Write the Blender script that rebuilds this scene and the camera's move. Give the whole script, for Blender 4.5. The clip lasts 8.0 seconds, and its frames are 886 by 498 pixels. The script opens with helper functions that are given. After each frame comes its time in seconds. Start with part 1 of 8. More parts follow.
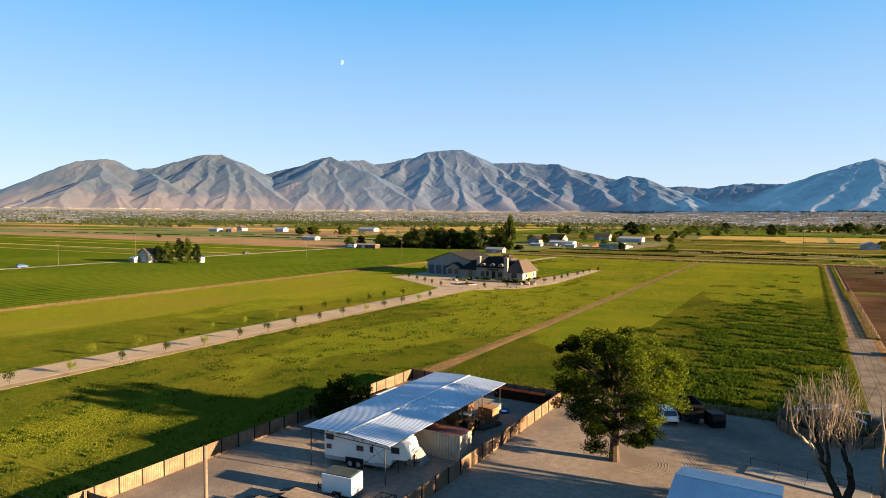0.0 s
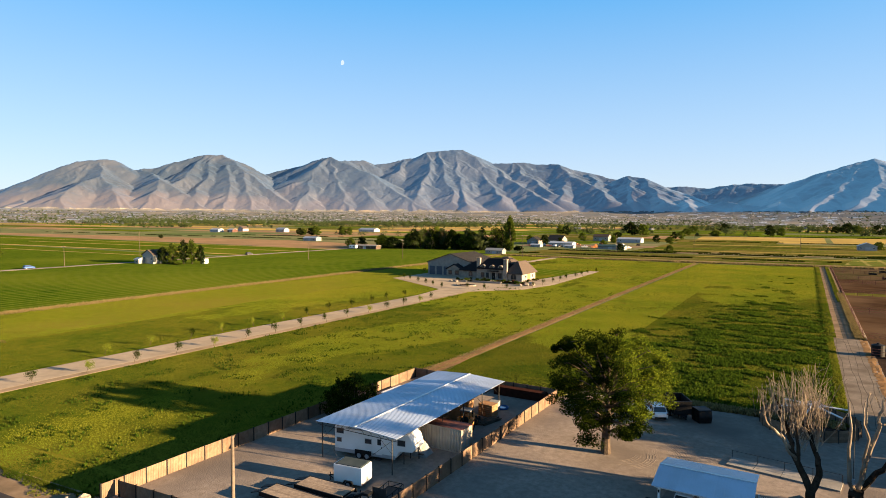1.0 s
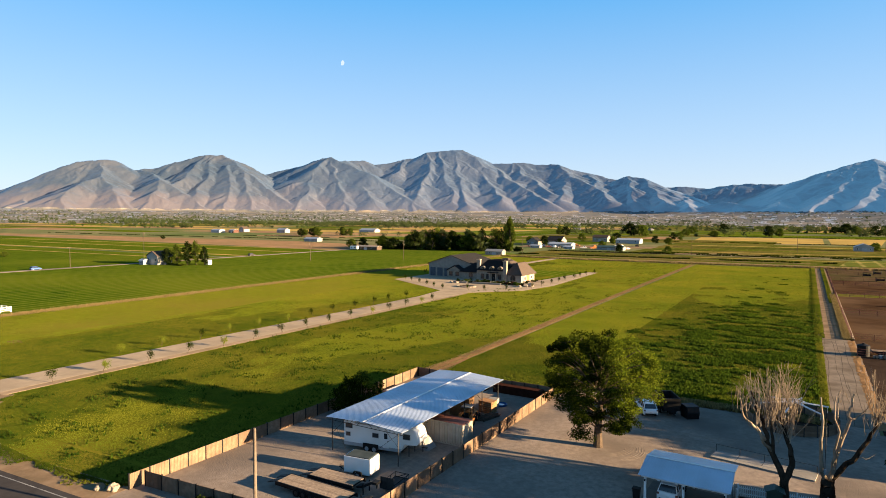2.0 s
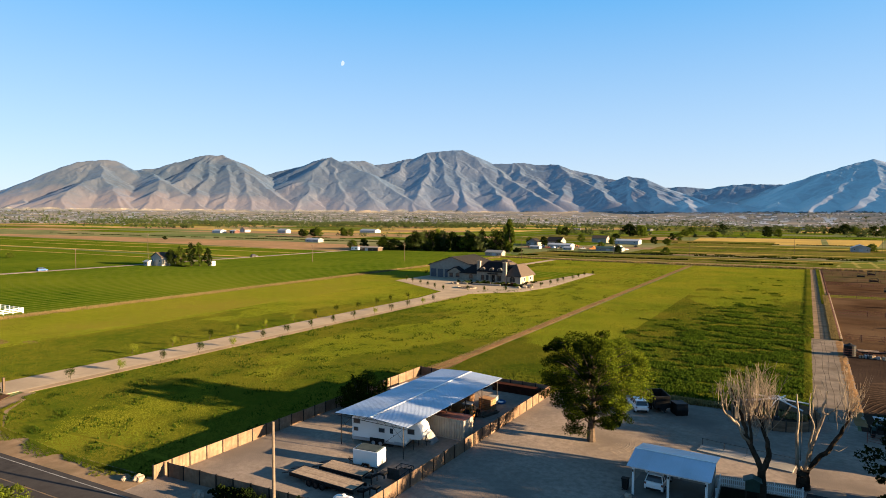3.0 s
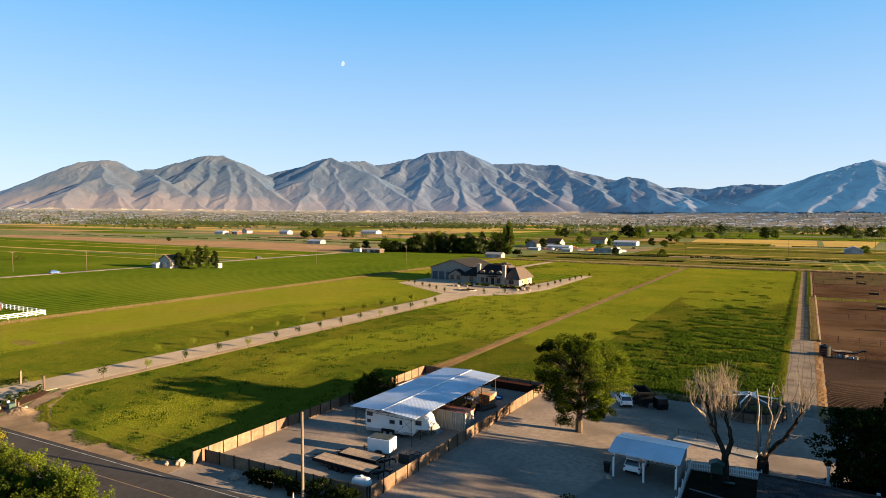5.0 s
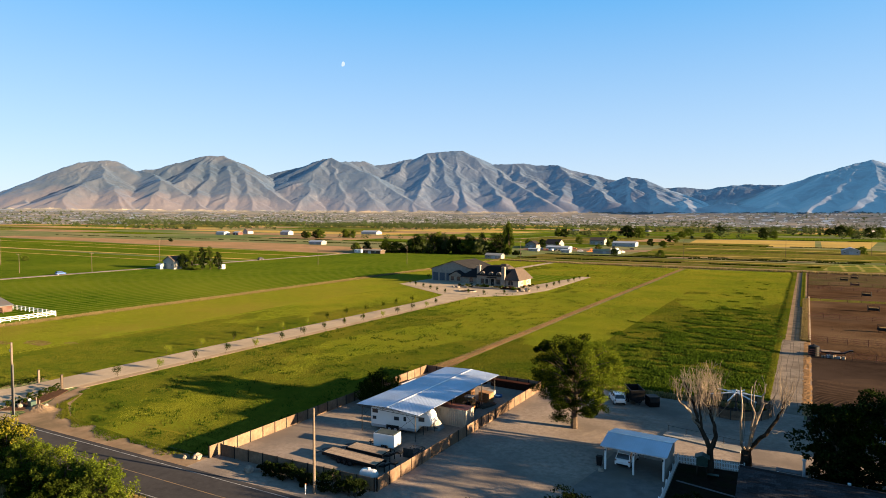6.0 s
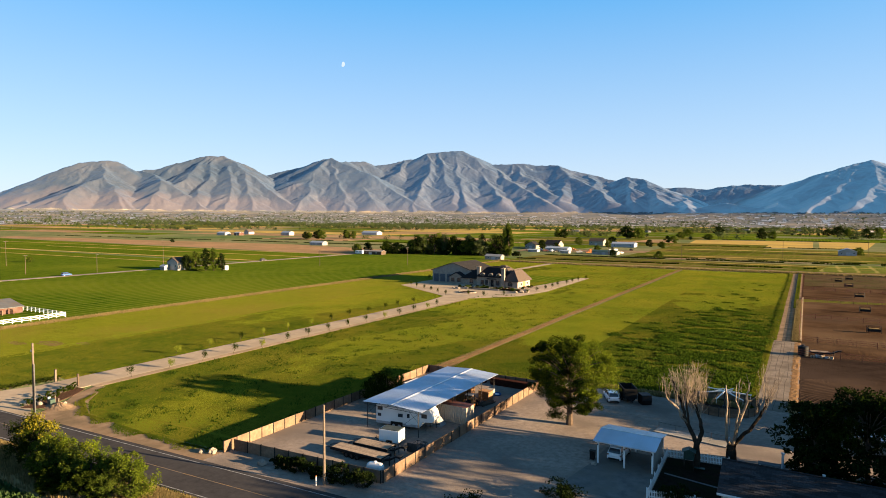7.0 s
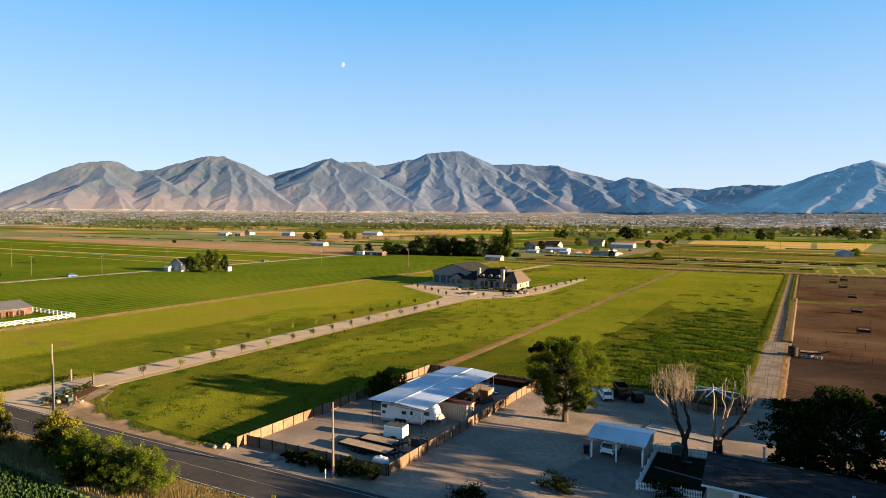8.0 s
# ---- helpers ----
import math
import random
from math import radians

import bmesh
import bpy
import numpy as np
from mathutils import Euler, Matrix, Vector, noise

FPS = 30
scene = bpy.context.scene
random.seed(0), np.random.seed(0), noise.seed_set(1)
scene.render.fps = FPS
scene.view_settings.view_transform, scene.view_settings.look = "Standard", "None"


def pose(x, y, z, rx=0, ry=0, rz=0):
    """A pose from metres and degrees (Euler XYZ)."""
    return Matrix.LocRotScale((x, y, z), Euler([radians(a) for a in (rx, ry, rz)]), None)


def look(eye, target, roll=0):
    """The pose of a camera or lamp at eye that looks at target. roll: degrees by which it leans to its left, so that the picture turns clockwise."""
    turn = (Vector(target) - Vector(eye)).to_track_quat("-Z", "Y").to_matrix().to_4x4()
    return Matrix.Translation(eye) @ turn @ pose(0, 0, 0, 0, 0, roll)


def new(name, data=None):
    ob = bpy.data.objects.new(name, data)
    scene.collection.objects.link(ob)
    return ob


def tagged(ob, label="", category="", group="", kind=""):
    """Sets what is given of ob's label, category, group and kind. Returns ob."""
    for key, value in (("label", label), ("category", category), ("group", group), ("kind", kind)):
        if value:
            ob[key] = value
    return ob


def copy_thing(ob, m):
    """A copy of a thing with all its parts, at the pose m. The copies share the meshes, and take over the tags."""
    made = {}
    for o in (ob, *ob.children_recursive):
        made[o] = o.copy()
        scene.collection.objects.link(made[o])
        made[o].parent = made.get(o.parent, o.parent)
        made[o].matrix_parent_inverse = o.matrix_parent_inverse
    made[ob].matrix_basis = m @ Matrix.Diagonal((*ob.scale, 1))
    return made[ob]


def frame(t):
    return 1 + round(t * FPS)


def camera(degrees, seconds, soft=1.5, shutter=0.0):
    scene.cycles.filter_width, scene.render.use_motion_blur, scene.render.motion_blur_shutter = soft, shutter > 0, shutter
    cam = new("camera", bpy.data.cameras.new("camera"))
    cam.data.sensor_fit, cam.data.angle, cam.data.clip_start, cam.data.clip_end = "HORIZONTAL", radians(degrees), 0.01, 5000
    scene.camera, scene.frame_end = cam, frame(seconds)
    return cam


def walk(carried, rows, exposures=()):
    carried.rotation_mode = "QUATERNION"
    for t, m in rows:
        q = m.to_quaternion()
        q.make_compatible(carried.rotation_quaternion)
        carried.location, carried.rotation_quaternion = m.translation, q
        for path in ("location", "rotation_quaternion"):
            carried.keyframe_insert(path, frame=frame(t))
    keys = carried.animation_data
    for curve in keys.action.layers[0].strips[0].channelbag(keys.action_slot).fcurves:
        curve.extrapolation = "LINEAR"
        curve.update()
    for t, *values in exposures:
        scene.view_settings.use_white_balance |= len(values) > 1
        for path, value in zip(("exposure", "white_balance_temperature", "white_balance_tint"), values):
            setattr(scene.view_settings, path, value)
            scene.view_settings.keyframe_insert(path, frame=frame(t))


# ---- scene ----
# camera: a drone that backs away and climbs at an even pace
EXPO, SKY, SUNP = 2.61, 0.050, 5.0
cam = camera(71.7, 8.0, soft=0.6)
YAW, PITCH, ROLL = 30.68, -2.98, -0.28


def eye_at(t):
    return (0.466 + 1.9086 * t + 0.0050 * t * t, 1.205 - 3.7623 * t - 0.0023 * t * t, 23.972 + 0.8901 * t + 0.0068 * t * t)


walk(cam, [(t, pose(*eye_at(t), 90 + PITCH, ROLL, YAW)) for t in (0, 1, 2, 3, 4, 5, 6, 7, 8)], [(0.0, EXPO, 5950, 12), (8.0, EXPO, 5950, 12)])

# ---- light: low evening sun, clear sky ----
SUN_AZ, SUN_EL = 79.0, 10.3       # degrees clockwise from +y, degrees up
world = bpy.data.worlds.new("evening_sky")
scene.world = world
world.use_nodes = True
wn, wl = world.node_tree.nodes, world.node_tree.links
sky = wn.new("ShaderNodeTexSky")
sky.sky_type, sky.sun_disc = "NISHITA", False
sky.sun_elevation, sky.sun_rotation = radians(SUN_EL), radians(SUN_AZ)
sky.altitude, sky.air_density, sky.dust_density, sky.ozone_density = 1400, 1.0, 1.2, 2.2
# light scattered more than once evens the blue out
even = wn.new("ShaderNodeMix")
even.data_type = "RGBA"
even.inputs["Factor"].default_value = 0.85
tex, sep, ramp = wn.new("ShaderNodeTexCoord"), wn.new("ShaderNodeSeparateXYZ"), wn.new("ShaderNodeValToRGB")
ramp.color_ramp.elements[0].color, ramp.color_ramp.elements[1].color = (0.76, 0.81, 0.84, 1), (0.05, 0.125, 0.26, 1)
ramp.color_ramp.elements[1].position = 1.0
ramp.color_ramp.elements.new(0.12).color = (0.52, 0.70, 0.85, 1)
ramp.color_ramp.elements.new(0.36).color = (0.10, 0.46, 0.86, 1)
ramp.color_ramp.elements.new(0.55).color = (0.12, 0.34, 0.60, 1)
boost = wn.new("ShaderNodeVectorMath")
boost.operation = "SCALE"
boost.inputs["Scale"].default_value = 3.3
wl.new(tex.outputs["Generated"], sep.inputs[0])
wl.new(sep.outputs["Z"], ramp.inputs["Fac"])
wl.new(ramp.outputs["Color"], boost.inputs[0])
wl.new(boost.outputs[0], even.inputs["B"])
wl.new(sky.outputs[0], even.inputs["A"])
wl.new(even.outputs["Result"], wn["Background"].inputs[0])
wn["Background"].inputs[1].default_value = SKY
sun = new("sun", bpy.data.lights.new("sun", "SUN"))
sun.data.energy, sun.data.angle, sun.data.color = SUNP, radians(0.55), (1.0, 0.69, 0.36)
sx, sy = math.sin(radians(SUN_AZ)), math.cos(radians(SUN_AZ))
sun.matrix_world = look((sx * 100, sy * 100, 100 * math.tan(radians(SUN_EL))), (0, 0, 0))


# ---- materials ----
def mat(name, c1, c2, scale=1.0, rough=0.85, metal=0.0, bump=0.3, bscale=None, c3=None, s3=0.08, spec=0.3, island=0.0, thru=0.0, dist=0.05, each=0.0, rows=None):
    """Two noise scales of colour (c1..c2 fine, c3 in broad stains), fine relief."""
    m = bpy.data.materials.new(name)
    m.use_nodes = True
    n, l = m.node_tree.nodes, m.node_tree.links
    b = n["Principled BSDF"]
    pos = n.new("ShaderNodeNewGeometry")
    n1 = n.new("ShaderNodeTexNoise")
    n1.inputs["Scale"].default_value, n1.inputs["Detail"].default_value, n1.inputs["Roughness"].default_value = scale, 6, 0.65
    l.new(pos.outputs["Position"], n1.inputs["Vector"])
    r1 = n.new("ShaderNodeValToRGB")
    r1.color_ramp.elements[0].position, r1.color_ramp.elements[1].position = 0.33, 0.67
    r1.color_ramp.elements[0].color, r1.color_ramp.elements[1].color = (*c1, 1), (*c2, 1)
    l.new(n1.outputs["Fac"], r1.inputs["Fac"])
    out = r1.outputs["Color"]
    if c3:
        n3 = n.new("ShaderNodeTexNoise")
        n3.inputs["Scale"].default_value, n3.inputs["Detail"].default_value = s3, 5
        l.new(pos.outputs["Position"], n3.inputs["Vector"])
        r3 = n.new("ShaderNodeValToRGB")
        r3.color_ramp.elements[0].position, r3.color_ramp.elements[1].position = 0.42, 0.68
        l.new(n3.outputs["Fac"], r3.inputs["Fac"])
        mx = n.new("ShaderNodeMix")
        mx.data_type = "RGBA"
        l.new(r3.outputs["Color"], mx.inputs["Factor"])
        l.new(out, mx.inputs["A"])
        mx.inputs["B"].default_value = (*c3, 1)
        out = mx.outputs["Result"]
    if rows:
        # faint crop rows: (period in metres along x, colour, share)
        wv = n.new("ShaderNodeTexWave")
        wv.wave_type, wv.bands_direction = "BANDS", "X"
        wv.inputs["Scale"].default_value, wv.inputs["Distortion"].default_value = 0.314 / rows[0], 1.0
        wv.inputs["Detail"].default_value, wv.inputs["Detail Scale"].default_value = 3.0, 2.0
        l.new(pos.outputs["Position"], wv.inputs["Vector"])
        rr = n.new("ShaderNodeValToRGB")
        rr.color_ramp.elements[0].position, rr.color_ramp.elements[1].position = 0.8, 0.99
        rr.color_ramp.elements[1].color = (rows[2], rows[2], rows[2], 1)
        l.new(wv.outputs["Fac"], rr.inputs["Fac"])
        mw = n.new("ShaderNodeMix")
        mw.data_type = "RGBA"
        l.new(rr.outputs["Color"], mw.inputs["Factor"])
        l.new(out, mw.inputs["A"])
        mw.inputs["B"].default_value = (*rows[1], 1)
        out = mw.outputs["Result"]
    if island or each:
        hv = n.new("ShaderNodeHueSaturation")
        mr = n.new("ShaderNodeMapRange")
        amount = island or each
        mr.inputs["To Min"].default_value, mr.inputs["To Max"].default_value = 1 - amount, 1 + amount
        if island:
            l.new(pos.outputs["Random Per Island"], mr.inputs["Value"])
        else:
            oi = n.new("ShaderNodeObjectInfo")
            l.new(oi.outputs["Random"], mr.inputs["Value"])
        l.new(mr.outputs["Result"], hv.inputs["Value"])
        l.new(out, hv.inputs["Color"])
        out = hv.outputs["Color"]
    l.new(out, b.inputs["Base Color"])
    b.inputs["Roughness"].default_value, b.inputs["Metallic"].default_value = rough, metal
    b.inputs["Specular IOR Level"].default_value = spec if rough < 0.84 else 0.0
    if bump:
        nb = n.new("ShaderNodeTexNoise")
        nb.inputs["Scale"].default_value, nb.inputs["Detail"].default_value = bscale or scale * 4, 6
        l.new(pos.outputs["Position"], nb.inputs["Vector"])
        bp = n.new("ShaderNodeBump")
        bp.inputs["Strength"].default_value, bp.inputs["Distance"].default_value = bump, dist
        l.new(nb.outputs["Fac"], bp.inputs["Height"])
        l.new(bp.outputs["Normal"], b.inputs["Normal"])
    if thru:
        tr = n.new("ShaderNodeBsdfTranslucent")
        l.new(out, tr.inputs["Color"])
        ms = n.new("ShaderNodeMixShader")
        ms.inputs[0].default_value = thru
        l.new(b.outputs[0], ms.inputs[1])
        l.new(tr.outputs[0], ms.inputs[2])
        l.new(ms.outputs[0], n["Material Output"].inputs[0])
    return m


ALFALFA = mat("alfalfa_field", (0.0468, 0.075, 0.0054), (0.1118, 0.12, 0.00816), 0.5, 0.9, bump=1.0, bscale=5.0, c3=(0.1664, 0.14, 0.0132), s3=0.05, dist=0.2)
GREEN = mat("green_crop", (0.0272, 0.06076, 0.0024), (0.0731, 0.1098, 0.0042), 0.16, 0.9, bump=0.8, bscale=1.6, c3=(0.1003, 0.1225, 0.0075), s3=0.012, dist=0.4, rows=(4.3, (0.1275, 0.1372, 0.02), 0.9))
OLIVE = mat("olive_pasture", (0.04836, 0.06184, 0.007939), (0.0837, 0.09083, 0.0122), 0.12, 0.9, bump=1.0, bscale=1.5, c3=(0.1386, 0.1082, 0.02701), s3=0.014, dist=0.9, rows=(11.0, (0.1386, 0.1159, 0.0311), 0.3))
VALLEY = mat("valley_ground", (0.1078, 0.1205, 0.05382), (0.2034, 0.1793, 0.09329), 0.03, 0.95, bump=1.0, bscale=0.6, c3=(0.07894, 0.1159, 0.03767), s3=0.006, dist=2.0)
STUBBLE = mat("wheat_stubble", (0.3266, 0.2231, 0.0598), (0.4036, 0.284, 0.08165), 0.2, 0.9, bump=1.0, bscale=2.0, c3=(0.2748, 0.2024, 0.0644), s3=0.02, dist=0.5)
SOIL = mat("bare_soil", (0.0234, 0.01546, 0.01093), (0.039, 0.02658, 0.01923), 0.35, 0.95, bump=0.7, bscale=2.5, c3=(0.0494, 0.034, 0.0245), s3=0.05, dist=0.15)
BROWNFIELD = mat("fallow_field", (0.2417, 0.1458, 0.0756), (0.3226, 0.2011, 0.1107), 0.15, 0.95, bump=0.9, bscale=1.5, dist=0.5, c3=(0.2011, 0.1404, 0.0702), s3=0.02)
GRAVEL = mat("yard_gravel", (0.1931, 0.1538, 0.1195), (0.2933, 0.2381, 0.1897), 1.4, 0.95, bump=0.6, bscale=7.0, c3=(0.1442, 0.119, 0.09744), s3=0.09, dist=0.05)
DIRT = mat("tan_dirt", (0.1818, 0.1206, 0.0702), (0.2628, 0.1845, 0.1143), 0.6, 0.95, bump=0.5, bscale=3.0, c3=(0.1341, 0.1008, 0.0612), s3=0.2, dist=0.07)
CONCRETE = mat("concrete", (0.3038, 0.2384, 0.1635), (0.3715, 0.2981, 0.208), 0.6, 0.85, bump=0.4, bscale=4, c3=(0.2607, 0.2065, 0.1421), s3=0.1, dist=0.08)
ASPHALT = mat("asphalt", (0.036, 0.034, 0.034), (0.053, 0.05, 0.05), 1.2, 0.85, bump=0.3, bscale=12, c3=(0.062, 0.058, 0.056), s3=0.12, dist=0.02)
LINE_WHITE = mat("white_line_paint", (0.179, 0.176, 0.165), (0.314, 0.31, 0.292), 3.0, 0.7, c3=(0.09, 0.086, 0.082), s3=0.8)
LINE_YELLOW = mat("yellow_line_paint", (0.127, 0.082, 0.033), (0.202, 0.123, 0.041), 3.0, 0.7, c3=(0.075, 0.064, 0.049), s3=0.8)
DRYGRASS = mat("dry_grass", (0.269, 0.186, 0.075), (0.373, 0.276, 0.127), 0.7, 0.9, bump=0.6, island=0.25, thru=0.2)
WHITEROOF = mat("white_metal_roof", (0.4018, 0.4627, 0.5518), (0.4379, 0.5018, 0.5964), 0.5, 0.3, bump=0.04, bscale=1.0, c3=(0.3475, 0.383, 0.4379), s3=0.25, spec=0.6, each=0.04)
STEEL = mat("dark_steel", (0.023, 0.021, 0.0198), (0.045, 0.041, 0.038), 3.0, 0.55, metal=0.3, bump=0.1)
BLACK = mat("black_paint", (0.0059, 0.0059, 0.0059), (0.0120, 0.0116, 0.0112), 2.0, 0.6, bump=0.05, spec=0.15)
RUBBER = mat("tyre_rubber", (0.0112, 0.0112, 0.0112), (0.023, 0.022, 0.021), 6.0, 0.9)
FARWHITE = mat("weathered_white_siding", (0.2339, 0.2268, 0.2157), (0.3179, 0.3058, 0.2916), 0.1, 0.7, bump=0.05, c3=(0.1964, 0.1853, 0.1701), s3=0.06)
WHITEPAINT = mat("white_paint", (0.636, 0.636, 0.618), (0.707, 0.707, 0.689), 1.0, 0.4, bump=0.03, c3=(0.583, 0.575, 0.539), s3=0.5, spec=0.4)
CARWHITE = mat("white_car_paint", (0.672, 0.672, 0.672), (0.707, 0.707, 0.707), 1.0, 0.18, bump=0.0, spec=0.5)
BOARD = mat("fence_board", (0.149, 0.097, 0.061), (0.217, 0.146, 0.097), 2.2, 0.85, bump=0.3, bscale=9, c3=(0.12, 0.082, 0.056), s3=0.6, each=0.2)
PLANK = mat("weathered_plank", (0.2148, 0.1608, 0.1164), (0.3228, 0.2508, 0.1788), 3.0, 0.85, bump=0.3, bscale=12, each=0.15)
POLEWOOD = mat("pole_wood", (0.1012, 0.07954, 0.06124), (0.149, 0.1204, 0.09315), 4.0, 0.85, bump=0.4, bscale=14)
BARK = mat("bark", (0.054, 0.04032, 0.02952), (0.1073, 0.08064, 0.05904), 3.5, 0.95, bump=0.9, bscale=9, dist=0.06)
DEADWOOD = mat("dead_wood", (0.2159, 0.1717, 0.1207), (0.3306, 0.2669, 0.1963), 2.2, 0.9, bump=0.6, bscale=9, c3=(0.1266, 0.0986, 0.0697), s3=0.35)
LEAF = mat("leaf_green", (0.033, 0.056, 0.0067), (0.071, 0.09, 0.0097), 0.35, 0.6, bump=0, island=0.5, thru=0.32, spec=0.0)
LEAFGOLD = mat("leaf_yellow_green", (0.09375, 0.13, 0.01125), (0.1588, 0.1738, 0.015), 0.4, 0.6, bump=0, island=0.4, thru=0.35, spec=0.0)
# lighter copy of the leaf colour, for foliage that faces the sun
LEAFSUN = mat("leaf_sun_side", (0.0612, 0.09152, 0.00612), (0.1071, 0.1274, 0.008033), 0.4, 0.6, bump=0, island=0.45, thru=0.3, spec=0.0)
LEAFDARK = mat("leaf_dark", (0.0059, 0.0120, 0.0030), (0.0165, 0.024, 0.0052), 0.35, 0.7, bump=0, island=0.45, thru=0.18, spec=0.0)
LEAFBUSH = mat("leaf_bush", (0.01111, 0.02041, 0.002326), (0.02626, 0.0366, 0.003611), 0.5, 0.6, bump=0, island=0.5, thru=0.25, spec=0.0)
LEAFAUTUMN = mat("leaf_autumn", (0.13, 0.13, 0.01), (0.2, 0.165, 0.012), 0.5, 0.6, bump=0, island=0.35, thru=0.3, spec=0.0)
LEAFFAR = mat("leaf_far", (0.026, 0.043, 0.014), (0.055, 0.068, 0.02), 0.05, 0.8, bump=0, island=0.4, thru=0.2, spec=0.05)
TUFT = mat("alfalfa_tuft", (0.04074, 0.0722, 0.006075), (0.08924, 0.1045, 0.00891), 0.3, 0.85, bump=0, c3=(0.1222, 0.1197, 0.01323), s3=0.06, island=0.08, thru=0.4, spec=0.0)
TUFTGOLD = mat("yellow_alfalfa_tuft", (0.1202, 0.1553, 0.01104), (0.1755, 0.1959, 0.0149), 0.12, 0.85, bump=0, c3=(0.2028, 0.2022, 0.01655), s3=0.04, island=0.08, thru=0.4, spec=0.06)
STONE = mat("pale_stone", (0.1961, 0.1653, 0.1284), (0.2936, 0.2485, 0.1998), 1.2, 0.85, bump=0.6, bscale=5, each=0.1)
STUCCO = mat("tan_stucco", (0.2332, 0.2005, 0.163), (0.2792, 0.2449, 0.2005), 0.5, 0.9, bump=0.1, bscale=10)
GREYWALL = mat("grey_board_wall", (0.202, 0.183, 0.157), (0.261, 0.239, 0.209), 0.7, 0.85, bump=0.15, bscale=6)
DARKROOF = mat("dark_shingle", (0.0149, 0.0153, 0.0165), (0.032, 0.031, 0.032), 5.0, 0.9, bump=0.6, bscale=14, c3=(0.023, 0.022, 0.023), s3=0.25, each=0.3)
SHINGLE = mat("grey_shingle", (0.024, 0.0245, 0.0265), (0.05, 0.049, 0.05), 7.0, 0.9, bump=0.9, bscale=14, c3=(0.034, 0.033, 0.034), s3=0.25, each=0.3)
BROWNROOF = mat("brown_shingle", (0.052, 0.041, 0.034), (0.09, 0.071, 0.059), 2.0, 0.9, bump=0.4, bscale=8)
GLASS = mat("window_glass", (0.023, 0.026, 0.03), (0.038, 0.041, 0.045), 0.5, 0.06, bump=0, spec=0.6)
RUST = mat("rusty_red_metal", (0.12, 0.041, 0.03), (0.186, 0.068, 0.045), 1.5, 0.8, bump=0.2)
CONTAINER = mat("beige_container_paint", (0.3768, 0.3228, 0.2508), (0.4476, 0.3948, 0.3132), 0.9, 0.6, bump=0.05, c3=(0.3228, 0.2508, 0.1788), s3=0.5)
ORANGE = mat("orange_paint", (0.373, 0.12, 0.023), (0.502, 0.184, 0.042), 2.0, 0.5, bump=0.05)
BLUE = mat("blue_plastic", (0.0149, 0.059, 0.186), (0.023, 0.09, 0.261), 2.0, 0.5, bump=0.05)
TARP = mat("grey_canvas", (0.1943, 0.1898, 0.1749), (0.2529, 0.2424, 0.2236), 2.0, 0.8, bump=0.2)
CREAM = mat("cream_siding", (0.411, 0.396, 0.299), (0.519, 0.502, 0.385), 1.0, 0.7, bump=0.05)
DARKGREEN = mat("dark_green_paint", (0.0112, 0.03, 0.023), (0.0189, 0.045, 0.033), 2.0, 0.6)
GREYMETAL = mat("grey_metal", (0.269, 0.276, 0.284), (0.344, 0.351, 0.358), 1.0, 0.45, metal=0.2, bump=0.05)
REDBARN = mat("red_barn_paint", (0.052, 0.0179, 0.0134), (0.082, 0.029, 0.0198), 1.0, 0.8, c3=(0.09, 0.059, 0.045), s3=0.4)
OLDROOF = mat("old_grey_roof", (0.06, 0.064, 0.068), (0.1, 0.104, 0.108), 0.6, 0.8, bump=0.1, c3=(0.085, 0.072, 0.06), s3=0.3)
DARKRED = mat("dark_red_timber", (0.03, 0.0125, 0.009), (0.055, 0.022, 0.015), 2.0, 0.85, bump=0.3, island=0.3)
YELLOWSIGN = mat("yellow_sign", (0.663, 0.398, 0.0177), (0.707, 0.442, 0.027), 1.0, 0.5, bump=0)


# ---- mesh helpers ----
def box(bm, x0, x1, y0, y1, z0, z1):
    v = [bm.verts.new(p) for p in ((x0, y0, z0), (x1, y0, z0), (x1, y1, z0), (x0, y1, z0), (x0, y0, z1), (x1, y0, z1), (x1, y1, z1), (x0, y1, z1))]
    for f in ((0, 3, 2, 1), (4, 5, 6, 7), (0, 1, 5, 4), (1, 2, 6, 5), (2, 3, 7, 6), (3, 0, 4, 7)):
        bm.faces.new([v[i] for i in f])
    return v


def bevel_box(bm, x0, x1, y0, y1, z0, z1, r=0.03, seg=2):
    t = bmesh.new()
    box(t, x0, x1, y0, y1, z0, z1)
    bmesh.ops.bevel(t, geom=t.edges[:], offset=r, segments=seg, affect="EDGES", profile=0.5)
    merge(bm, t)


def merge(bm, t):
    me = bpy.data.meshes.new("tmp")
    t.to_mesh(me)
    t.free()
    bm.from_mesh(me)
    bpy.data.meshes.remove(me)


def tube(bm, p0, p1, r0, r1=None, n=8, caps=True):
    r1 = r0 if r1 is None else r1
    p0, p1 = Vector(p0), Vector(p1)
    q = (p1 - p0).to_track_quat("Z", "Y").to_matrix()
    rings = []
    for p, r in ((p0, r0), (p1, r1)):
        rings.append([bm.verts.new(p + q @ Vector((r * math.cos(2 * math.pi * i / n), r * math.sin(2 * math.pi * i / n), 0))) for i in range(n)])
    for i in range(n):
        bm.faces.new((rings[0][i], rings[0][(i + 1) % n], rings[1][(i + 1) % n], rings[1][i]))
    if caps:
        bm.faces.new(rings[0][::-1])
        bm.faces.new(rings[1])


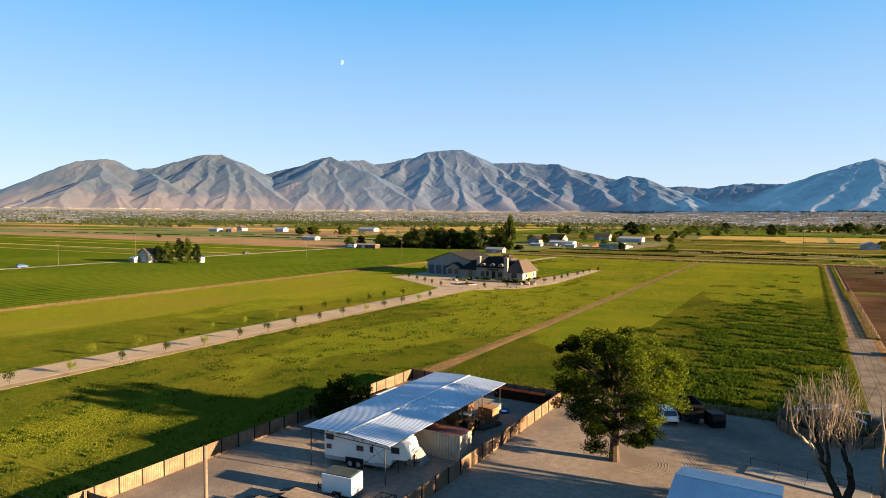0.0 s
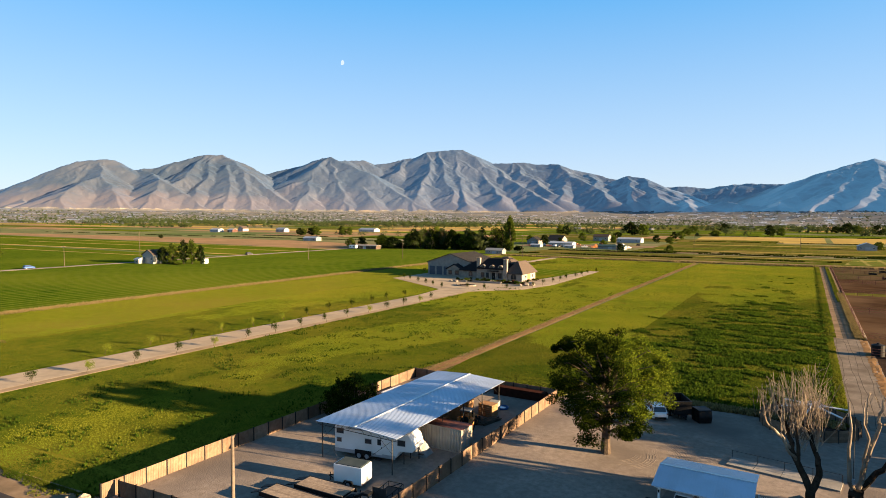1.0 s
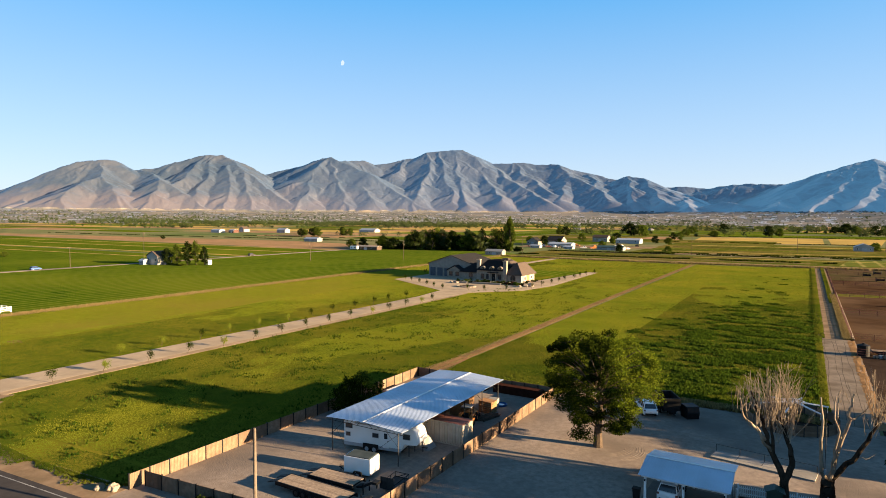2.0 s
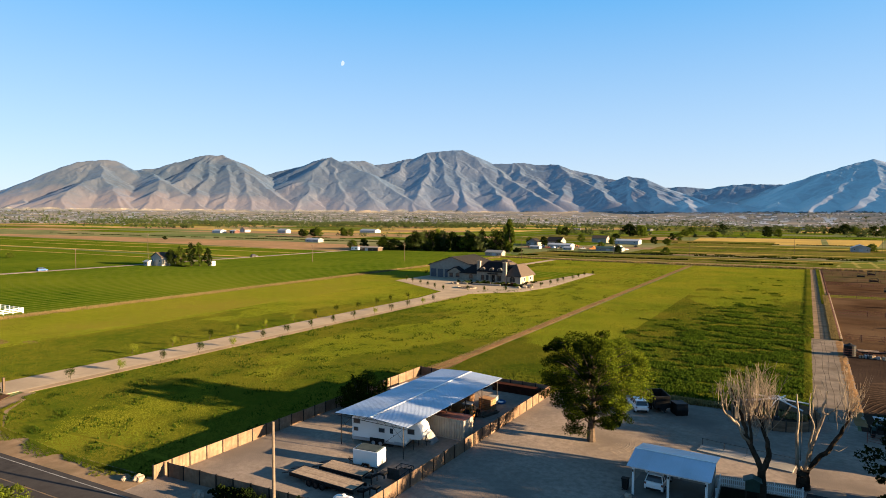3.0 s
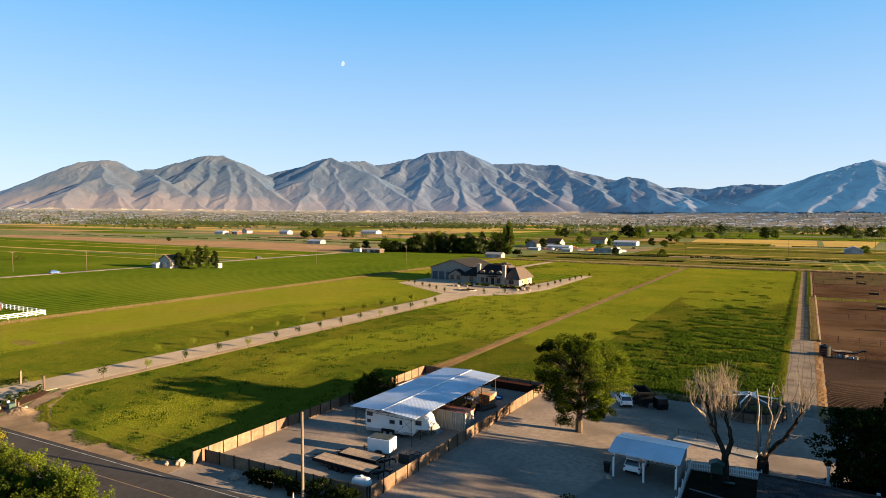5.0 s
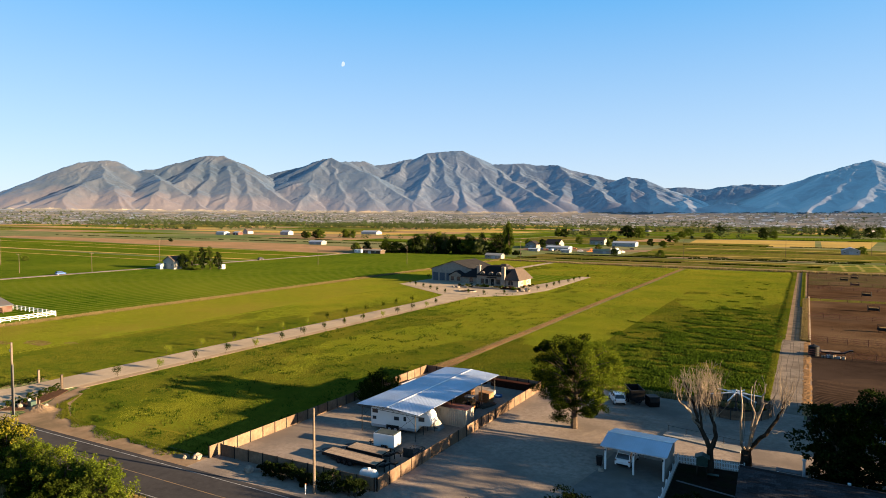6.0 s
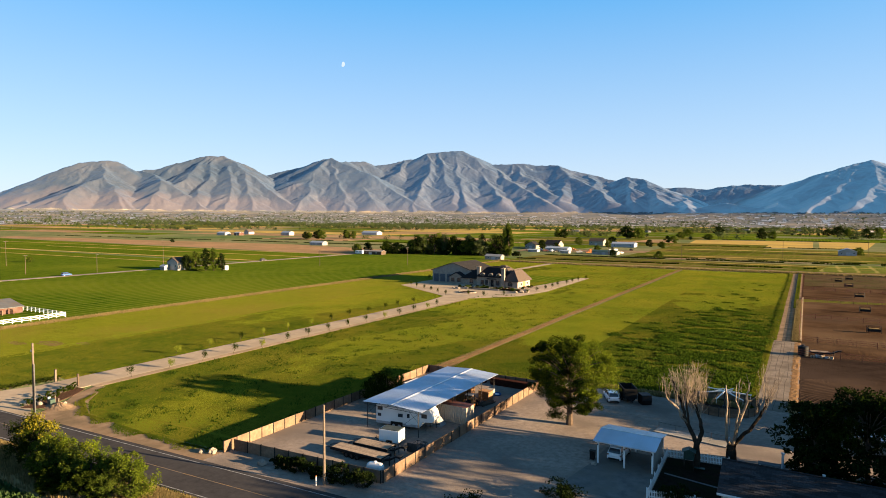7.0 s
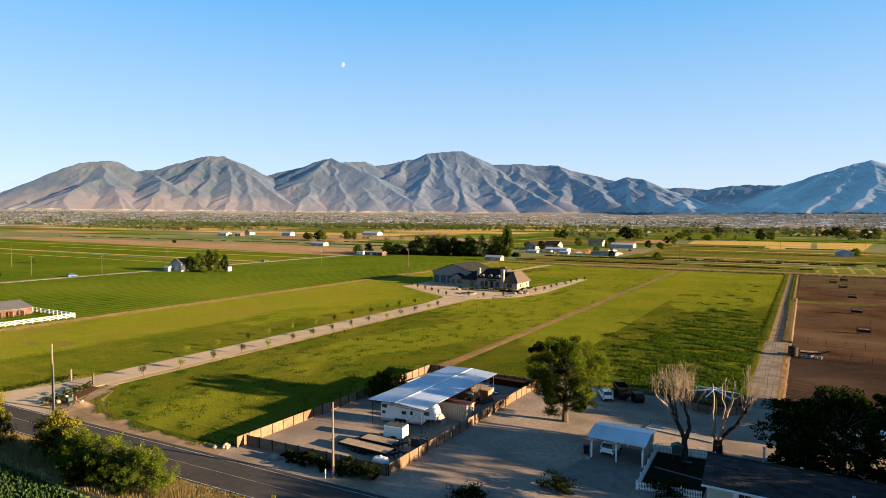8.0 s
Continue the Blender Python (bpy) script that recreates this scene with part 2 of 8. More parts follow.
def prism(bm, pts, z0, z1):
    """An upright prism over a ground polygon given counter-clockwise."""
    lo, hi = [bm.verts.new((x, y, z0)) for x, y in pts], [bm.verts.new((x, y, z1)) for x, y in pts]
    n = len(pts)
    bm.faces.new(hi)
    bm.faces.new(lo[::-1])
    for i in range(n):
        bm.faces.new((lo[i], lo[(i + 1) % n], hi[(i + 1) % n], hi[i]))


def profile(bm, pts, a, b, axis="y"):
    """A profile of (u, z) points drawn out from a to b along x or y."""
    def at(u, w, z):
        return (u, w, z) if axis == "y" else (w, u, z)
    one, two = [bm.verts.new(at(u, a, z)) for u, z in pts], [bm.verts.new(at(u, b, z)) for u, z in pts]
    n = len(pts)
    bm.faces.new(one)
    bm.faces.new(two[::-1])
    for i in range(n):
        bm.faces.new((one[i], two[i], two[(i + 1) % n], one[(i + 1) % n]))
    bmesh.ops.recalc_face_normals(bm, faces=bm.faces[:])


def mesh_of(name, bm, material):
    me = bpy.data.meshes.new(name)
    bm.normal_update()
    bm.to_mesh(me)
    bm.free()
    me.materials.append(material)
    return me


def part(name, bm, material, parent, label=""):
    ob = new(name, bm if isinstance(bm, bpy.types.Mesh) else mesh_of(name, bm, material))
    ob.parent = parent
    return tagged(ob, label)


def thing(name, m, label, category, group=""):
    ob = new(name)
    ob.matrix_basis = m
    ob.empty_display_size = 0.5
    return tagged(ob, label, category, group)


def solid(name, bm, material, label, category="", kind="", group=""):
    return tagged(new(name, mesh_of(name, bm, material)), label, category, group, kind)


def boxes(*rows):
    bm = bmesh.new()
    for r in rows:
        box(bm, *r)
    return bm


def from_arrays(name, verts, faces, material, smooth=False):
    """verts (n, 3), faces (m, k): one mesh, fast."""
    me = bpy.data.meshes.new(name)
    k = faces.shape[1]
    me.vertices.add(len(verts))
    me.vertices.foreach_set("co", np.asarray(verts, np.float32).ravel())
    me.loops.add(faces.size)
    me.loops.foreach_set("vertex_index", faces.astype(np.int32).ravel())
    me.polygons.add(len(faces))
    me.polygons.foreach_set("loop_start", np.arange(0, faces.size, k, dtype=np.int32))
    me.polygons.foreach_set("loop_total", np.full(len(faces), k, np.int32))
    if smooth:
        me.polygons.foreach_set("use_smooth", np.ones(len(faces), bool))
    me.update()
    me.validate()
    me.materials.append(material)
    return me


def leaves(name, centres, size, material, seed=1, droop=0.0):
    """Small folded leaves, one diamond of four points each, turned at random."""
    rs = np.random.RandomState(seed)
    n = len(centres)
    a = rs.normal(size=(n, 3))
    a[:, 2] -= droop
    a /= np.linalg.norm(a, axis=1)[:, None]
    b = np.cross(a, rs.normal(size=(n, 3)))
    b /= np.linalg.norm(b, axis=1)[:, None]
    c = np.cross(a, b)
    s = (size * rs.uniform(0.6, 1.3, n))[:, None]
    v = np.stack([centres - a * s * 0.5, centres + b * s * 0.32 + c * s * 0.12, centres + a * s * 0.5, centres - b * s * 0.32 + c * s * 0.12], 1).reshape(-1, 3)
    return from_arrays(name, v, np.arange(4 * n).reshape(n, 4), material)


def tufts(name, xy, height, width, material, seed=1, z=0.0, blades=3):
    """Upright plants: each of a few pointed blades leaning outwards."""
    rs = np.random.RandomState(seed)
    n = len(xy)
    out = []
    for k in range(blades):
        t = rs.uniform(0, 2 * math.pi, n)
        h, w, lean = height * rs.uniform(0.5, 1.2, n), width * rs.uniform(0.6, 1.2, n), rs.uniform(0.1, 0.7, n)
        d, e = np.stack([np.cos(t), np.sin(t)], 1), np.stack([-np.sin(t), np.cos(t)], 1)
        base = xy + d * (w * 0.1)[:, None]
        tip = xy + d * (w * lean)[:, None]
        p = np.zeros((n, 3, 3))
        p[:, 0, :2], p[:, 1, :2], p[:, 2, :2] = base - e * (w / 2)[:, None], base + e * (w / 2)[:, None], tip
        p[:, 0, 2], p[:, 1, 2], p[:, 2, 2] = z - 0.02 + h * 0.15, z - 0.02, z + h
        out.append(p)
    v = np.concatenate(out, 1).reshape(-1, 3)
    return from_arrays(name, v, np.arange(len(v)).reshape(-1, 3), material)


def limb_mesh(name, segs, material, n=7):
    bm = bmesh.new()
    for p0, p1, r0, r1 in segs:
        tube(bm, p0, p1, r0, r1, n if r0 > 0.05 else 4, caps=False)
    return mesh_of(name, bm, material)


def grow(rs, start, way, length, radius, depth, segs, tips, spread=0.6, up=0.15, kids=3, bends=3, thin=0.62, shrink=0.7):
    """A limb that bends, tapers and forks; tips collects where twigs end."""
    p, d = Vector(start), Vector(way).normalized()
    r = radius
    for k in range(bends):
        d = (d + Vector(rs.normal(size=3)) * 0.16 + Vector((0, 0, up))).normalized()
        q = p + d * (length / bends)
        r2 = radius * (1 - (1 - thin) * (k + 1) / bends)
        segs.append((p.copy(), q.copy(), r, r2))
        p, r = q, r2
        if depth <= 1:
            tips.append(p.copy())
    if depth > 0:
        turn = rs.uniform(0, 6.28)
        for k in range(kids):
            a = turn + 6.283 * k / kids + rs.uniform(-0.4, 0.4)
            s = d.orthogonal().normalized()
            s.rotate(Matrix.Rotation(a, 3, d))
            w = (d + s * spread * rs.uniform(0.7, 1.3)).normalized()
            grow(rs, p, w, length * shrink * rs.uniform(0.8, 1.2), r * 0.72, depth - 1, segs, tips, spread, up, kids, bends, thin, shrink)


def bush(name, x, y, rx, ry, height, material, label, seed, count=3000, leaf=0.25, group="", second=None):
    """A shrub: many stems from the ground, leaf clumps on an uneven dome."""
    rs = np.random.RandomState(seed)
    ob = thing(name, pose(x, y, 0), label, "bush", group)
    segs, cs = [], []
    blobs = max(7, int(26 * rx * ry ** 0.5 / 3))
    for k in range(blobs):
        a, u = rs.uniform(0, 6.283), rs.uniform(0, 1) ** 0.6
        px, py = rx * u * math.cos(a) * 0.85, ry * u * math.sin(a) * 0.85
        pz = height * (1 - 0.5 * u * u) * rs.uniform(0.25, 0.9)
        segs.append((Vector((px * 0.25, py * 0.25, -0.1)), Vector((px * 0.7, py * 0.7, pz * 0.5)), 0.05, 0.035))
        segs.append((Vector((px * 0.7, py * 0.7, pz * 0.5)), Vector((px, py, pz)), 0.035, 0.015))
        m = count // blobs
        s = np.array([min(rx, 2.2) * 0.27, min(ry, 2.2) * 0.27, height * 0.11]) * rs.uniform(0.6, 1.25)
        d = rs.normal(size=(5, 3))
        spray = np.array([px, py, pz]) + d / np.linalg.norm(d, axis=1)[:, None] * rs.uniform(0.5, 1.2, (5, 1)) * s * 1.3
        e = rs.normal(size=(m, 3))
        cs.append(spray[rs.randint(0, 5, m)] + e / np.linalg.norm(e, axis=1)[:, None] * rs.uniform(0.2, 1.0, (m, 1)) ** 0.6 * s * 0.75)
    c = np.concatenate(cs)
    c = c[c[:, 2] > 0.05]
    part("stem", limb_mesh("stems", segs, BARK, 5), BARK, ob)
    if second is None:
        part("foliage", leaves("foliage", c, leaf, material, seed), material, ob)
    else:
        # Leaves facing the sun take the second colour, as if lit.
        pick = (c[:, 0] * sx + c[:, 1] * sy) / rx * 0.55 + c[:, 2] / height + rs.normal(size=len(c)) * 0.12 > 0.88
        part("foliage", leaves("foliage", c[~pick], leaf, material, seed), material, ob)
        part("tip_foliage", leaves("tip_foliage", c[pick], leaf, second, seed + 1), second, ob, "leaf tips coloured lighter on the sun side")
    return ob


def crown_tree(name, x, y, label, seed, z0, z1, radii, trunk, count, leaf, material, second=None, lobes=46, lobe=1.25, group="", cat="tree"):
    """A broad tree: trunk, a limb to each leafy lobe, lobes spread through an uneven crown whose radii run from its foot to its top."""
    rs = np.random.RandomState(seed)
    ob = thing(name, pose(x, y, 0), label, cat, group)
    segs, cs, turn, per = [], [], [], count // lobes
    stem = [Vector((0, 0, -0.2))]
    for k in range(7):
        stem.append(Vector((rs.normal() * 0.12, rs.normal() * 0.12, z0 * 0.3 + (z1 * 0.8 - z0 * 0.3) * (k + 1) / 7)))
    stem[1].x = stem[1].y = 0.0
    for k, (p, q) in enumerate(zip(stem, stem[1:])):
        segs.append((p, q, trunk * (1.18 if k == 0 else 1 - 0.13 * k), trunk * (1 - 0.13 * (k + 1))))
    for k in range(lobes):
        f = (k + rs.uniform(0, 1)) / lobes
        z = z0 + (z1 - z0) * f
        R = float(np.interp(f, np.linspace(0, 1, len(radii)), radii)) * rs.uniform(0.82, 1.12)
        a = 2.39996 * k + rs.uniform(-0.5, 0.5)
        u = rs.uniform(0.68, 1.0) if k % 4 else rs.uniform(0.0, 0.5)
        w = lobe * rs.uniform(0.6, 1.4)
        c = Vector((R * u * math.cos(a), R * u * math.sin(a), min(z, z1 - w * 0.8)))
        j = min(len(stem) - 2, max(1, int((c.z * 0.62 - z0 * 0.3) / (z1 * 0.8 - z0 * 0.3) * 7) + 1))
        s = stem[j]
        mid = s.lerp(c, 0.55) + Vector((rs.normal() * 0.2, rs.normal() * 0.2, 0.35))
        segs.append((s, mid, trunk * 0.26, trunk * 0.15))
        segs.append((mid, c, trunk * 0.15, trunk * 0.06))
        d = rs.normal(size=(8, 3))
        d /= np.linalg.norm(d, axis=1)[:, None]
        spray = np.array(c) + d * rs.uniform(0.45, 1.0, (8, 1)) * np.array([w * 1.15, w * 1.15, w * 0.72])
        e = rs.normal(size=(per, 3))
        e /= np.linalg.norm(e, axis=1)[:, None]
        pts = spray[rs.randint(0, 8, per)] + e * rs.uniform(0.2, 1.0, (per, 1)) ** 0.6 * np.array([0.52, 0.52, 0.36]) * w
        cs.append(pts)
        turn.append(np.full(per, rs.normal() * 0.3))
        for i in range(3):
            segs.append((c, Vector(spray[i]), trunk * 0.06, 0.012))
    c = np.concatenate(cs)
    turn = np.concatenate(turn)[c[:, 2] > z0 * 0.72]
    c = c[c[:, 2] > z0 * 0.72]
    part("trunk", limb_mesh("trunk", segs, BARK, 8), BARK, ob)
    if second is None:
        part("crown", leaves("crown", c, leaf, material, seed, 0.3), material, ob)
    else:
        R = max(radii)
        # Sunlight is put into leaf colour: lighter towards the sun and the top.
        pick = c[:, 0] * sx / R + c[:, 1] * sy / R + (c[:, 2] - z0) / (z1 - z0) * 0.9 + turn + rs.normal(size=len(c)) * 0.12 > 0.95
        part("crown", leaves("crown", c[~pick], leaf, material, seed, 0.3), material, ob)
        part("yellow_crown", leaves("yellow_crown", c[pick], leaf, second, seed + 1, 0.3), second, ob, "outer leaves coloured lighter on the sun side")
    return ob


def stag_tree(name, x, y, label, seed, limbs, brooms, dark_above=0.2):
    """A lopped dying tree. limbs: (first and last radius, points across, deep, up); brooms of upright shoots: (point, number, length)."""
    rs = np.random.RandomState(seed)
    ob = thing(name, pose(x, y, 0), label, "tree", "dead trees")

    def at(p):
        return Vector((0.86 * p[0] - 0.51 * p[1], 0.51 * p[0] + 0.86 * p[1], p[2]))
    for k, (r0, r1, pts) in enumerate(limbs):
        bm = bmesh.new()
        q = [at(pts[0])]
        for a, b in zip(pts, pts[1:]):
            for i in (1, 2, 3):
                v = at(a).lerp(at(b), i / 3)
                q.append(v + (Vector(rs.normal(size=3)) * 0.05 if i < 3 else Vector()))
        for i, (a, b) in enumerate(zip(q, q[1:])):
            f = len(q) - 1
            tube(bm, a, b, 0.82 * (r0 + (r1 - r0) * i / f), 0.82 * (r0 + (r1 - r0) * (i + 1) / f), 9, caps=i == f - 1)
        # Thick low limbs get a darker bark that stands for shade down there.
        part("trunk" if k == 0 else "limb", bm, DARKBARK if r0 > dark_above else DEADWOOD, ob)
    for p, n, L in brooms:
        thin = []
        for j in range(int(n * 0.6)):
            s = at(p) + Vector((rs.normal() * 0.22, rs.normal() * 0.22, rs.uniform(-0.1, 0.5)))
            w = Vector((rs.normal() * 0.32, rs.normal() * 0.32, 1)).normalized()
            ln = L * rs.uniform(0.45, 1.1)
            m = s + w * ln * 0.5
            e = m + (w + Vector((rs.normal() * 0.1, rs.normal() * 0.1, 0.35))).normalized() * ln * 0.5
            thin += [(s, m, 0.029, 0.019), (m, e, 0.019, 0.007)]
            for i in range(3):
                g = s.lerp(e, rs.uniform(0.3, 0.8))
                thin.append((g, g + (w + Vector(rs.normal(size=3)) * 0.35).normalized() * ln * 0.25, 0.016, 0.006))
        tagged(part("twig_broom", limb_mesh("twig_broom", thin, DEADWOOD, 4), DEADWOOD, ob, "broom of thin pale upright twigs"), kind="stuff")
    return ob


DARKBARK = mat("dark_bark", (0.01134, 0.00852, 0.00624), (0.027, 0.0204, 0.015), 2.5, 0.95, bump=0.9, bscale=8, c3=(0.0492, 0.0384, 0.0282), s3=0.7, dist=0.06)


# ---- ground, fields, road ----
def sheet(name, pts, z, material, label, category="field", kind="structure"):
    """A level piece of land that sinks into the ground beneath it."""
    bm = bmesh.new()
    prism(bm, pts, -0.3, z)
    return solid(name, bm, material, label, category, kind)


bm = bmesh.new()
bm.faces.new([bm.verts.new((6500 * math.cos(k * math.pi / 24), 6500 * math.sin(k * math.pi / 24), 0)) for k in range(48)])
solid("ground", bm, VALLEY, "flat dry valley floor reaching to the mountains", "ground", "structure")


PATHDIRT = mat("orange_path_dirt", (0.1837, 0.1009, 0.04264), (0.2575, 0.1525, 0.0738), 0.8, 0.95, bump=0.6, bscale=3.0, c3=(0.1468, 0.09184, 0.04264), s3=0.15, dist=0.08)


def strip(name, a, b, w, z, material, label, category="path"):
    """A straight band from a to b, w wide."""
    a, b = Vector((*a, 0)), Vector((*b, 0))
    s = (b - a).normalized().cross(Vector((0, 0, 1))) * w / 2
    return sheet(name, [(p.x, p.y) for p in (a + s, b + s, b - s, a - s)], z, material, label, category)


def road_y(x):
    return 23.35 + 0.066 * (x + 50)


sheet("field_alfalfa_west", [(-171, 14), (-106, 19.5), (-106, 36), (-93, 36.5), (-87, 29.5), (-80, 26.3), (-65, 25.5), (-52, 26.2), (-50.3, 28), (-50.3, 357), (-98, 360), (-135, 363), (-176, 372)], 0.03, ALFALFA, "yellow-green alfalfa field beside the driveway")
sheet("field_alfalfa_mown", [(-170.6, 17), (-134, 19.4), (-135.5, 120), (-136, 240), (-140, 362), (-174.5, 370)], 0.036, mat("mown_alfalfa", (0.118, 0.13, 0.0085), (0.16, 0.162, 0.011), 0.5, 0.95, bump=0.7, bscale=4.0, c3=(0.165, 0.138, 0.018), s3=0.03, dist=0.12), "yellowed mown strip of the alfalfa field")
rs = np.random.RandomState(91)
for cx, cy, rx, ry in ((-140, 51.5, 5.5, 2.6), (-147, 47.5, 4.0, 1.6), (-133.5, 55.5, 2.5, 1.2)):
    sheet("bare_patch", [(cx + rx * rs.uniform(0.6, 1.1) * math.cos(0.4488 * k), cy + ry * rs.uniform(0.6, 1.1) * math.sin(0.4488 * k)) for k in range(14)], 0.044, mat("withered_alfalfa", (0.12, 0.082, 0.024), (0.2, 0.145, 0.055), 1.2, 0.95, bump=0.6, bscale=5.0, c3=(0.11, 0.1, 0.012), s3=0.4), "withered brown patch in the alfalfa", "field")
sheet("field_alfalfa_east", [(-48, 77), (-27, 77), (-24.5, 84), (6.5, 84), (7.2, 100), (7.2, 150), (6.5, 367), (-48, 357)], 0.03, ALFALFA, "thick dark green alfalfa field with worn rows")
sheet("field_green_west", [(-303, -120), (-172.5, -120), (-172.5, 16), (-174, 372), (-172, 392), (-303, 470)], 0.03, GREEN, "deep green mown crop field with faint rows")
sheet("field_green_far_west", [(-640, -120), (-309, -120), (-309, 250), (-640, 250)], 0.03, GREEN, "deep green crop field beyond the lane")
sheet("field_olive_far_west", [(-900, 258), (-309, 258), (-309, 352), (-900, 372)], 0.03, GREEN, "green hay field with dry edges")
sheet("field_fallow", [(-309, 358), (-309, 436), (-466, 464), (-960, 420), (-960, 384)], 0.03, BROWNFIELD, "bare tan fallow field")
sheet("field_pasture_north", [(-172, 374), (-98, 362), (-48, 359), (6, 370), (80, 392), (80, 446), (-172, 446)], 0.03, OLIVE, "olive pasture beyond the alfalfa")
sheet("field_olive_north", [(-112, 466), (90, 486), (110, 660), (-112, 690)], 0.03, OLIVE, "dull green pasture with dry patches")
sheet("field_stubble", [(-104, 703), (20, 708), (22, 920), (-120, 900)], 0.03, STUBBLE, "golden wheat stubble field")
sheet("field_stubble_east", [(26, 708), (66, 712), (90, 930), (28, 920)], 0.03, STUBBLE, "golden wheat stubble field beside a farm track")
sheet("field_crop_north", [(-100, 935), (150, 935), (190, 1080), (-130, 1080)], 0.03, GREEN, "dark green far crop field")
sheet("field_south", [(-300, -120), (40, -120), (40, 8.2), (-45, 8.4), (-120, 5.5), (-300, -7)], 0.03, GREEN, "dark green leafy crop beside the road")
sheet("field_paddock", [(13, 82), (140, 82), (140, 376), (80, 388), (13, 371)], 0.035, SOIL, "bare brown horse paddock soil")
sheet("yard_gravel", [(-50.4, road_y(-50) + 0.7), (60, road_y(60) + 0.7), (60, 82), (12.6, 82), (12.6, 84.5), (-24, 83.8), (-26.6, 76.6), (-49.6, 76.6)], 0.045, GRAVEL, "tan gravel farmyard with tyre tracks", "yard")
sheet("farm_lane", [(7.4, 84), (12.4, 84), (12.6, 148.5), (7.2, 148.5)], 0.05, mat("lane_gravel", (0.15, 0.122, 0.094), (0.225, 0.186, 0.146), 1.2, 0.95, bump=0.7, bscale=5.0, c3=(0.12, 0.098, 0.074), s3=0.3, dist=0.06), "grey gravel farm lane with wheel ruts", "lane")
sheet("verge_north", [(-86, road_y(-86) + 0.4), (-50, road_y(-50) + 0.4), (-50, 27.6), (-65, 26.3), (-80, 27.0), (-86.5, 30.5), (-92.8, 37), (-94.4, 36), (-92, 31), (-90, 29)], 0.055, DIRT, "bare tan dirt verge beside the road", "verge")
strip("verge_south", (-190, road_y(-190) - 10.2), (90, road_y(90) - 10.2), 8.4, 0.04, DRYGRASS, "dry straw-coloured roadside verge", "verge")
strip("road", (-260, road_y(-260) - 3.1), (180, road_y(180) - 3.1), 7.6, 0.06, ASPHALT, "dark grey asphalt country road", "road")
for off, m, nm, w in ((0.0, LINE_WHITE, "edge_line_north", 0.12), (-6.4, LINE_WHITE, "edge_line_south", 0.12), (-3.1, LINE_YELLOW, "centre_line", 0.14)):
    strip(nm, (-260, road_y(-260) + off), (180, road_y(180) + off), w, 0.066, m, "worn painted road line", "road line")
strip("dirt_path", (-49.0, 76.2), (-50.3, 357), 1.6, 0.05, PATHDIRT, "dusty tan dirt track between two fields", "track")
strip("field_track_north", (-190, 372), (90, 388), 4.0, 0.045, DIRT, "dry track along the end of the fields", "track")
sheet("carport_pad", [(-9.5, 40.5), (-0.4, 40.0), (-0.4, 55.0), (-7.9, 55.0), (-8.2, 48.5)], 0.05, mat("dark_gravel", (0.11, 0.1, 0.09), (0.17, 0.155, 0.138), 0.7, 0.9, bump=0.4, c3=(0.149, 0.127, 0.101), s3=0.25), "darker ground before the carport", "yard")
strip("farm_road_west", (-306, -120), (-306, 520), 5.2, 0.05, GRAVEL, "pale lane between green fields", "lane")
sheet("ditch_ground", [(7.2, 148.2), (14.0, 148.2), (13.6, 371), (6.6, 367)], 0.035, DIRT, "bare tan ground beside the ditch", "verge")
strip("ditch", (10.0, 148), (9.6, 366), 0.8, 0.045, mat("stony_ditch_bed", (0.07, 0.062, 0.052), (0.15, 0.13, 0.105), 1.6, 0.95, bump=0.9, bscale=5.0, c3=(0.05, 0.046, 0.036), s3=0.4, dist=0.15), "dry stony irrigation ditch", "ditch")
strip("dry_margin_west", (-170.8, 12), (-172, 372), 2.2, 0.05, OLIVE, "line of tall dry grass between fields", "margin")
sheet("path_mouth", [(-52.6, 76.9), (-45.0, 76.9), (-47.0, 82), (-48.2, 92), (-50.2, 92), (-51.2, 82)], 0.052, PATHDIRT, "worn tan dirt where the track meets the fence", "track")
sheet("paddock_loam", [(13.4, 133), (139, 136), (139, 376), (80, 387), (13.4, 370)], 0.04, mat("orange_loam", (0.03, 0.0165, 0.0095), (0.072, 0.041, 0.021), 0.12, 0.95, bump=0.8, bscale=1.5, c3=(0.105, 0.066, 0.036), s3=0.035, dist=0.2), "orange-brown trodden paddock soil", "soil")
sheet("paddock_grass", [(13.8, 236), (34, 239), (44, 247), (13.8, 244)], 0.045, OLIVE, "thin green weeds on the paddock soil", "weeds")
sheet("paddock_dust", [(13.8, 186), (120, 190), (120, 206), (13.8, 200)], 0.045, mat("dusty_soil", (0.0606, 0.03541, 0.01828), (0.08372, 0.05006, 0.02742), 0.3, 0.95, bump=0.6, c3=(0.06497, 0.04151, 0.0257), s3=0.06), "pale dusty band across the paddock", "soil")
sheet("paddock_far", [(13.8, 300), (120, 306), (120, 374), (80, 386), (13.8, 370)], 0.045, mat("dry_paddock", (0.058, 0.039, 0.019), (0.105, 0.072, 0.037), 0.1, 0.95, bump=0.6, c3=(0.05, 0.052, 0.017), s3=0.03), "dry weedy end of the paddock", "soil")
strip("lane_verge", (13.1, 84.2), (13.2, 148.2), 1.1, 0.048, GRAVEL, "bare tan edge of the farm lane", "verge")
strip("ditch_bank", (12.2, 150), (12.0, 240), 1.9, 0.048, PATHDIRT, "dry grassy ditch bank", "margin")

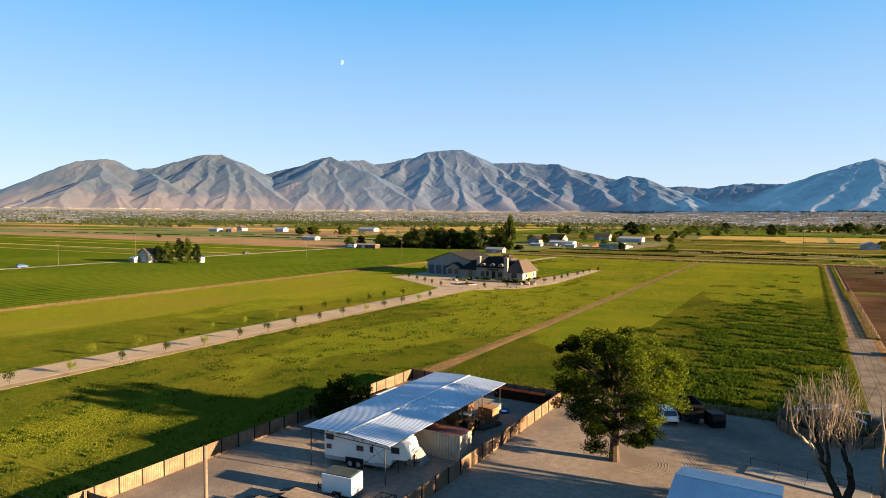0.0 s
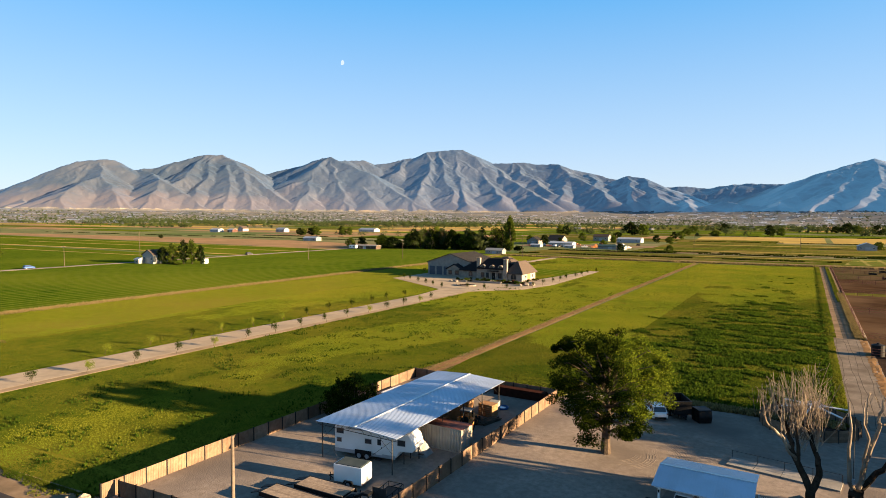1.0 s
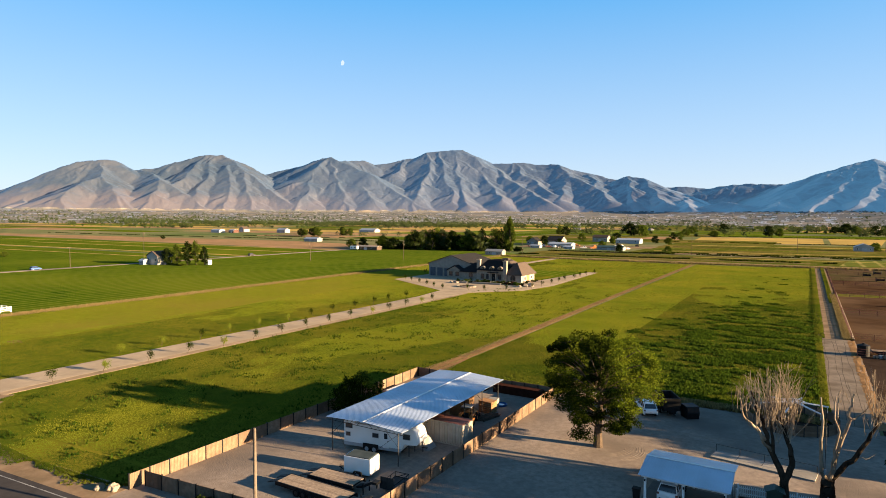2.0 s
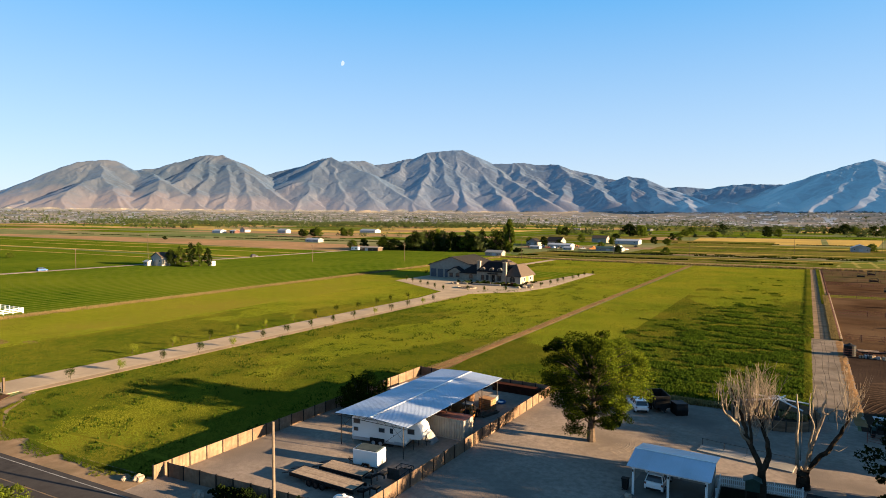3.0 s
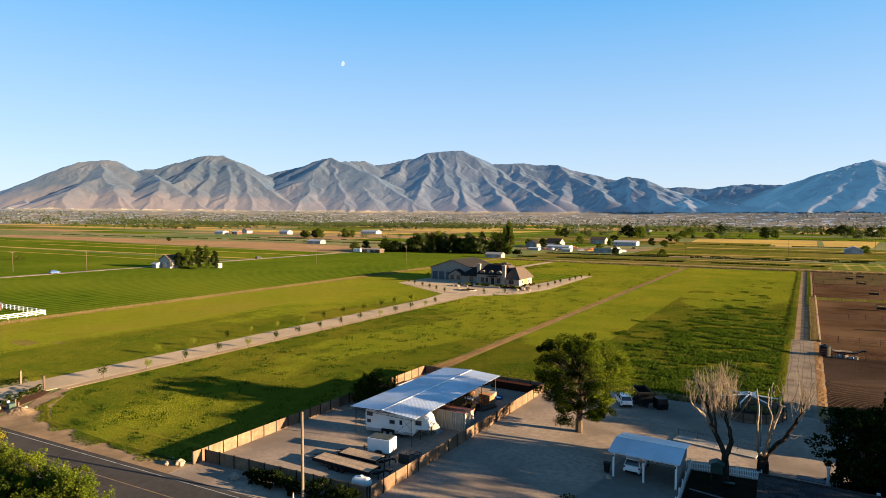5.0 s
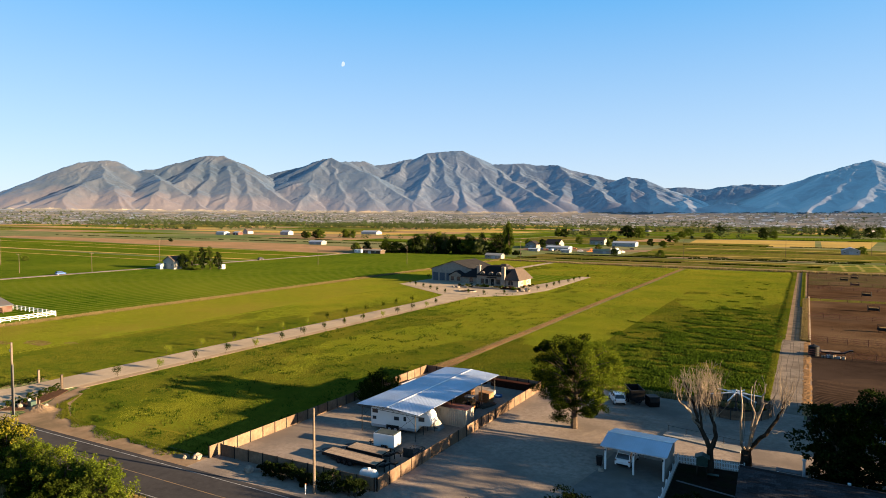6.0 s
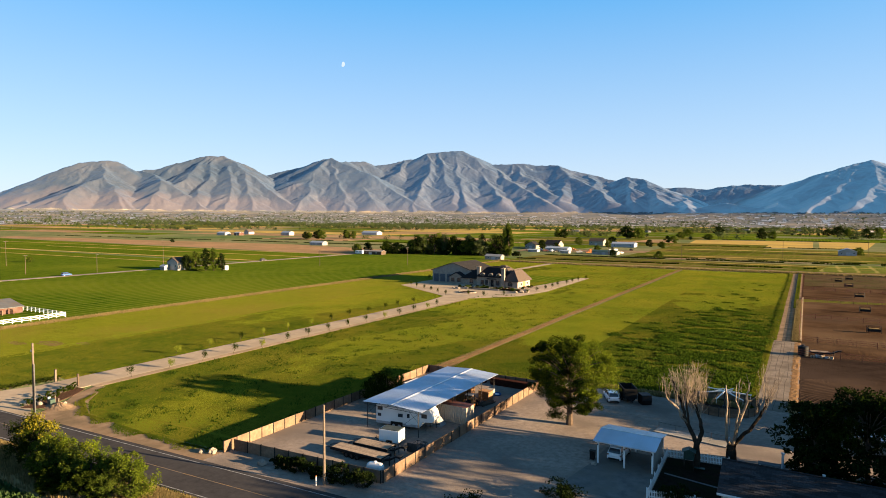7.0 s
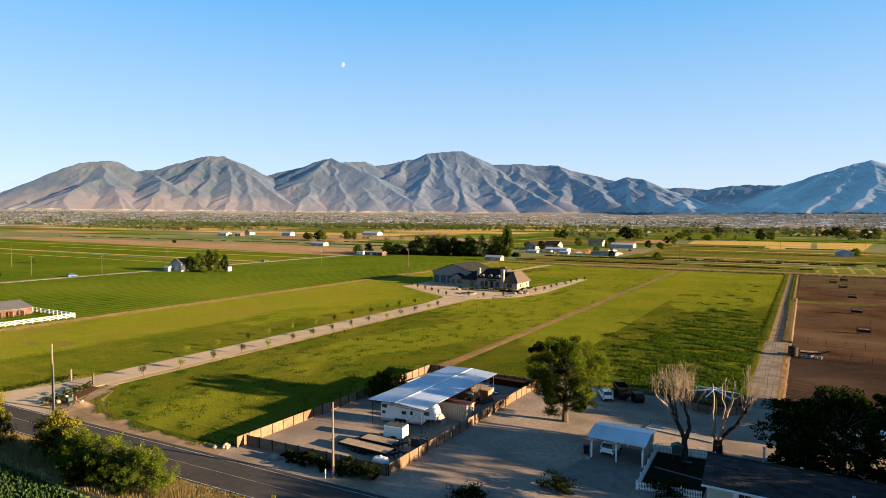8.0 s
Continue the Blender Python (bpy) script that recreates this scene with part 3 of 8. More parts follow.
# driveway and forecourt of the farmhouse
bm = bmesh.new()
prism(bm, [(-108, road_y(-108) + 0.3), (-84.5, road_y(-84.5) + 0.3), (-91.5, 24), (-95.6, 31), (-95.5, 128), (-95, 150), (-94.5, 177), (-81, 193), (-77.5, 213), (-79.5, 277), (-84, 277), (-88, 240), (-90, 226), (-118, 222), (-119, 232), (-142, 232), (-142, 201), (-106, 178), (-103.4, 160), (-103.4, 31), (-105.6, 25)], -0.3, 0.07)
solid("driveway", bm, CONCRETE, "long pale concrete driveway widening to a forecourt", "driveway", "structure")
strip("drive_shoulder", (-94.7, 36), (-94.4, 175), 2.0, 0.06, mat("pale_shoulder_dirt", (0.25, 0.178, 0.108), (0.34, 0.255, 0.165), 0.7, 0.95, bump=0.5, bscale=3.0, c3=(0.2, 0.15, 0.09), s3=0.15), "bare tan strip along the driveway", "verge")
strip("house_track", (-132, 300), (-131, 364), 4.5, 0.06, CONCRETE, "pale farm track behind the house", "track")
sheet("house_lawn", [(-90, 232), (-80.2, 236), (-84.5, 275), (-110, 275), (-110, 250), (-90, 250)], 0.06, GREEN, "small bright lawn beside the house", "lawn")

# far patchwork of fields
rs = np.random.RandomState(5)
patch = {}
for gy in range(0, 22):
    y0 = 560 + 95 * gy + 6 * gy * gy
    dy = 95 + 12 * gy
    x = -3600.0
    while x < 2600:
        w = rs.uniform(90, 330)
        near = abs(x + 20) < 190 and y0 < 1090
        if not near and not (x < -300 and y0 < 480):
            k = rs.choice(5, p=(0.32, 0.18, 0.15, 0.23, 0.12))
            if k < 4:
                patch.setdefault(k, []).append((x + 4, x + w - 4, y0 + 3, y0 + dy - rs.uniform(3, 20)))
        x += w
for k, (m, lab) in enumerate(((GREEN, "green far crop fields"), (OLIVE, "olive far pastures"), (STUBBLE, "golden far stubble fields"), (BROWNFIELD, "bare far fields"))):
    bm = bmesh.new()
    for x0, x1, y0, y1 in patch[k]:
        prism(bm, [(x0, y0), (x1, y0 + 6), (x1, y1 + 6), (x0, y1)], -0.3, 0.1)
    solid("far_fields", bm, m, lab, "fields", "stuff")

# dry margins and ditches between the far pastures
rs = np.random.RandomState(17)
for k, (y, x0, x1, w, m) in enumerate(((392, -168, 10, 2.0, DIRT), (404, -150, 80, 3.0, OLIVE), (414, -170, -20, 3.5, SOIL), (428, -60, 95, 3.0, STUBBLE), (447, -165, 15, 3.0, SOIL), (460, -110, 110, 4.0, DIRT), (500, -100, 60, 4.0, STUBBLE), (540, -110, 40, 6.0, GREEN), (580, -100, 100, 5.0, SOIL), (620, -90, 105, 8.0, STUBBLE), (660, -110, 90, 6.0, GREEN), (300, -640, -310, 3.0, STUBBLE), (252, -640, -310, 5.0, STUBBLE), (215, -640, -310, 2.0, STUBBLE), (322, -900, -310, 3.0, STUBBLE))):
    strip("field_margin", (x0, y), (x1, y + 0.06 * (x1 - x0)), w, 0.055 + 0.002 * k, m, "narrow margin between far fields", "margin")
sheet("mown_field", [(20, 392), (95, 404), (110, 470), (28, 450)], 0.05, mat("mown_hay", (0.075, 0.097, 0.0149), (0.12, 0.134, 0.026), 0.2, 0.9, bump=1.0, bscale=1.5, dist=0.5, rows=(9.0, (0.224, 0.194, 0.059), 0.9)), "mown hay field with pale rows")

sheet("field_fallow_north", [(-300, 655), (-112, 735), (-150, 885), (-335, 785)], 0.062, BROWNFIELD, "bare fallow field behind the neighbouring farm")
sheet("farmyard_north", [(-214, 492), (-108, 528), (-110, 566), (-222, 530)], 0.07, DIRT, "bare dirt yard of the neighbouring farm", "yard")
strip("fallow_strip", (-100, 452), (-36, 486), 7.0, 0.1, DIRT, "bare dirt strip beside the pasture", "margin")

# ---- mountains ----
def dry_slopes(m):
    """Tan scree and dry grass on the lower slopes of a scrub-grown mountain."""
    n, l = m.node_tree.nodes, m.node_tree.links
    b = n["Principled BSDF"]
    old = b.inputs["Base Color"].links[0].from_socket
    geo, sep, nz, ad, mr, mx = (n.new("ShaderNode" + k) for k in ("NewGeometry", "SeparateXYZ", "TexNoise", "Math", "MapRange", "Mix"))
    nz.inputs["Scale"].default_value, nz.inputs["Detail"].default_value = 0.004, 6
    ad.operation = "MULTIPLY_ADD"
    ad.inputs[1].default_value = 420
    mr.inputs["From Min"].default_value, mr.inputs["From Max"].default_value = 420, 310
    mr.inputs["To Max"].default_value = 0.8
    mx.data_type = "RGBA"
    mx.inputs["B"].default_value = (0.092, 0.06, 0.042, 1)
    l.new(geo.outputs["Position"], sep.inputs[0])
    l.new(geo.outputs["Position"], nz.inputs["Vector"])
    l.new(nz.outputs["Fac"], ad.inputs[0])
    l.new(sep.outputs["Z"], ad.inputs[2])
    l.new(ad.outputs[0], mr.inputs["Value"])
    l.new(mr.outputs["Result"], mx.inputs["Factor"])
    l.new(old, mx.inputs["A"])
    l.new(mx.outputs["Result"], b.inputs["Base Color"])


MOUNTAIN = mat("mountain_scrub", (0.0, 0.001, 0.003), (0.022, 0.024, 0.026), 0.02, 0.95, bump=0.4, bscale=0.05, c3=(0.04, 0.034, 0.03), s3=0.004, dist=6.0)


def haze_gloss(m):
    """Blue sheen westward and sky-reflecting gloss eastward, which stand in for haze."""
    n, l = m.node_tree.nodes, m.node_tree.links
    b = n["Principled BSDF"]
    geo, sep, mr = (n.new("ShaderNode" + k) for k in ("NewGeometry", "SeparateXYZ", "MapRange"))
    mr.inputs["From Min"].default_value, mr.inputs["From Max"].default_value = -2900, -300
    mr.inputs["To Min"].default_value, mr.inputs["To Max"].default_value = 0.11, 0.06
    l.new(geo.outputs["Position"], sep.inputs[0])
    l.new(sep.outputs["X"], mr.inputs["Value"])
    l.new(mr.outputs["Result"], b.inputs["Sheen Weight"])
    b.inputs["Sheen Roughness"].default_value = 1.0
    # gloss gives shaded slopes the blue of hazy air
    haze_spec = n.new("ShaderNodeMapRange")
    haze_spec.inputs["From Min"].default_value, haze_spec.inputs["From Max"].default_value = -3600, -2300
    haze_spec.inputs["To Min"].default_value, haze_spec.inputs["To Max"].default_value = 0.36, 0.78
    l.new(sep.outputs["X"], haze_spec.inputs["Value"])
    l.new(haze_spec.outputs["Result"], b.inputs["Specular IOR Level"])
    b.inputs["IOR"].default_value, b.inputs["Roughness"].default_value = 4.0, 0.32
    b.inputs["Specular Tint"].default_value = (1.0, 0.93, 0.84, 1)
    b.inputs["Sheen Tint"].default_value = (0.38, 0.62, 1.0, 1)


haze_gloss(MOUNTAIN)
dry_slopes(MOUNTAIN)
# distance haze is mixed into this bluish-grey colour
FOOTHILL = mat("hazed_foothill", (0.105, 0.115, 0.118), (0.165, 0.168, 0.165), 0.02, 0.95, bump=0.8, bscale=0.3, c3=(0.235, 0.205, 0.165), s3=0.006, dist=2.0)


def ground_at(bearing, dist):
    a = radians(bearing)
    return (-math.sin(a) * dist, math.cos(a) * dist)


def squeeze(d, bearing):
    """Plan depth refitted for the camera's view: steep west, gentle east, so shade softens."""
    g = np.interp(bearing, (-8, 2, 14, 26), (1.45, 1.15, 0.5, 0.42))
    foot = 4650 - 1250 * g
    return np.where(d < 3350, 2300 + (d - 2500) * (foot - 2300) / 850, 4650 + (d - 4600) * np.where(d > 4600, np.minimum(g, 0.6), g))


def crest(u, v, dist):
    """A ridge node: u, v are the tangents across and above the level view axis."""
    b = YAW - math.degrees(math.atan(u))
    x, y = ground_at(b, dist)
    return (x, y, 27 + v * float(squeeze(dist, b)) * math.cos(math.atan(u)))


RIDGES = []
# left
RIDGES += [[crest(*p) for p in line] for line in (
    ((-0.934, -0.0114, 4300), (-0.804, 0.0076, 4450), (-0.720, 0.0346, 4550), (-0.692, 0.0438, 4550), (-0.660, 0.0614, 4550), (-0.627, 0.0752, 4550), (-0.595, 0.0863, 4560), (-0.558, 0.0910, 4560), (-0.535, 0.0893, 4560), (-0.513, 0.0749, 4560), (-0.490, 0.0750, 4560)),
    ((-0.556, 0.0892, 4560), (-0.554, 0.0637, 4150), (-0.582, 0.0563, 4020), (-0.612, 0.0406, 3800), (-0.631, 0.0066, 3430)),
    ((-0.554, 0.0637, 4150), (-0.532, 0.0401, 3800), (-0.524, 0.0071, 3430)),
    ((-0.532, 0.0401, 3800), (-0.501, 0.0054, 3430)),
    ((-0.692, 0.0438, 4550), (-0.675, 0.0265, 4150), (-0.703, 0.0154, 3800)),
)]
# second
RIDGES += [[crest(*p) for p in line] for line in (
    ((-0.490, 0.0750, 4560), (-0.458, 0.0779, 4570), (-0.444, 0.0834, 4580), (-0.412, 0.0936, 4600), (-0.389, 0.0991, 4600), (-0.361, 0.0993, 4600), (-0.338, 0.0876, 4560), (-0.316, 0.0722, 4520), (-0.293, 0.0650, 4600)),
    ((-0.490, 0.0750, 4560), (-0.467, 0.0632, 4200), (-0.456, 0.0587, 3980), (-0.426, 0.0378, 3750), (-0.395, 0.0178, 3550), (-0.367, 0.0051, 3430)),
    ((-0.456, 0.0587, 3980), (-0.472, 0.0367, 3700), (-0.493, 0.0063, 3430)),
    ((-0.389, 0.0982, 4580), (-0.417, 0.0662, 4150), (-0.445, 0.0460, 3900)),
    ((-0.361, 0.0993, 4600), (-0.329, 0.0803, 4300), (-0.302, 0.0567, 4000), (-0.270, 0.0349, 3750), (-0.225, 0.0076, 3430)),
    ((-0.348, 0.0830, 4350), (-0.347, 0.0483, 3850), (-0.358, 0.0079, 3430)),
    ((-0.325, 0.0712, 4150), (-0.320, 0.0393, 3750), (-0.309, 0.0081, 3430)),
    ((-0.375, 0.0974, 4580), (-0.385, 0.0618, 4100), (-0.408, 0.0343, 3700)),
)]
# third
RIDGES += [[crest(*p) for p in line] for line in (
    ((-0.293, 0.0650, 4650), (-0.261, 0.0743, 4650), (-0.224, 0.0836, 4600), (-0.196, 0.0937, 4480), (-0.185, 0.0965, 4450), (-0.169, 0.0902, 4450), (-0.151, 0.0903, 4550), (-0.128, 0.0913, 4600), (-0.109, 0.0841, 4620)),
    ((-0.189, 0.0956, 4450), (-0.209, 0.0763, 4150), (-0.219, 0.0562, 3950), (-0.228, 0.0306, 3650), (-0.243, 0.0085, 3430)),
    ((-0.185, 0.0965, 4450), (-0.151, 0.0821, 4200), (-0.123, 0.0713, 4050), (-0.087, 0.0486, 3850), (-0.059, 0.0314, 3650), (-0.024, 0.0095, 3430)),
    ((-0.184, 0.0938, 4420), (-0.171, 0.0583, 3950), (-0.158, 0.0309, 3650), (-0.153, 0.0089, 3430)),
    ((-0.165, 0.0875, 4300), (-0.134, 0.0539, 3900), (-0.116, 0.0311, 3620), (-0.099, 0.0092, 3430)),
)]
# main
RIDGES += [[crest(*p) for p in line] for line in (
    ((-0.109, 0.0841, 4620), (-0.087, 0.0870, 4630), (-0.064, 0.0935, 4640), (-0.041, 0.0954, 4640), (-0.025, 0.1046, 4650), (-0.004, 0.1065, 4650), (0.014, 0.1084, 4650), (0.025, 0.1098, 4650), (0.034, 0.1076, 4650), (0.046, 0.1004, 4640), (0.060, 0.0922, 4630), (0.071, 0.0868, 4620)),
    ((0.071, 0.0868, 4620), (0.106, 0.0870, 4620), (0.133, 0.0890, 4620), (0.152, 0.0863, 4620), (0.184, 0.0865, 4600), (0.207, 0.0784, 4570), (0.239, 0.0731, 4540), (0.267, 0.0650, 4500), (0.288, 0.0605, 4450)),
    ((-0.064, 0.0935, 4640), (-0.076, 0.0724, 4300), (-0.087, 0.0496, 4080)),
    ((-0.025, 0.1046, 4650), (-0.022, 0.0773, 4250), (-0.035, 0.0544, 3950), (-0.045, 0.0315, 3650), (-0.053, 0.0094, 3430)),
    ((-0.004, 0.1065, 4650), (0.001, 0.0774, 4250), (0.011, 0.0500, 3900), (0.016, 0.0253, 3600)),
    ((0.028, 0.1085, 4650), (0.020, 0.0775, 4280), (0.029, 0.0455, 3880), (0.040, 0.0209, 3520)),
)]
# main spurs
RIDGES += [[crest(*p) for p in line] for line in (
    ((0.046, 0.1004, 4640), (0.060, 0.0731, 4280), (0.079, 0.0504, 3980), (0.092, 0.0285, 3650)),
    ((0.071, 0.0868, 4620), (0.093, 0.0733, 4330), (0.117, 0.0579, 4100), (0.145, 0.0406, 3850), (0.169, 0.0252, 3600)),
    ((0.120, 0.0880, 4620), (0.132, 0.0680, 4300), (0.154, 0.0553, 4070), (0.178, 0.0390, 3820)),
    ((0.184, 0.0865, 4600), (0.209, 0.0674, 4270), (0.246, 0.0512, 4000), (0.274, 0.0312, 3700)),
    ((0.207, 0.0784, 4570), (0.198, 0.0509, 4050), (0.193, 0.0308, 3720)),
    ((0.239, 0.0731, 4540), (0.248, 0.0512, 4080), (0.241, 0.0292, 3760)),
)]
# east
RIDGES += [[crest(*p) for p in line] for line in (
    ((0.288, 0.0605, 4450), (0.301, 0.0679, 4350), (0.326, 0.0644, 4330), (0.349, 0.0553, 4280), (0.373, 0.0417, 4150), (0.396, 0.0318, 3980), (0.393, 0.0189, 3600)),
    ((0.301, 0.0679, 4350), (0.305, 0.0469, 3980), (0.310, 0.0277, 3720)),
    ((0.326, 0.0644, 4330), (0.345, 0.0425, 3980), (0.364, 0.0261, 3720)),
    ((0.359, 0.0490, 4850), (0.395, 0.0519, 4850), (0.432, 0.0493, 4850), (0.473, 0.0550, 4840), (0.501, 0.0570, 4830), (0.547, 0.0554, 4800), (0.574, 0.0555, 4750)),
    ((0.383, 0.0097, 3520), (0.424, 0.0200, 3700), (0.465, 0.0275, 3800), (0.493, 0.0231, 3760), (0.539, 0.0169, 3700)),
)]
# right
RIDGES += [[crest(*p) for p in line] for line in (
    ((0.547, 0.0536, 4640), (0.570, 0.0555, 4620), (0.592, 0.0638, 4600), (0.619, 0.0767, 4600), (0.647, 0.0851, 4590), (0.683, 0.0944, 4580), (0.699, 0.0981, 4580), (0.718, 0.0936, 4580), (0.784, 0.0812, 4560), (0.895, 0.0589, 4500), (1.071, 0.0369, 4400)),
    ((0.683, 0.0944, 4580), (0.659, 0.0623, 4170), (0.633, 0.0393, 3870), (0.596, 0.0126, 3450)),
    ((0.699, 0.0981, 4580), (0.714, 0.0626, 4120), (0.689, 0.0350, 3760), (0.651, 0.0110, 3450)),
    ((0.592, 0.0638, 4600), (0.571, 0.0390, 4080), (0.539, 0.0196, 3650)),
    ((0.718, 0.0936, 4580), (0.760, 0.0537, 4050), (0.751, 0.0133, 3450)),
)]


def steepness(x, y):
    return float(np.interp(math.degrees(math.atan2(-x, y)), (-5, 5, 18, 30), (0.8, 0.8, 0.92, 1.0)))


def branch(line, rs, step, reach):
    """Side spurs that leave a ridge to left and right and fall away down its slopes."""
    out = []
    for a, b in zip(line, line[1:]):
        p, q = Vector(a), Vector(b)
        if q.z > p.z:
            p, q = q, p
        run = Vector((q.x - p.x, q.y - p.y))
        L = max(1.0, run.length)
        down = run / L
        fall = (p.z - q.z) / L
        for k in range(max(1, int(L / step + rs.uniform(0, 1)))):
            o = p.lerp(q, rs.uniform(0.02, 0.98))
            side = -1 if (k + len(out)) % 2 else 1
            turn = side * radians(rs.uniform(38, 62) + (28 if fall < 0.12 else 0))
            way = Vector((down.x * math.cos(turn) - down.y * math.sin(turn), down.x * math.sin(turn) + down.y * math.cos(turn)))
            ln = reach * rs.uniform(0.5, 1.2) * min(1.0, max(0.15, (o.z - 50) / 260))
            bent = radians(rs.uniform(-22, 22))
            way2 = Vector((way.x * math.cos(bent) - way.y * math.sin(bent), way.x * math.sin(bent) + way.y * math.cos(bent)))
            drop = rs.uniform(0.34, 0.46) * steepness(o.x, o.y)
            m = (o.x + way.x * ln * 0.5, o.y + way.y * ln * 0.5, o.z - drop * ln * 0.5 - 2)
            out.append([tuple(o - Vector((0, 0, 1))), m, (m[0] + way2.x * ln * 0.5, m[1] + way2.y * ln * 0.5, m[2] - drop * ln * 0.62)])
    return out


def mountain_range():
    b = np.radians(np.concatenate([np.linspace(112, 74, 60, endpoint=False), np.linspace(74, -10, 1150, endpoint=False), np.linspace(-10, -48, 60)]))
    d = np.concatenate([np.linspace(2500, 3350, 34, endpoint=False), np.linspace(3350, 4960, 135)])
    nb, nr = len(b), len(d)
    B, D = np.meshgrid(b, d, indexing="ij")
    X, Y = -np.sin(B) * D, np.cos(B) * D
    fitted = squeeze(D, np.degrees(B))
    pts = np.stack([X.ravel(), Y.ravel()], 1)
    warp = np.array([(noise.noise((x * 0.006, y * 0.006, 0)), noise.noise((x * 0.006, y * 0.006, 7))) for x, y in pts]) * 34
    q = pts + warp
    fan = ((27 + 0.0085 * squeeze(np.full_like(D, 3430.0), np.degrees(B))) * np.clip((D - 2500) / 930, 0, 1) ** 1.6).ravel()
    h = fan.copy()
    fine = np.array([noise.fractal((x * 0.018, y * 0.018, 1), 0.85, 2.0, 5) for x, y in pts])
    rough = np.array([abs(noise.noise((x * 0.011, y * 0.011, 3))) + 0.5 * abs(noise.noise((x * 0.024, y * 0.024, 5))) for x, y in pts])
    rs = np.random.RandomState(77)
    spurs = [c for line in RIDGES for c in branch(line, rs, 105 if line[0][0] < -600 else 58, 330)]
    rills = [c for line in spurs for c in branch(line, rs, 62, 120)]
    # each spur raises the land on both its flanks
    h, cols = h.reshape(nb, nr), np.degrees(b)
    q = q.reshape(nb, nr, 2)
    for lines, slope, most in ((RIDGES, 0.5, 9.0), (spurs, 0.54, 6.0), (rills, 0.58, 4.0)):
        for line in lines:
            for (x0, y0, z0), (x1, y1, z1) in zip(line, line[1:]):
                mid = (math.degrees(math.atan2(-x0, y0)) + math.degrees(math.atan2(-x1, y1))) / 2
                half = abs(math.degrees(math.atan2(-x0, y0)) - mid) + most
                i0, i1 = int(np.searchsorted(-cols, -mid - half)), int(np.searchsorted(-cols, -mid + half))
                if i1 - i0 < 2:
                    continue
                w = q[i0:i1] - (x0, y0)
                e = np.array([x1 - x0, y1 - y0])
                t = np.clip((w @ e) / max(1.0, e @ e), 0, 1)
                r = np.hypot(w[..., 0] - t * e[0], w[..., 1] - t * e[1])
                h[i0:i1] = np.maximum(h[i0:i1], z0 + (z1 - z0) * t - slope * steepness(x0, y0) * r)
    h = h.ravel()
    rise = np.clip((h - fan) / 120, 0, 1)
    calm = np.interp(np.degrees(B).ravel(), (2, 22), (0.8, 1.0))
    h = h + (fine * (0.5 + 1.8 * rise) - (rough - 0.22) * 9 * rise) * calm
    edge = np.clip((4960 - D.ravel()) / 110, 0, 1) * np.clip((D.ravel() - 2500) / 200, 0, 1)
    h = (h * edge).reshape(nb, nr) - 3.0 * (D < 2520)
    v = np.stack([-np.sin(B) * fitted, np.cos(B) * fitted, h], 2).reshape(-1, 3)
    i = np.arange(nb * nr).reshape(nb, nr)
    f = np.stack([i[:-1, :-1], i[:-1, 1:], i[1:, 1:], i[1:, :-1]], 2).reshape(-1, 4)
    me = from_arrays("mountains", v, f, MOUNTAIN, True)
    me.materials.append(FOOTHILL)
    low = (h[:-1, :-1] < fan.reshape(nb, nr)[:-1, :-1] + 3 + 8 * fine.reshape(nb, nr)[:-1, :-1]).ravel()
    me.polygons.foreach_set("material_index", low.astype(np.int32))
    tagged(new("mountains", me), "long rugged mountain range in evening light", "mountains", "", "structure")
    return h, b, fitted


HEIGHTS, BEAR, DIST = mountain_range()


def land(x, y):
    """The height of the land far out."""
    dd, bb = math.hypot(x, y), math.atan2(-x, y)
    if dd < 2320:
        return 0.0
    i = min(max(int(np.searchsorted(-BEAR, -bb)), 0), len(BEAR) - 1)
    j = int(np.searchsorted(DIST[i], dd))
    return float(HEIGHTS[i, min(j, DIST.shape[1] - 1)])


# the moon, by day: its lit part is a gibbous half disc
bm = bmesh.new()
ring = [(math.cos(a), math.sin(a)) for a in np.linspace(-math.pi / 2, math.pi / 2, 13)] + [(-0.45 * math.cos(a), math.sin(a)) for a in np.linspace(math.pi / 2, -math.pi / 2, 13)[1:-1]]
bm.faces.new([bm.verts.new((x * 17, y * 19, 0)) for x, y in ring])
MOON = mat("moon", (0.03, 0.034, 0.038), (0.05, 0.052, 0.054), 0.03, 1.0, bump=0)
# the disc glows faintly of itself in place of sunlight
MOON.node_tree.nodes["Principled BSDF"].inputs["Emission Color"].default_value = (0.66, 0.8, 0.98, 1)
MOON.node_tree.nodes["Principled BSDF"].inputs["Emission Strength"].default_value = 0.16
moon = solid("moon", bm, MOON, "pale gibbous daytime moon", "moon", "structure")
mx_, my_ = ground_at(YAW + 9.29, 4750)
mz_ = 27 + 0.2470 * 4750 * math.cos(math.atan(0.1635))
moon.matrix_basis = look((mx_, my_, mz_), (2 * mx_, 2 * my_, 2 * mz_)) @ pose(0, 0, 0, 0, 0, -12)


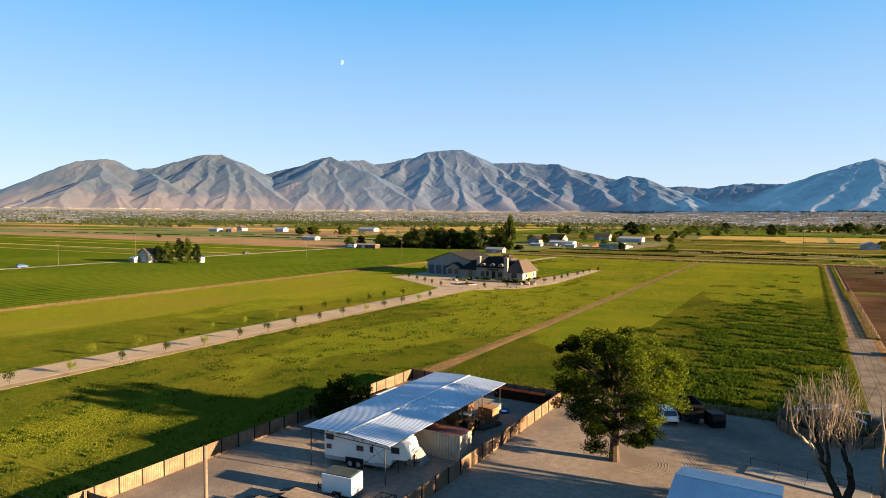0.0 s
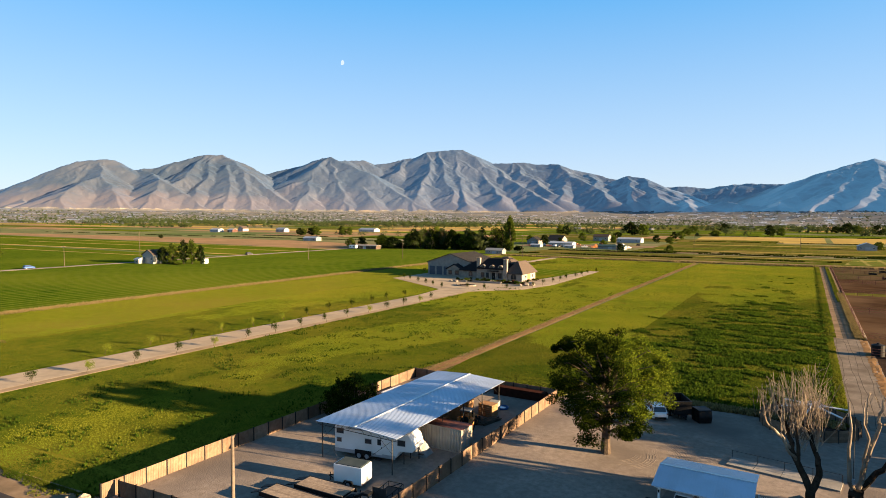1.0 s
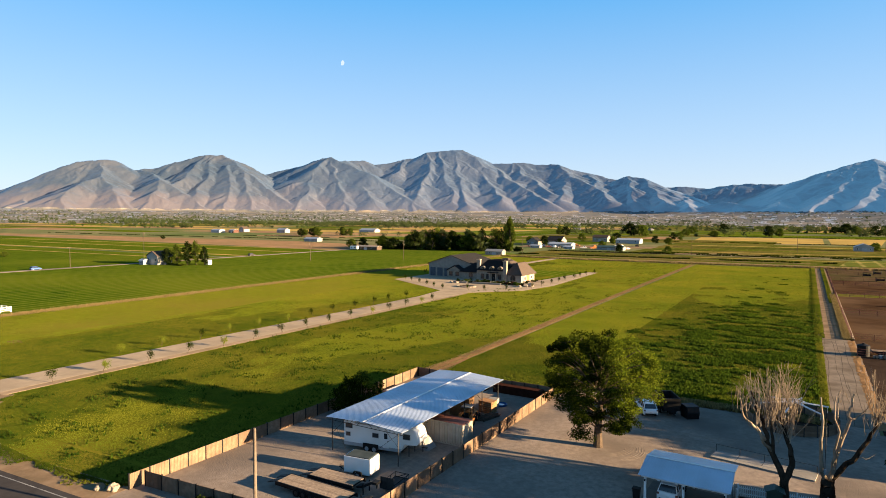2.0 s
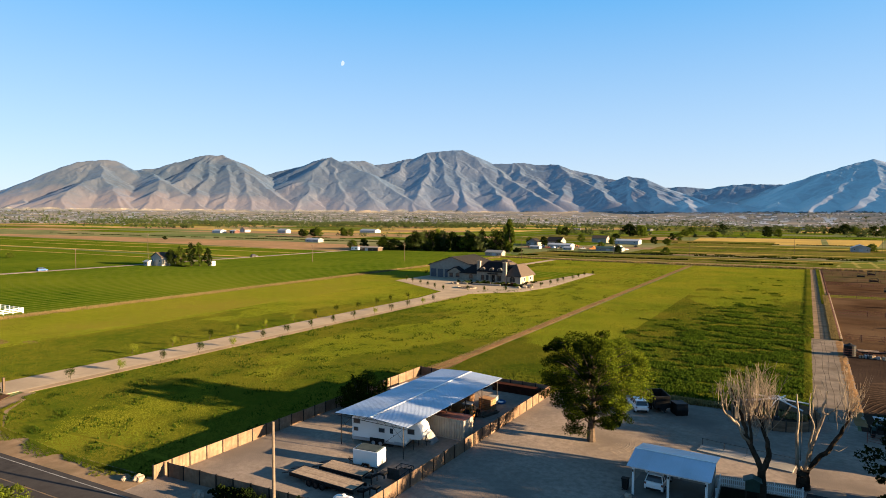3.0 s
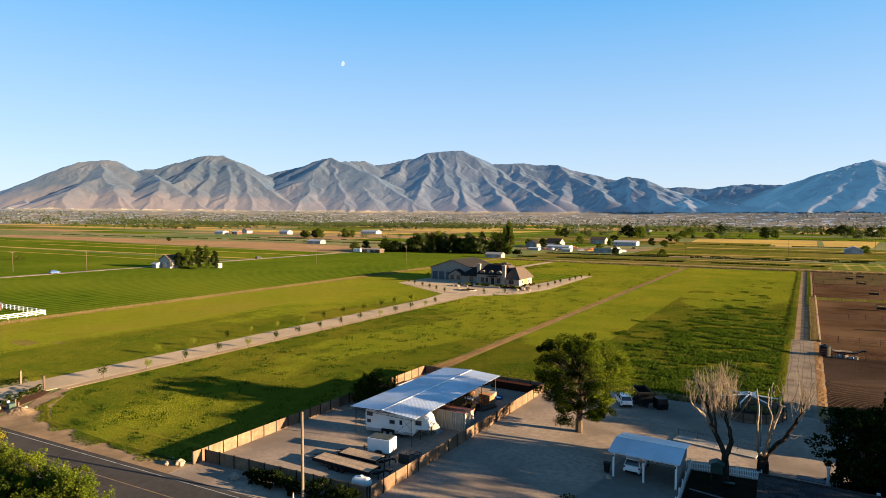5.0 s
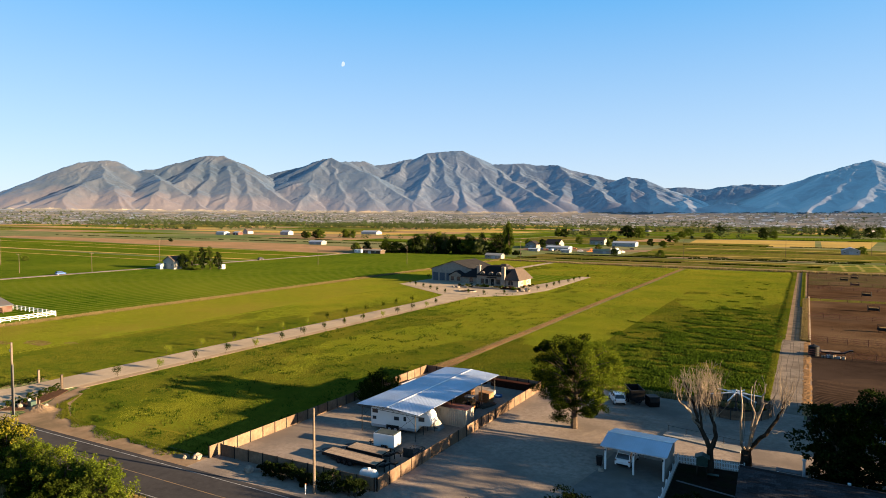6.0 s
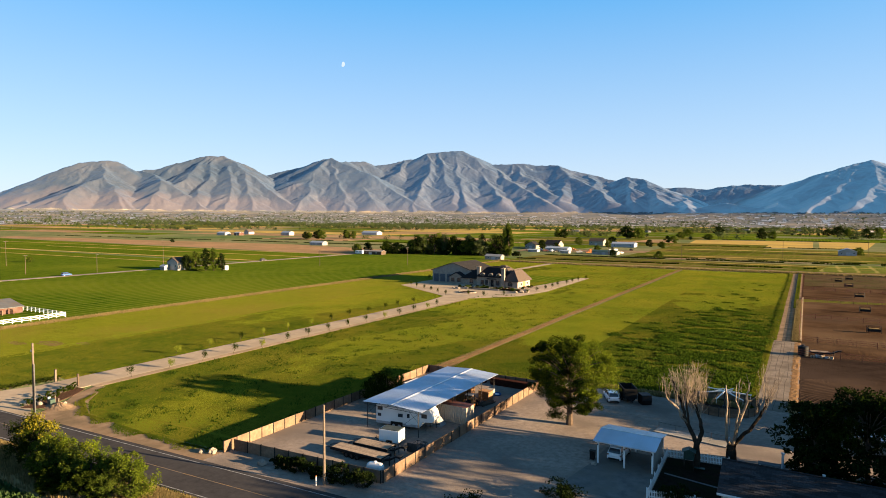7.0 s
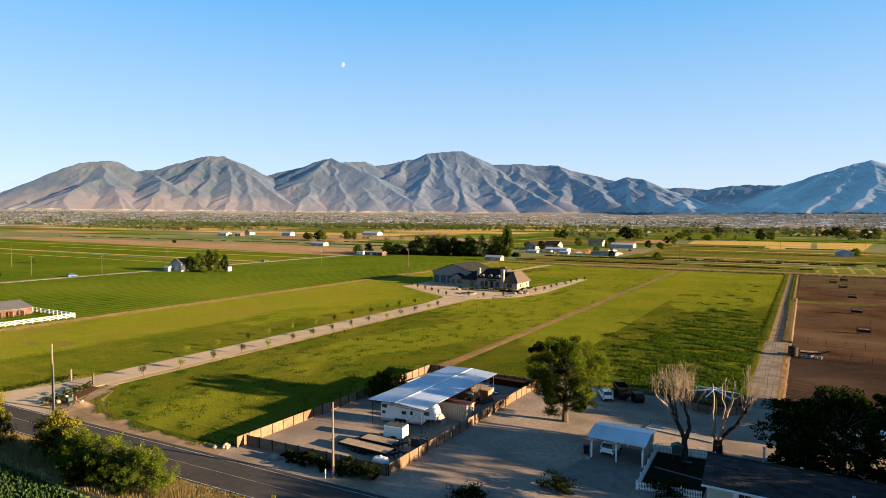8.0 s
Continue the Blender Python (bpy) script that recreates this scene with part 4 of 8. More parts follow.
# ---- ruts, tracks and furrows in the loose ground ----
def rut(bm, pts, w, h, z):
    """A low rounded ridge of pushed-up earth along a line."""
    q = [Vector((x, y, 0)) for x, y in pts]
    rows = []
    for i, p in enumerate(q):
        d = (q[min(i + 1, len(q) - 1)] - q[max(i - 1, 0)]).normalized()
        s = Vector((-d.y, d.x, 0)) * w / 2
        rows.append([bm.verts.new((p + s * k) + Vector((0, 0, z + (h if k == 0 else -0.02)))) for k in (-1, 0, 1)])
    for a, b in zip(rows, rows[1:]):
        for k in (0, 1):
            bm.faces.new((a[k], a[k + 1], b[k + 1], b[k]))
    bmesh.ops.recalc_face_normals(bm, faces=bm.faces[:])


rs = np.random.RandomState(61)
bm = bmesh.new()
for k in range(7):
    r0, cx, cy = rs.uniform(3.0, 8.5), -15.5 + rs.normal() * 0.6, 61.5 + rs.normal() * 0.6
    a0, n = rs.uniform(-1.6, 0.2), int(rs.uniform(8, 20))
    for j in range(4):
        rut(bm, [(cx + (r0 + 0.28 * j) * math.cos(a0 + 0.1 * i), cy + (r0 + 0.28 * j) * math.sin(a0 + 0.1 * i)) for i in range(n)], 0.14, 0.012, 0.045)
solid("tyre_tracks", bm, GRAVEL, "ridged tyre tracks in the gravel yard", "tracks", "stuff")
bm = bmesh.new()
for x in (8.2, 9.6, 10.4, 11.6):
    rut(bm, [(x + 0.16 * math.sin(0.17 * i + 2.3 * x) + 0.05 * math.sin(0.5 * i + x), 84.5 + 0.8 * i) for i in range(79)], 0.2, 0.008, 0.052)
# dark gravel colour stands for the shadow lying in the ruts
solid("lane_ruts", bm, mat("rut_shade_gravel", (0.062, 0.05, 0.038), (0.1, 0.082, 0.064), 2.0, 0.95, bump=0.4), "wandering wheel ruts along the farm lane", "tracks", "stuff")
bm = bmesh.new()
rows = []
for i in range(150):
    y = 84.2 + 0.43 * i
    q = noise.noise((0.4 * y, 0, 2))
    rows.append([bm.verts.new((12.1 + 0.25 * q + 0.42 * j + 0.1 * noise.noise((y, j, 4)), y, 0.03 + lift * (0.045 + 0.06 * noise.noise((y * 1.3, j * 0.8, 1))))) for j, lift in enumerate((0.1, 0.8, 1.0, 0.9, 0.05))])
for a, b in zip(rows, rows[1:]):
    for j in range(4):
        bm.faces.new((a[j], a[j + 1], b[j + 1], b[j]))
solid("lane_berm", bm, PATHDIRT, "lumpy tan dirt berm along the farm lane", "berm", "structure")
bm = bmesh.new()
for k in range(44):
    r0 = 5 + 0.8 * k
    q = [(44 - r0 * math.cos(0.045 * i) - 1.0, 84 + 0.9 * r0 * math.sin(0.045 * i)) for i in range(36)]
    q = [(x + 0.15 * math.sin(i), y) for i, (x, y) in enumerate(q) if 13.6 < x < 60 and 83 < y < 130]
    if len(q) > 3:
        rut(bm, q, 0.34, 0.05, 0.032)
solid("furrows", bm, SOIL, "curved harrow furrows in the brown soil", "furrows", "stuff")


# ---- yard: fences ----
def fence_run(name, a, b, height, label, step=2.15):
    """Board fence: steel posts and panels of upright boards, each panel on one shared mesh."""
    a, b = Vector((*a, 0)), Vector((*b, 0))
    n = max(1, round((b - a).length / step))
    w = (b - a).length / n
    ob = thing(name, Matrix.Translation(a) @ pose(0, 0, 0, 0, 0, math.degrees(math.atan2(b.y - a.y, b.x - a.x))), label, "fence", "yard fences")
    bm = bmesh.new()
    k = 12
    rs = np.random.RandomState(len(name))
    st = (w - 0.1) / k
    pts = []
    for i in range(k):
        u, d = 0.05 + i * st, 0.025 + rs.uniform(0, 0.012)
        pts += [(u, -d), (u + st * 0.9, -d), (u + st * 0.92, -0.008), (u + st * 0.98, -0.008)]
    pts += [(w - 0.05, -0.02), (w - 0.05, 0.02), (0.05, 0.02)]
    lo, hi = [bm.verts.new((u, v, 0.05)) for u, v in pts], [bm.verts.new((u, v, height)) for u, v in pts]
    for i in range(len(pts)):
        bm.faces.new((lo[i], lo[(i + 1) % len(pts)], hi[(i + 1) % len(pts)], hi[i]))
    bm.faces.new(hi)
    bmesh.ops.recalc_face_normals(bm, faces=bm.faces[:])
    panel = mesh_of("panel", bm, BOARD)
    post = mesh_of("post", boxes((-0.06, 0.06, -0.075, 0.075, -0.3, height + 0.06)), BLACK)
    for i in range(n):
        p = part("panel", panel, None, ob)
        p.location = (i * w, 0, 0)
    for i in range(n + 1):
        p = part("post", post, None, ob, "dark steel post")
        p.location = (i * w, 0, 0)
    return ob


fence_run("board_fence", (-49.8, 27.2), (-49.2, 76.0), 1.5, "tan board fence with dark posts beside the alfalfa")
fence_run("board_fence", (-49.1, 76.2), (-26.5, 76.4), 1.5, "tan board fence closing the back of the yard")
fence_run("board_fence", (-26.8, 30.5), (-26.2, 76.2), 1.5, "sunlit tan board fence along the gravel drive")
fence_run("board_fence", (-49.2, 28.5), (-27.0, 30.3), 1.5, "shaded board fence facing the road")


# ---- yard: pole shed ----
def pole_shed(x0, x1, y0, y1, eave, ridge):
    ob = thing("pole_shed", pose((x0 + x1) / 2, (y0 + y1) / 2, 0), "open pole shed with a white metal gable roof", "shed")
    hw, hl = (x1 - x0) / 2, (y1 - y0) / 2
    n = 27
    w = 2 * hl / n
    slope = math.atan2(ridge - eave, hw)
    run = math.hypot(hw, ridge - eave)
    bm = bmesh.new()
    # one sheet: flat pans with three raised ribs
    pts, step = [], w / 3
    for k in range(3):
        y = k * step
        pts += [(y, 0.0), (y + step * 0.78, 0.0), (y + step * 0.84, 0.035), (y + step * 0.94, 0.035)]
    pts += [(w, 0.0)]
    top = [(u, z + 0.02) for u, z in pts]
    one = [bm.verts.new((0, u, z)) for u, z in top]
    two = [bm.verts.new((run, u, z)) for u, z in top]
    for i in range(len(top) - 1):
        bm.faces.new((one[i], two[i], two[i + 1], one[i + 1]))
    lo1, lo2 = [bm.verts.new((0, u, 0)) for u in (0, w)], [bm.verts.new((run, u, 0)) for u in (0, w)]
    bm.faces.new((lo1[0], lo1[1], lo2[1], lo2[0]))
    bm.faces.new((lo1[0], lo2[0], two[0], one[0]))
    bm.faces.new((one[-1], two[-1], lo2[1], lo1[1]))
    bm.faces.new([lo1[0]] + one + [lo1[1]])
    bm.faces.new([lo2[1]] + two[::-1] + [lo2[0]])
    bmesh.ops.recalc_face_normals(bm, faces=bm.faces[:])
    me = mesh_of("roof_sheet", bm, WHITEROOF)
    for i in range(n):
        p = part("roof_sheet", me, None, ob)
        p.matrix_basis = pose(-hw, -hl + i * w, eave) @ pose(0, 0, 0, 0, -math.degrees(slope), 0)
        p = part("roof_sheet", me, None, ob)
        p.matrix_basis = pose(hw, -hl + (i + 1) * w, eave, 0, 0, 180) @ pose(0, 0, 0, 0, -math.degrees(slope), 0)
    bm = bmesh.new()
    profile(bm, [(-0.15, ridge + 0.05), (0, ridge + 0.07), (0.15, ridge + 0.05), (0.15, ridge + 0.065), (0, ridge + 0.09), (-0.15, ridge + 0.065)], -hl - 0.02, hl + 0.02)
    part("ridge_cap", bm, WHITEPAINT, ob, "bright white ridge cap")
    for y in np.linspace(-hl + 0.3, hl - 0.3, 6):
        for x in (-hw + 0.7, hw - 0.7):
            bm = bmesh.new()
            tube(bm, (x, y, -0.2), (x, y, eave), 0.055, n=8)
            part("post", bm, STEEL, ob)
        bm = bmesh.new()
        tube(bm, (-hw + 0.1, y, eave - 0.35), (hw - 0.1, y, eave - 0.35), 0.035, n=5)
        for s in (-1, 1):
            tube(bm, (s * (hw - 0.1), y, eave - 0.06), (0, y, ridge - 0.06), 0.04, n=5)
            for k in range(4):
                u = hw * (k + 1) / 5
                tube(bm, (s * u, y, eave - 0.35), (s * (u - 0.5), y, ridge - (ridge - eave) * (u - 0.5) / hw - 0.08), 0.022, n=4)
            tube(bm, (s * (hw - 0.7), y, eave - 1.7), (s * (hw - 2.2), y, eave - 0.35), 0.025, n=4)
        part("truss", bm, STEEL, ob, "dark steel roof truss")
    for x in np.linspace(-hw + 0.15, hw - 0.15, 8):
        z = ridge - (ridge - eave) * abs(x) / hw - 0.05
        part("purlin", boxes((x - 0.03, x + 0.03, -hl, hl, z - 0.06, z)), STEEL, ob)
    for x, u in ((-hw + 0.7, -hw + 2.6), (hw - 0.7, hw - 4.4)):
        bm = bmesh.new()
        tube(bm, (x, -hl + 0.3, 3.4), (u, -hl + 0.32, 0.5), 0.02, n=4)
        part("brace", bm, STEEL, ob)
    return ob


pole_shed(-40.7, -30.5, 44.4, 68.7, 3.75, 4.02)


# ---- vehicles and trailers ----
def wheel(ob, x, y, r, w=0.22, rim=GREYMETAL, name="wheel"):
    bm = bmesh.new()
    n = 18
    prof = [(0.62 * r, -w / 2), (0.92 * r, -w / 2), (r, -w * 0.3), (r, w * 0.3), (0.92 * r, w / 2), (0.62 * r, w / 2)]
    rings = [[bm.verts.new((x + q * math.cos(2 * math.pi * i / n), y + s, r + q * math.sin(2 * math.pi * i / n))) for i in range(n)] for q, s in prof]
    for a in range(len(rings)):
        b = (a + 1) % len(rings)
        for i in range(n):
            bm.faces.new((rings[a][i], rings[a][(i + 1) % n], rings[b][(i + 1) % n], rings[b][i]))
    bmesh.ops.recalc_face_normals(bm, faces=bm.faces[:])
    t = part("tyre", bm, RUBBER, ob, "black rubber tyre")
    bm = bmesh.new()
    tube(bm, (x, y - w * 0.35, r), (x, y + w * 0.35, r), 0.63 * r, n=14)
    tube(bm, (x, y - w * 0.42, r), (x, y + w * 0.42, r), 0.2 * r, n=8)
    part("rim", bm, rim, t, "metal wheel rim")
    return t


def side_shape(bm, pts, y0, y1, r=0.0):
    """A side profile of (x, z) points drawn across the width, edges rounded."""
    t = bmesh.new()
    profile(t, pts, y0, y1, "y")
    if r:
        bmesh.ops.bevel(t, geom=t.edges[:], offset=r, segments=2, affect="EDGES", profile=0.5)
    merge(bm, t)


def fifth_wheel(m):
    ob = thing("travel_trailer", m, "long white fifth-wheel travel trailer parked under the shed", "trailer")
    bm = bmesh.new()
    side_shape(bm, [(-4.6, 0.62), (2.35, 0.62), (2.75, 1.35), (4.15, 1.45), (4.45, 1.75), (4.15, 2.75), (3.75, 3.2), (-4.5, 3.25), (-4.6, 3.1)], -1.22, 1.22, 0.07)
    part("body", bm, WHITEPAINT, ob)
    part("lower_skirt", boxes((-4.55, 2.3, -1.235, -1.2, 0.5, 0.86)), GREYMETAL, ob, "grey skirt stripe")
    part("chassis", boxes((-4.5, 2.3, -0.9, 0.9, 0.42, 0.64), (4.3, 4.9, -0.12, 0.12, 0.9, 1.0)), STEEL, ob)
    for x0, x1, z0, z1 in ((-4.35, -3.55, 2.45, 2.95), (-4.3, -3.8, 1.55, 1.95), (-1.05, -0.35, 1.75, 2.2), (2.6, 3.4, 2.0, 2.55)):
        w = part("window", boxes((x0 - 0.05, x1 + 0.05, -1.245, -1.21, z0 - 0.05, z1 + 0.05)), GREYMETAL, ob)
        part("pane", boxes((x0, x1, -1.255, -1.24, z0, z1)), GLASS, w, "dark tinted pane")
    d = part("door", boxes((0.2, 0.9, -1.25, -1.21, 0.75, 2.6)), WHITEPAINT, ob)
    part("pane", boxes((0.35, 0.75, -1.262, -1.248, 1.75, 2.35)), GLASS, d, "dark door pane")
    part("handle", boxes((0.78, 0.84, -1.29, -1.25, 1.45, 1.6)), BLACK, d)
    part("awning", boxes((-3.2, 1.6, -1.33, -1.22, 3.02, 3.12)), GREYMETAL, ob, "rolled grey awning")
    part("hatch", boxes((-3.1, -2.2, -1.245, -1.21, 0.95, 1.4)), WHITEPAINT, ob)
    part("nose_window", boxes((4.3, 4.34, -0.7, 0.7, 1.9, 2.2)), GLASS, ob)
    # no opening is cut: a black panel stands for its shade
    part("wheel_well", boxes((-2.25, -0.35, -1.25, -1.18, 0.4, 0.98)), BLACK, ob, "black panel standing for the shaded wheel opening")
    for x in (-1.75, -0.85):
        wheel(ob, x, -1.2, 0.4, 0.24)
        wheel(ob, x, 1.1, 0.4)
    for x in (-2.4, 0.9):
        bm = bmesh.new()
        bevel_box(bm, x - 0.4, x + 0.4, -0.35, 0.35, 3.2, 3.5, 0.06)
        part("roof_vent", bm, GREYMETAL, ob, "grey roof air unit")
    bm = bmesh.new()
    for y in (-0.8, 0.8):
        tube(bm, (3.1, y, 1.4), (3.1, y, 0.0), 0.05)
    part("landing_legs", bm, STEEL, ob)
    part("step", boxes((0.25, 0.85, -1.6, -1.2, 0.35, 0.4)), STEEL, ob)
    return ob


fifth_wheel(pose(-34.9, 47.7, 0.04, 0, 0, 10))


SLATE = mat("slate_roof_coat", (0.035, 0.048, 0.052), (0.055, 0.068, 0.072), 1.5, 0.9, bump=0.05)


def cargo_trailer(m):
    ob = thing("cargo_trailer", m, "small white enclosed cargo trailer with barn doors", "trailer")
    bm = bmesh.new()
    side_shape(bm, [(-1.5, 0.42), (1.45, 0.42), (1.5, 0.6), (1.5, 2.05), (-1.5, 2.05)], -0.92, 0.92, 0.05)
    part("body", bm, WHITEPAINT, ob)
    bm = bmesh.new()
    side_shape(bm, [(-1.42, 2.04), (1.42, 2.04), (1.3, 2.12), (-1.3, 2.12)], -0.86, 0.86, 0.02)
    part("roof", bm, SLATE, ob, "dull blue-grey roof")
    for s in (-1, 1):
        d = part("door", boxes((1.5, 1.53, 0.02 * s if s > 0 else -0.86, 0.86 if s > 0 else -0.02, 0.5, 1.98)), WHITEPAINT, ob)
        part("latch", boxes((1.53, 1.56, 0.09 * s - 0.02, 0.09 * s + 0.02, 0.6, 1.9)), GREYMETAL, d, "steel door bar")
    part("tail_lamp", boxes((1.5, 1.54, -0.92, -0.82, 0.5, 0.62)), RUST, ob)
    part("tail_lamp", boxes((1.5, 1.54, 0.82, 0.92, 0.5, 0.62)), RUST, ob)
    for y in (-0.95, 0.95):
        wheel(ob, 0.1, y, 0.33, 0.2)
        bm = bmesh.new()
        side_shape(bm, [(-0.4, 0.45), (-0.3, 0.72), (0.5, 0.72), (0.6, 0.45), (0.5, 0.45), (0.42, 0.66), (-0.22, 0.66), (-0.3, 0.45)], y - 0.12, y + 0.12)
        part("mudguard", bm, BLACK, ob)
    bm = bmesh.new()
    tube(bm, (-1.5, -0.6, 0.42), (-2.6, 0, 0.45), 0.05)
    tube(bm, (-1.5, 0.6, 0.42), (-2.6, 0, 0.45), 0.05)
    tube(bm, (-2.4, 0, 0.0), (-2.4, 0, 0.75), 0.04)
    part("drawbar", bm, BLACK, ob)
    return ob


cargo_trailer(pose(-33.2, 41.2, 0.04, 0, 0, 8))


def flatbed(m, length, label):
    ob = thing("flatbed_trailer", m, label, "trailer", "flatbed trailers")
    bm = bmesh.new()
    box(bm, -0.1, length + 0.1, -1.06, -0.96, 0.5, 0.87)
    box(bm, -0.1, length + 0.1, 0.96, 1.06, 0.5, 0.87)
    for k in range(9):
        box(bm, length * k / 8.2, length * k / 8.2 + 0.08, -0.95, 0.95, 0.66, 0.8)
    part("frame", bm, BLACK, ob)
    plank = mesh_of("plank", boxes((0, length * 0.98, 0, 0.172, 0.8, 0.845)), PLANK)
    for k in range(11):
        p = part("plank", plank, None, ob)
        p.location = (0.05, -0.97 + k * 0.1765, 0.004 * (k % 3))
    bm = bmesh.new()
    side_shape(bm, [(length, 0.6), (length + 0.6, 0.75), (length + 1.7, 1.35), (length + 2.3, 1.35), (length + 2.3, 1.12), (length + 1.7, 1.1), (length + 0.7, 0.5), (length, 0.4)], -0.35, 0.35, 0.02)
    tube(bm, (length + 2.1, 0, 1.2), (length + 2.1, 0, 0.7), 0.07)
    tube(bm, (length + 0.9, 0.5, 1.1), (length + 0.9, 0.5, 0.02), 0.06)
    tube(bm, (length + 0.9, -0.5, 1.1), (length + 0.9, -0.5, 0.02), 0.06)
    part("gooseneck", bm, BLACK, ob)
    for x in (2.6, 3.45, 4.3):
        for y in (-1.06, 1.06):
            wheel(ob, x * length / 8.0, y, 0.36, 0.24, STEEL)
    bm = bmesh.new()
    for s in (-0.6, 0.6):
        side_shape(bm, [(-0.05, 0.8), (0.0, 0.86), (-1.25, 0.5), (-1.3, 0.4)], s - 0.3, s + 0.3)
    part("ramp", bm, BLACK, ob)
    return ob


flatbed(pose(-37.9, 35.3, 0.04, 0, 0, 0), 8.0, "black flatbed trailer with a weathered plank deck")
flatbed(pose(-36.4, 38.0, 0.04, 0, 0, 2), 5.2, "second black flatbed trailer with a plank deck")


def car(m, label, paint, length=4.6, height=1.68):
    """A crossover: lower body, glasshouse, wheels, lamps."""
    ob = thing("car", m, label, "car")
    L, h = length / 2, height
    bm = bmesh.new()
    side_shape(bm, [(-L, 0.42), (-L + 0.1, 0.3), (L - 0.1, 0.3), (L, 0.45), (L - 0.05, 0.78), (L - 0.9, 1.0), (-L + 0.12, 1.08), (-L, 0.85)], -0.9, 0.9, 0.07)
    part("body", bm, paint, ob)
    bm = bmesh.new()
    z = 1.0
    lo = [(-L + 0.2, -0.84), (L - 1.0, -0.84), (L - 1.0, 0.84), (-L + 0.2, 0.84)]
    hi = [(-L + 0.55, -0.66), (L - 1.9, -0.66), (L - 1.9, 0.66), (-L + 0.55, 0.66)]
    a, b = [bm.verts.new((x, y, z)) for x, y in lo], [bm.verts.new((x, y, h - 0.06)) for x, y in hi]
    bm.faces.new(b)
    for i in range(4):
        bm.faces.new((a[i], a[(i + 1) % 4], b[(i + 1) % 4], b[i]))
    part("glasshouse", bm, GLASS, ob, "dark tinted windows")
    bm = bmesh.new()
    bevel_box(bm, -L + 0.5, L - 1.85, -0.7, 0.7, h - 0.09, h, 0.03)
    part("roof", bm, paint, ob)
    for s in (-1, 1):
        for x0, x1, r in ((lo[0][0], hi[0][0], 0.045), (lo[1][0], hi[1][0], 0.045), (-0.2, -0.25, 0.04), (-0.2 - L * 0.45, -0.3 - L * 0.4, 0.04)):
            bm = bmesh.new()
            tube(bm, (x0, s * 0.845, z), (x1, s * 0.67, h - 0.06), r, n=5)
            part("pillar", bm, paint, ob)
    for s in (-1, 1):
        part("headlight", boxes((L - 0.14, L + 0.004, s * 0.78 - 0.14, s * 0.78 + 0.1, 0.66, 0.78)), GREYMETAL, ob, "clear headlight")
        part("tail_lamp", boxes((-L - 0.01, -L + 0.1, s * 0.8 - 0.12, s * 0.8 + 0.08, 0.82, 1.0)), RUST, ob, "red tail lamp")
        bm = bmesh.new()
        bevel_box(bm, 0.7, 0.9, s * 0.98 - 0.1, s * 0.98 + 0.1, 1.02, 1.16, 0.03)
        part("mirror", bm, paint, ob)
        for x in (-L * 0.62, L * 0.62):
            wheel(ob, x, s * 0.82, 0.34)
    part("bumper", boxes((-L - 0.03, -L + 0.1, -0.7, 0.7, 0.36, 0.52)), BLACK, ob)
    part("plate", boxes((-L - 0.02, -L + 0.02, -0.16, 0.16, 0.62, 0.76)), WHITEPAINT, ob, "plain pale plate")
    return ob


car(pose(-5.7, 52.6, 0.05, 0, 0, 88), "white crossover car parked in the carport", CARWHITE)
car(pose(-13.3, 76.5, 0.05, 0, 0, 117), "white crossover car parked beside the field edge", CARWHITE, 4.5)


def dump_trailer(m):
    ob = thing("dump_trailer", m, "black steel dump trailer with high sides", "trailer")
    bm = bmesh.new()
    for r in ((-1.9, 1.9, -1.05, -0.99, 0.75, 2.3), (-1.9, 1.9, 0.99, 1.05, 0.75, 2.3), (-1.9, -1.84, -0.99, 0.99, 0.75, 2.3), (1.84, 1.9, -0.99, 0.99, 0.75, 2.3), (-1.84, 1.84, -0.99, 0.99, 0.75, 0.82)):
        box(bm, *r)
    part("bed", bm, BLACK, ob)
    rib = mesh_of("rib", boxes((-0.04, 0.04, -0.05, 0.05, 0.75, 2.3)), BLACK)
    for k in range(5):
        for y in (-1.1, 1.1):
            part("rib", rib, None, ob).location = (-1.6 + 0.8 * k, y, 0)
    part("top_rail", boxes((-1.95, 1.95, -1.13, -1.03, 2.3, 2.38), (-1.95, 1.95, 1.03, 1.13, 2.3, 2.38), (-1.95, -1.85, -1.03, 1.03, 2.3, 2.38), (1.85, 1.95, -1.03, 1.03, 2.3, 2.38)), BLACK, ob)
    part("chassis", boxes((-1.9, 2.3, -0.4, 0.4, 0.5, 0.75), (2.3, 3.2, -0.07, 0.07, 0.5, 0.62)), BLACK, ob)
    for x in (-0.8, 0.05):
        for y in (-1.0, 1.0):
            wheel(ob, x, y, 0.36)
    return ob


dump_trailer(pose(-10.9, 77.9, 0.05, 0, 0, -62))

ob = thing("skip_bin", pose(-8.0, 77.3, 0.05, 0, 0, -55), "black ribbed rubbish skip beside the trailer", "skip")
bm = bmesh.new()
side_shape(bm, [(-0.9, 0.0), (0.9, 0.0), (1.1, 0.8), (0.9, 1.5), (-0.9, 1.5), (-1.1, 0.8)], -0.8, 0.8, 0.04)
part("body", bm, BLACK, ob)
rib = mesh_of("rib", boxes((-0.03, 0.03, -0.85, 0.85, 0.1, 1.54)), BLACK)
for k in range(6):
    part("rib", rib, None, ob).location = (-0.75 + 0.3 * k, 0, 0)
part("lid", boxes((-0.92, 0.92, -0.82, 0.82, 1.54, 1.6)), BLACK, ob)


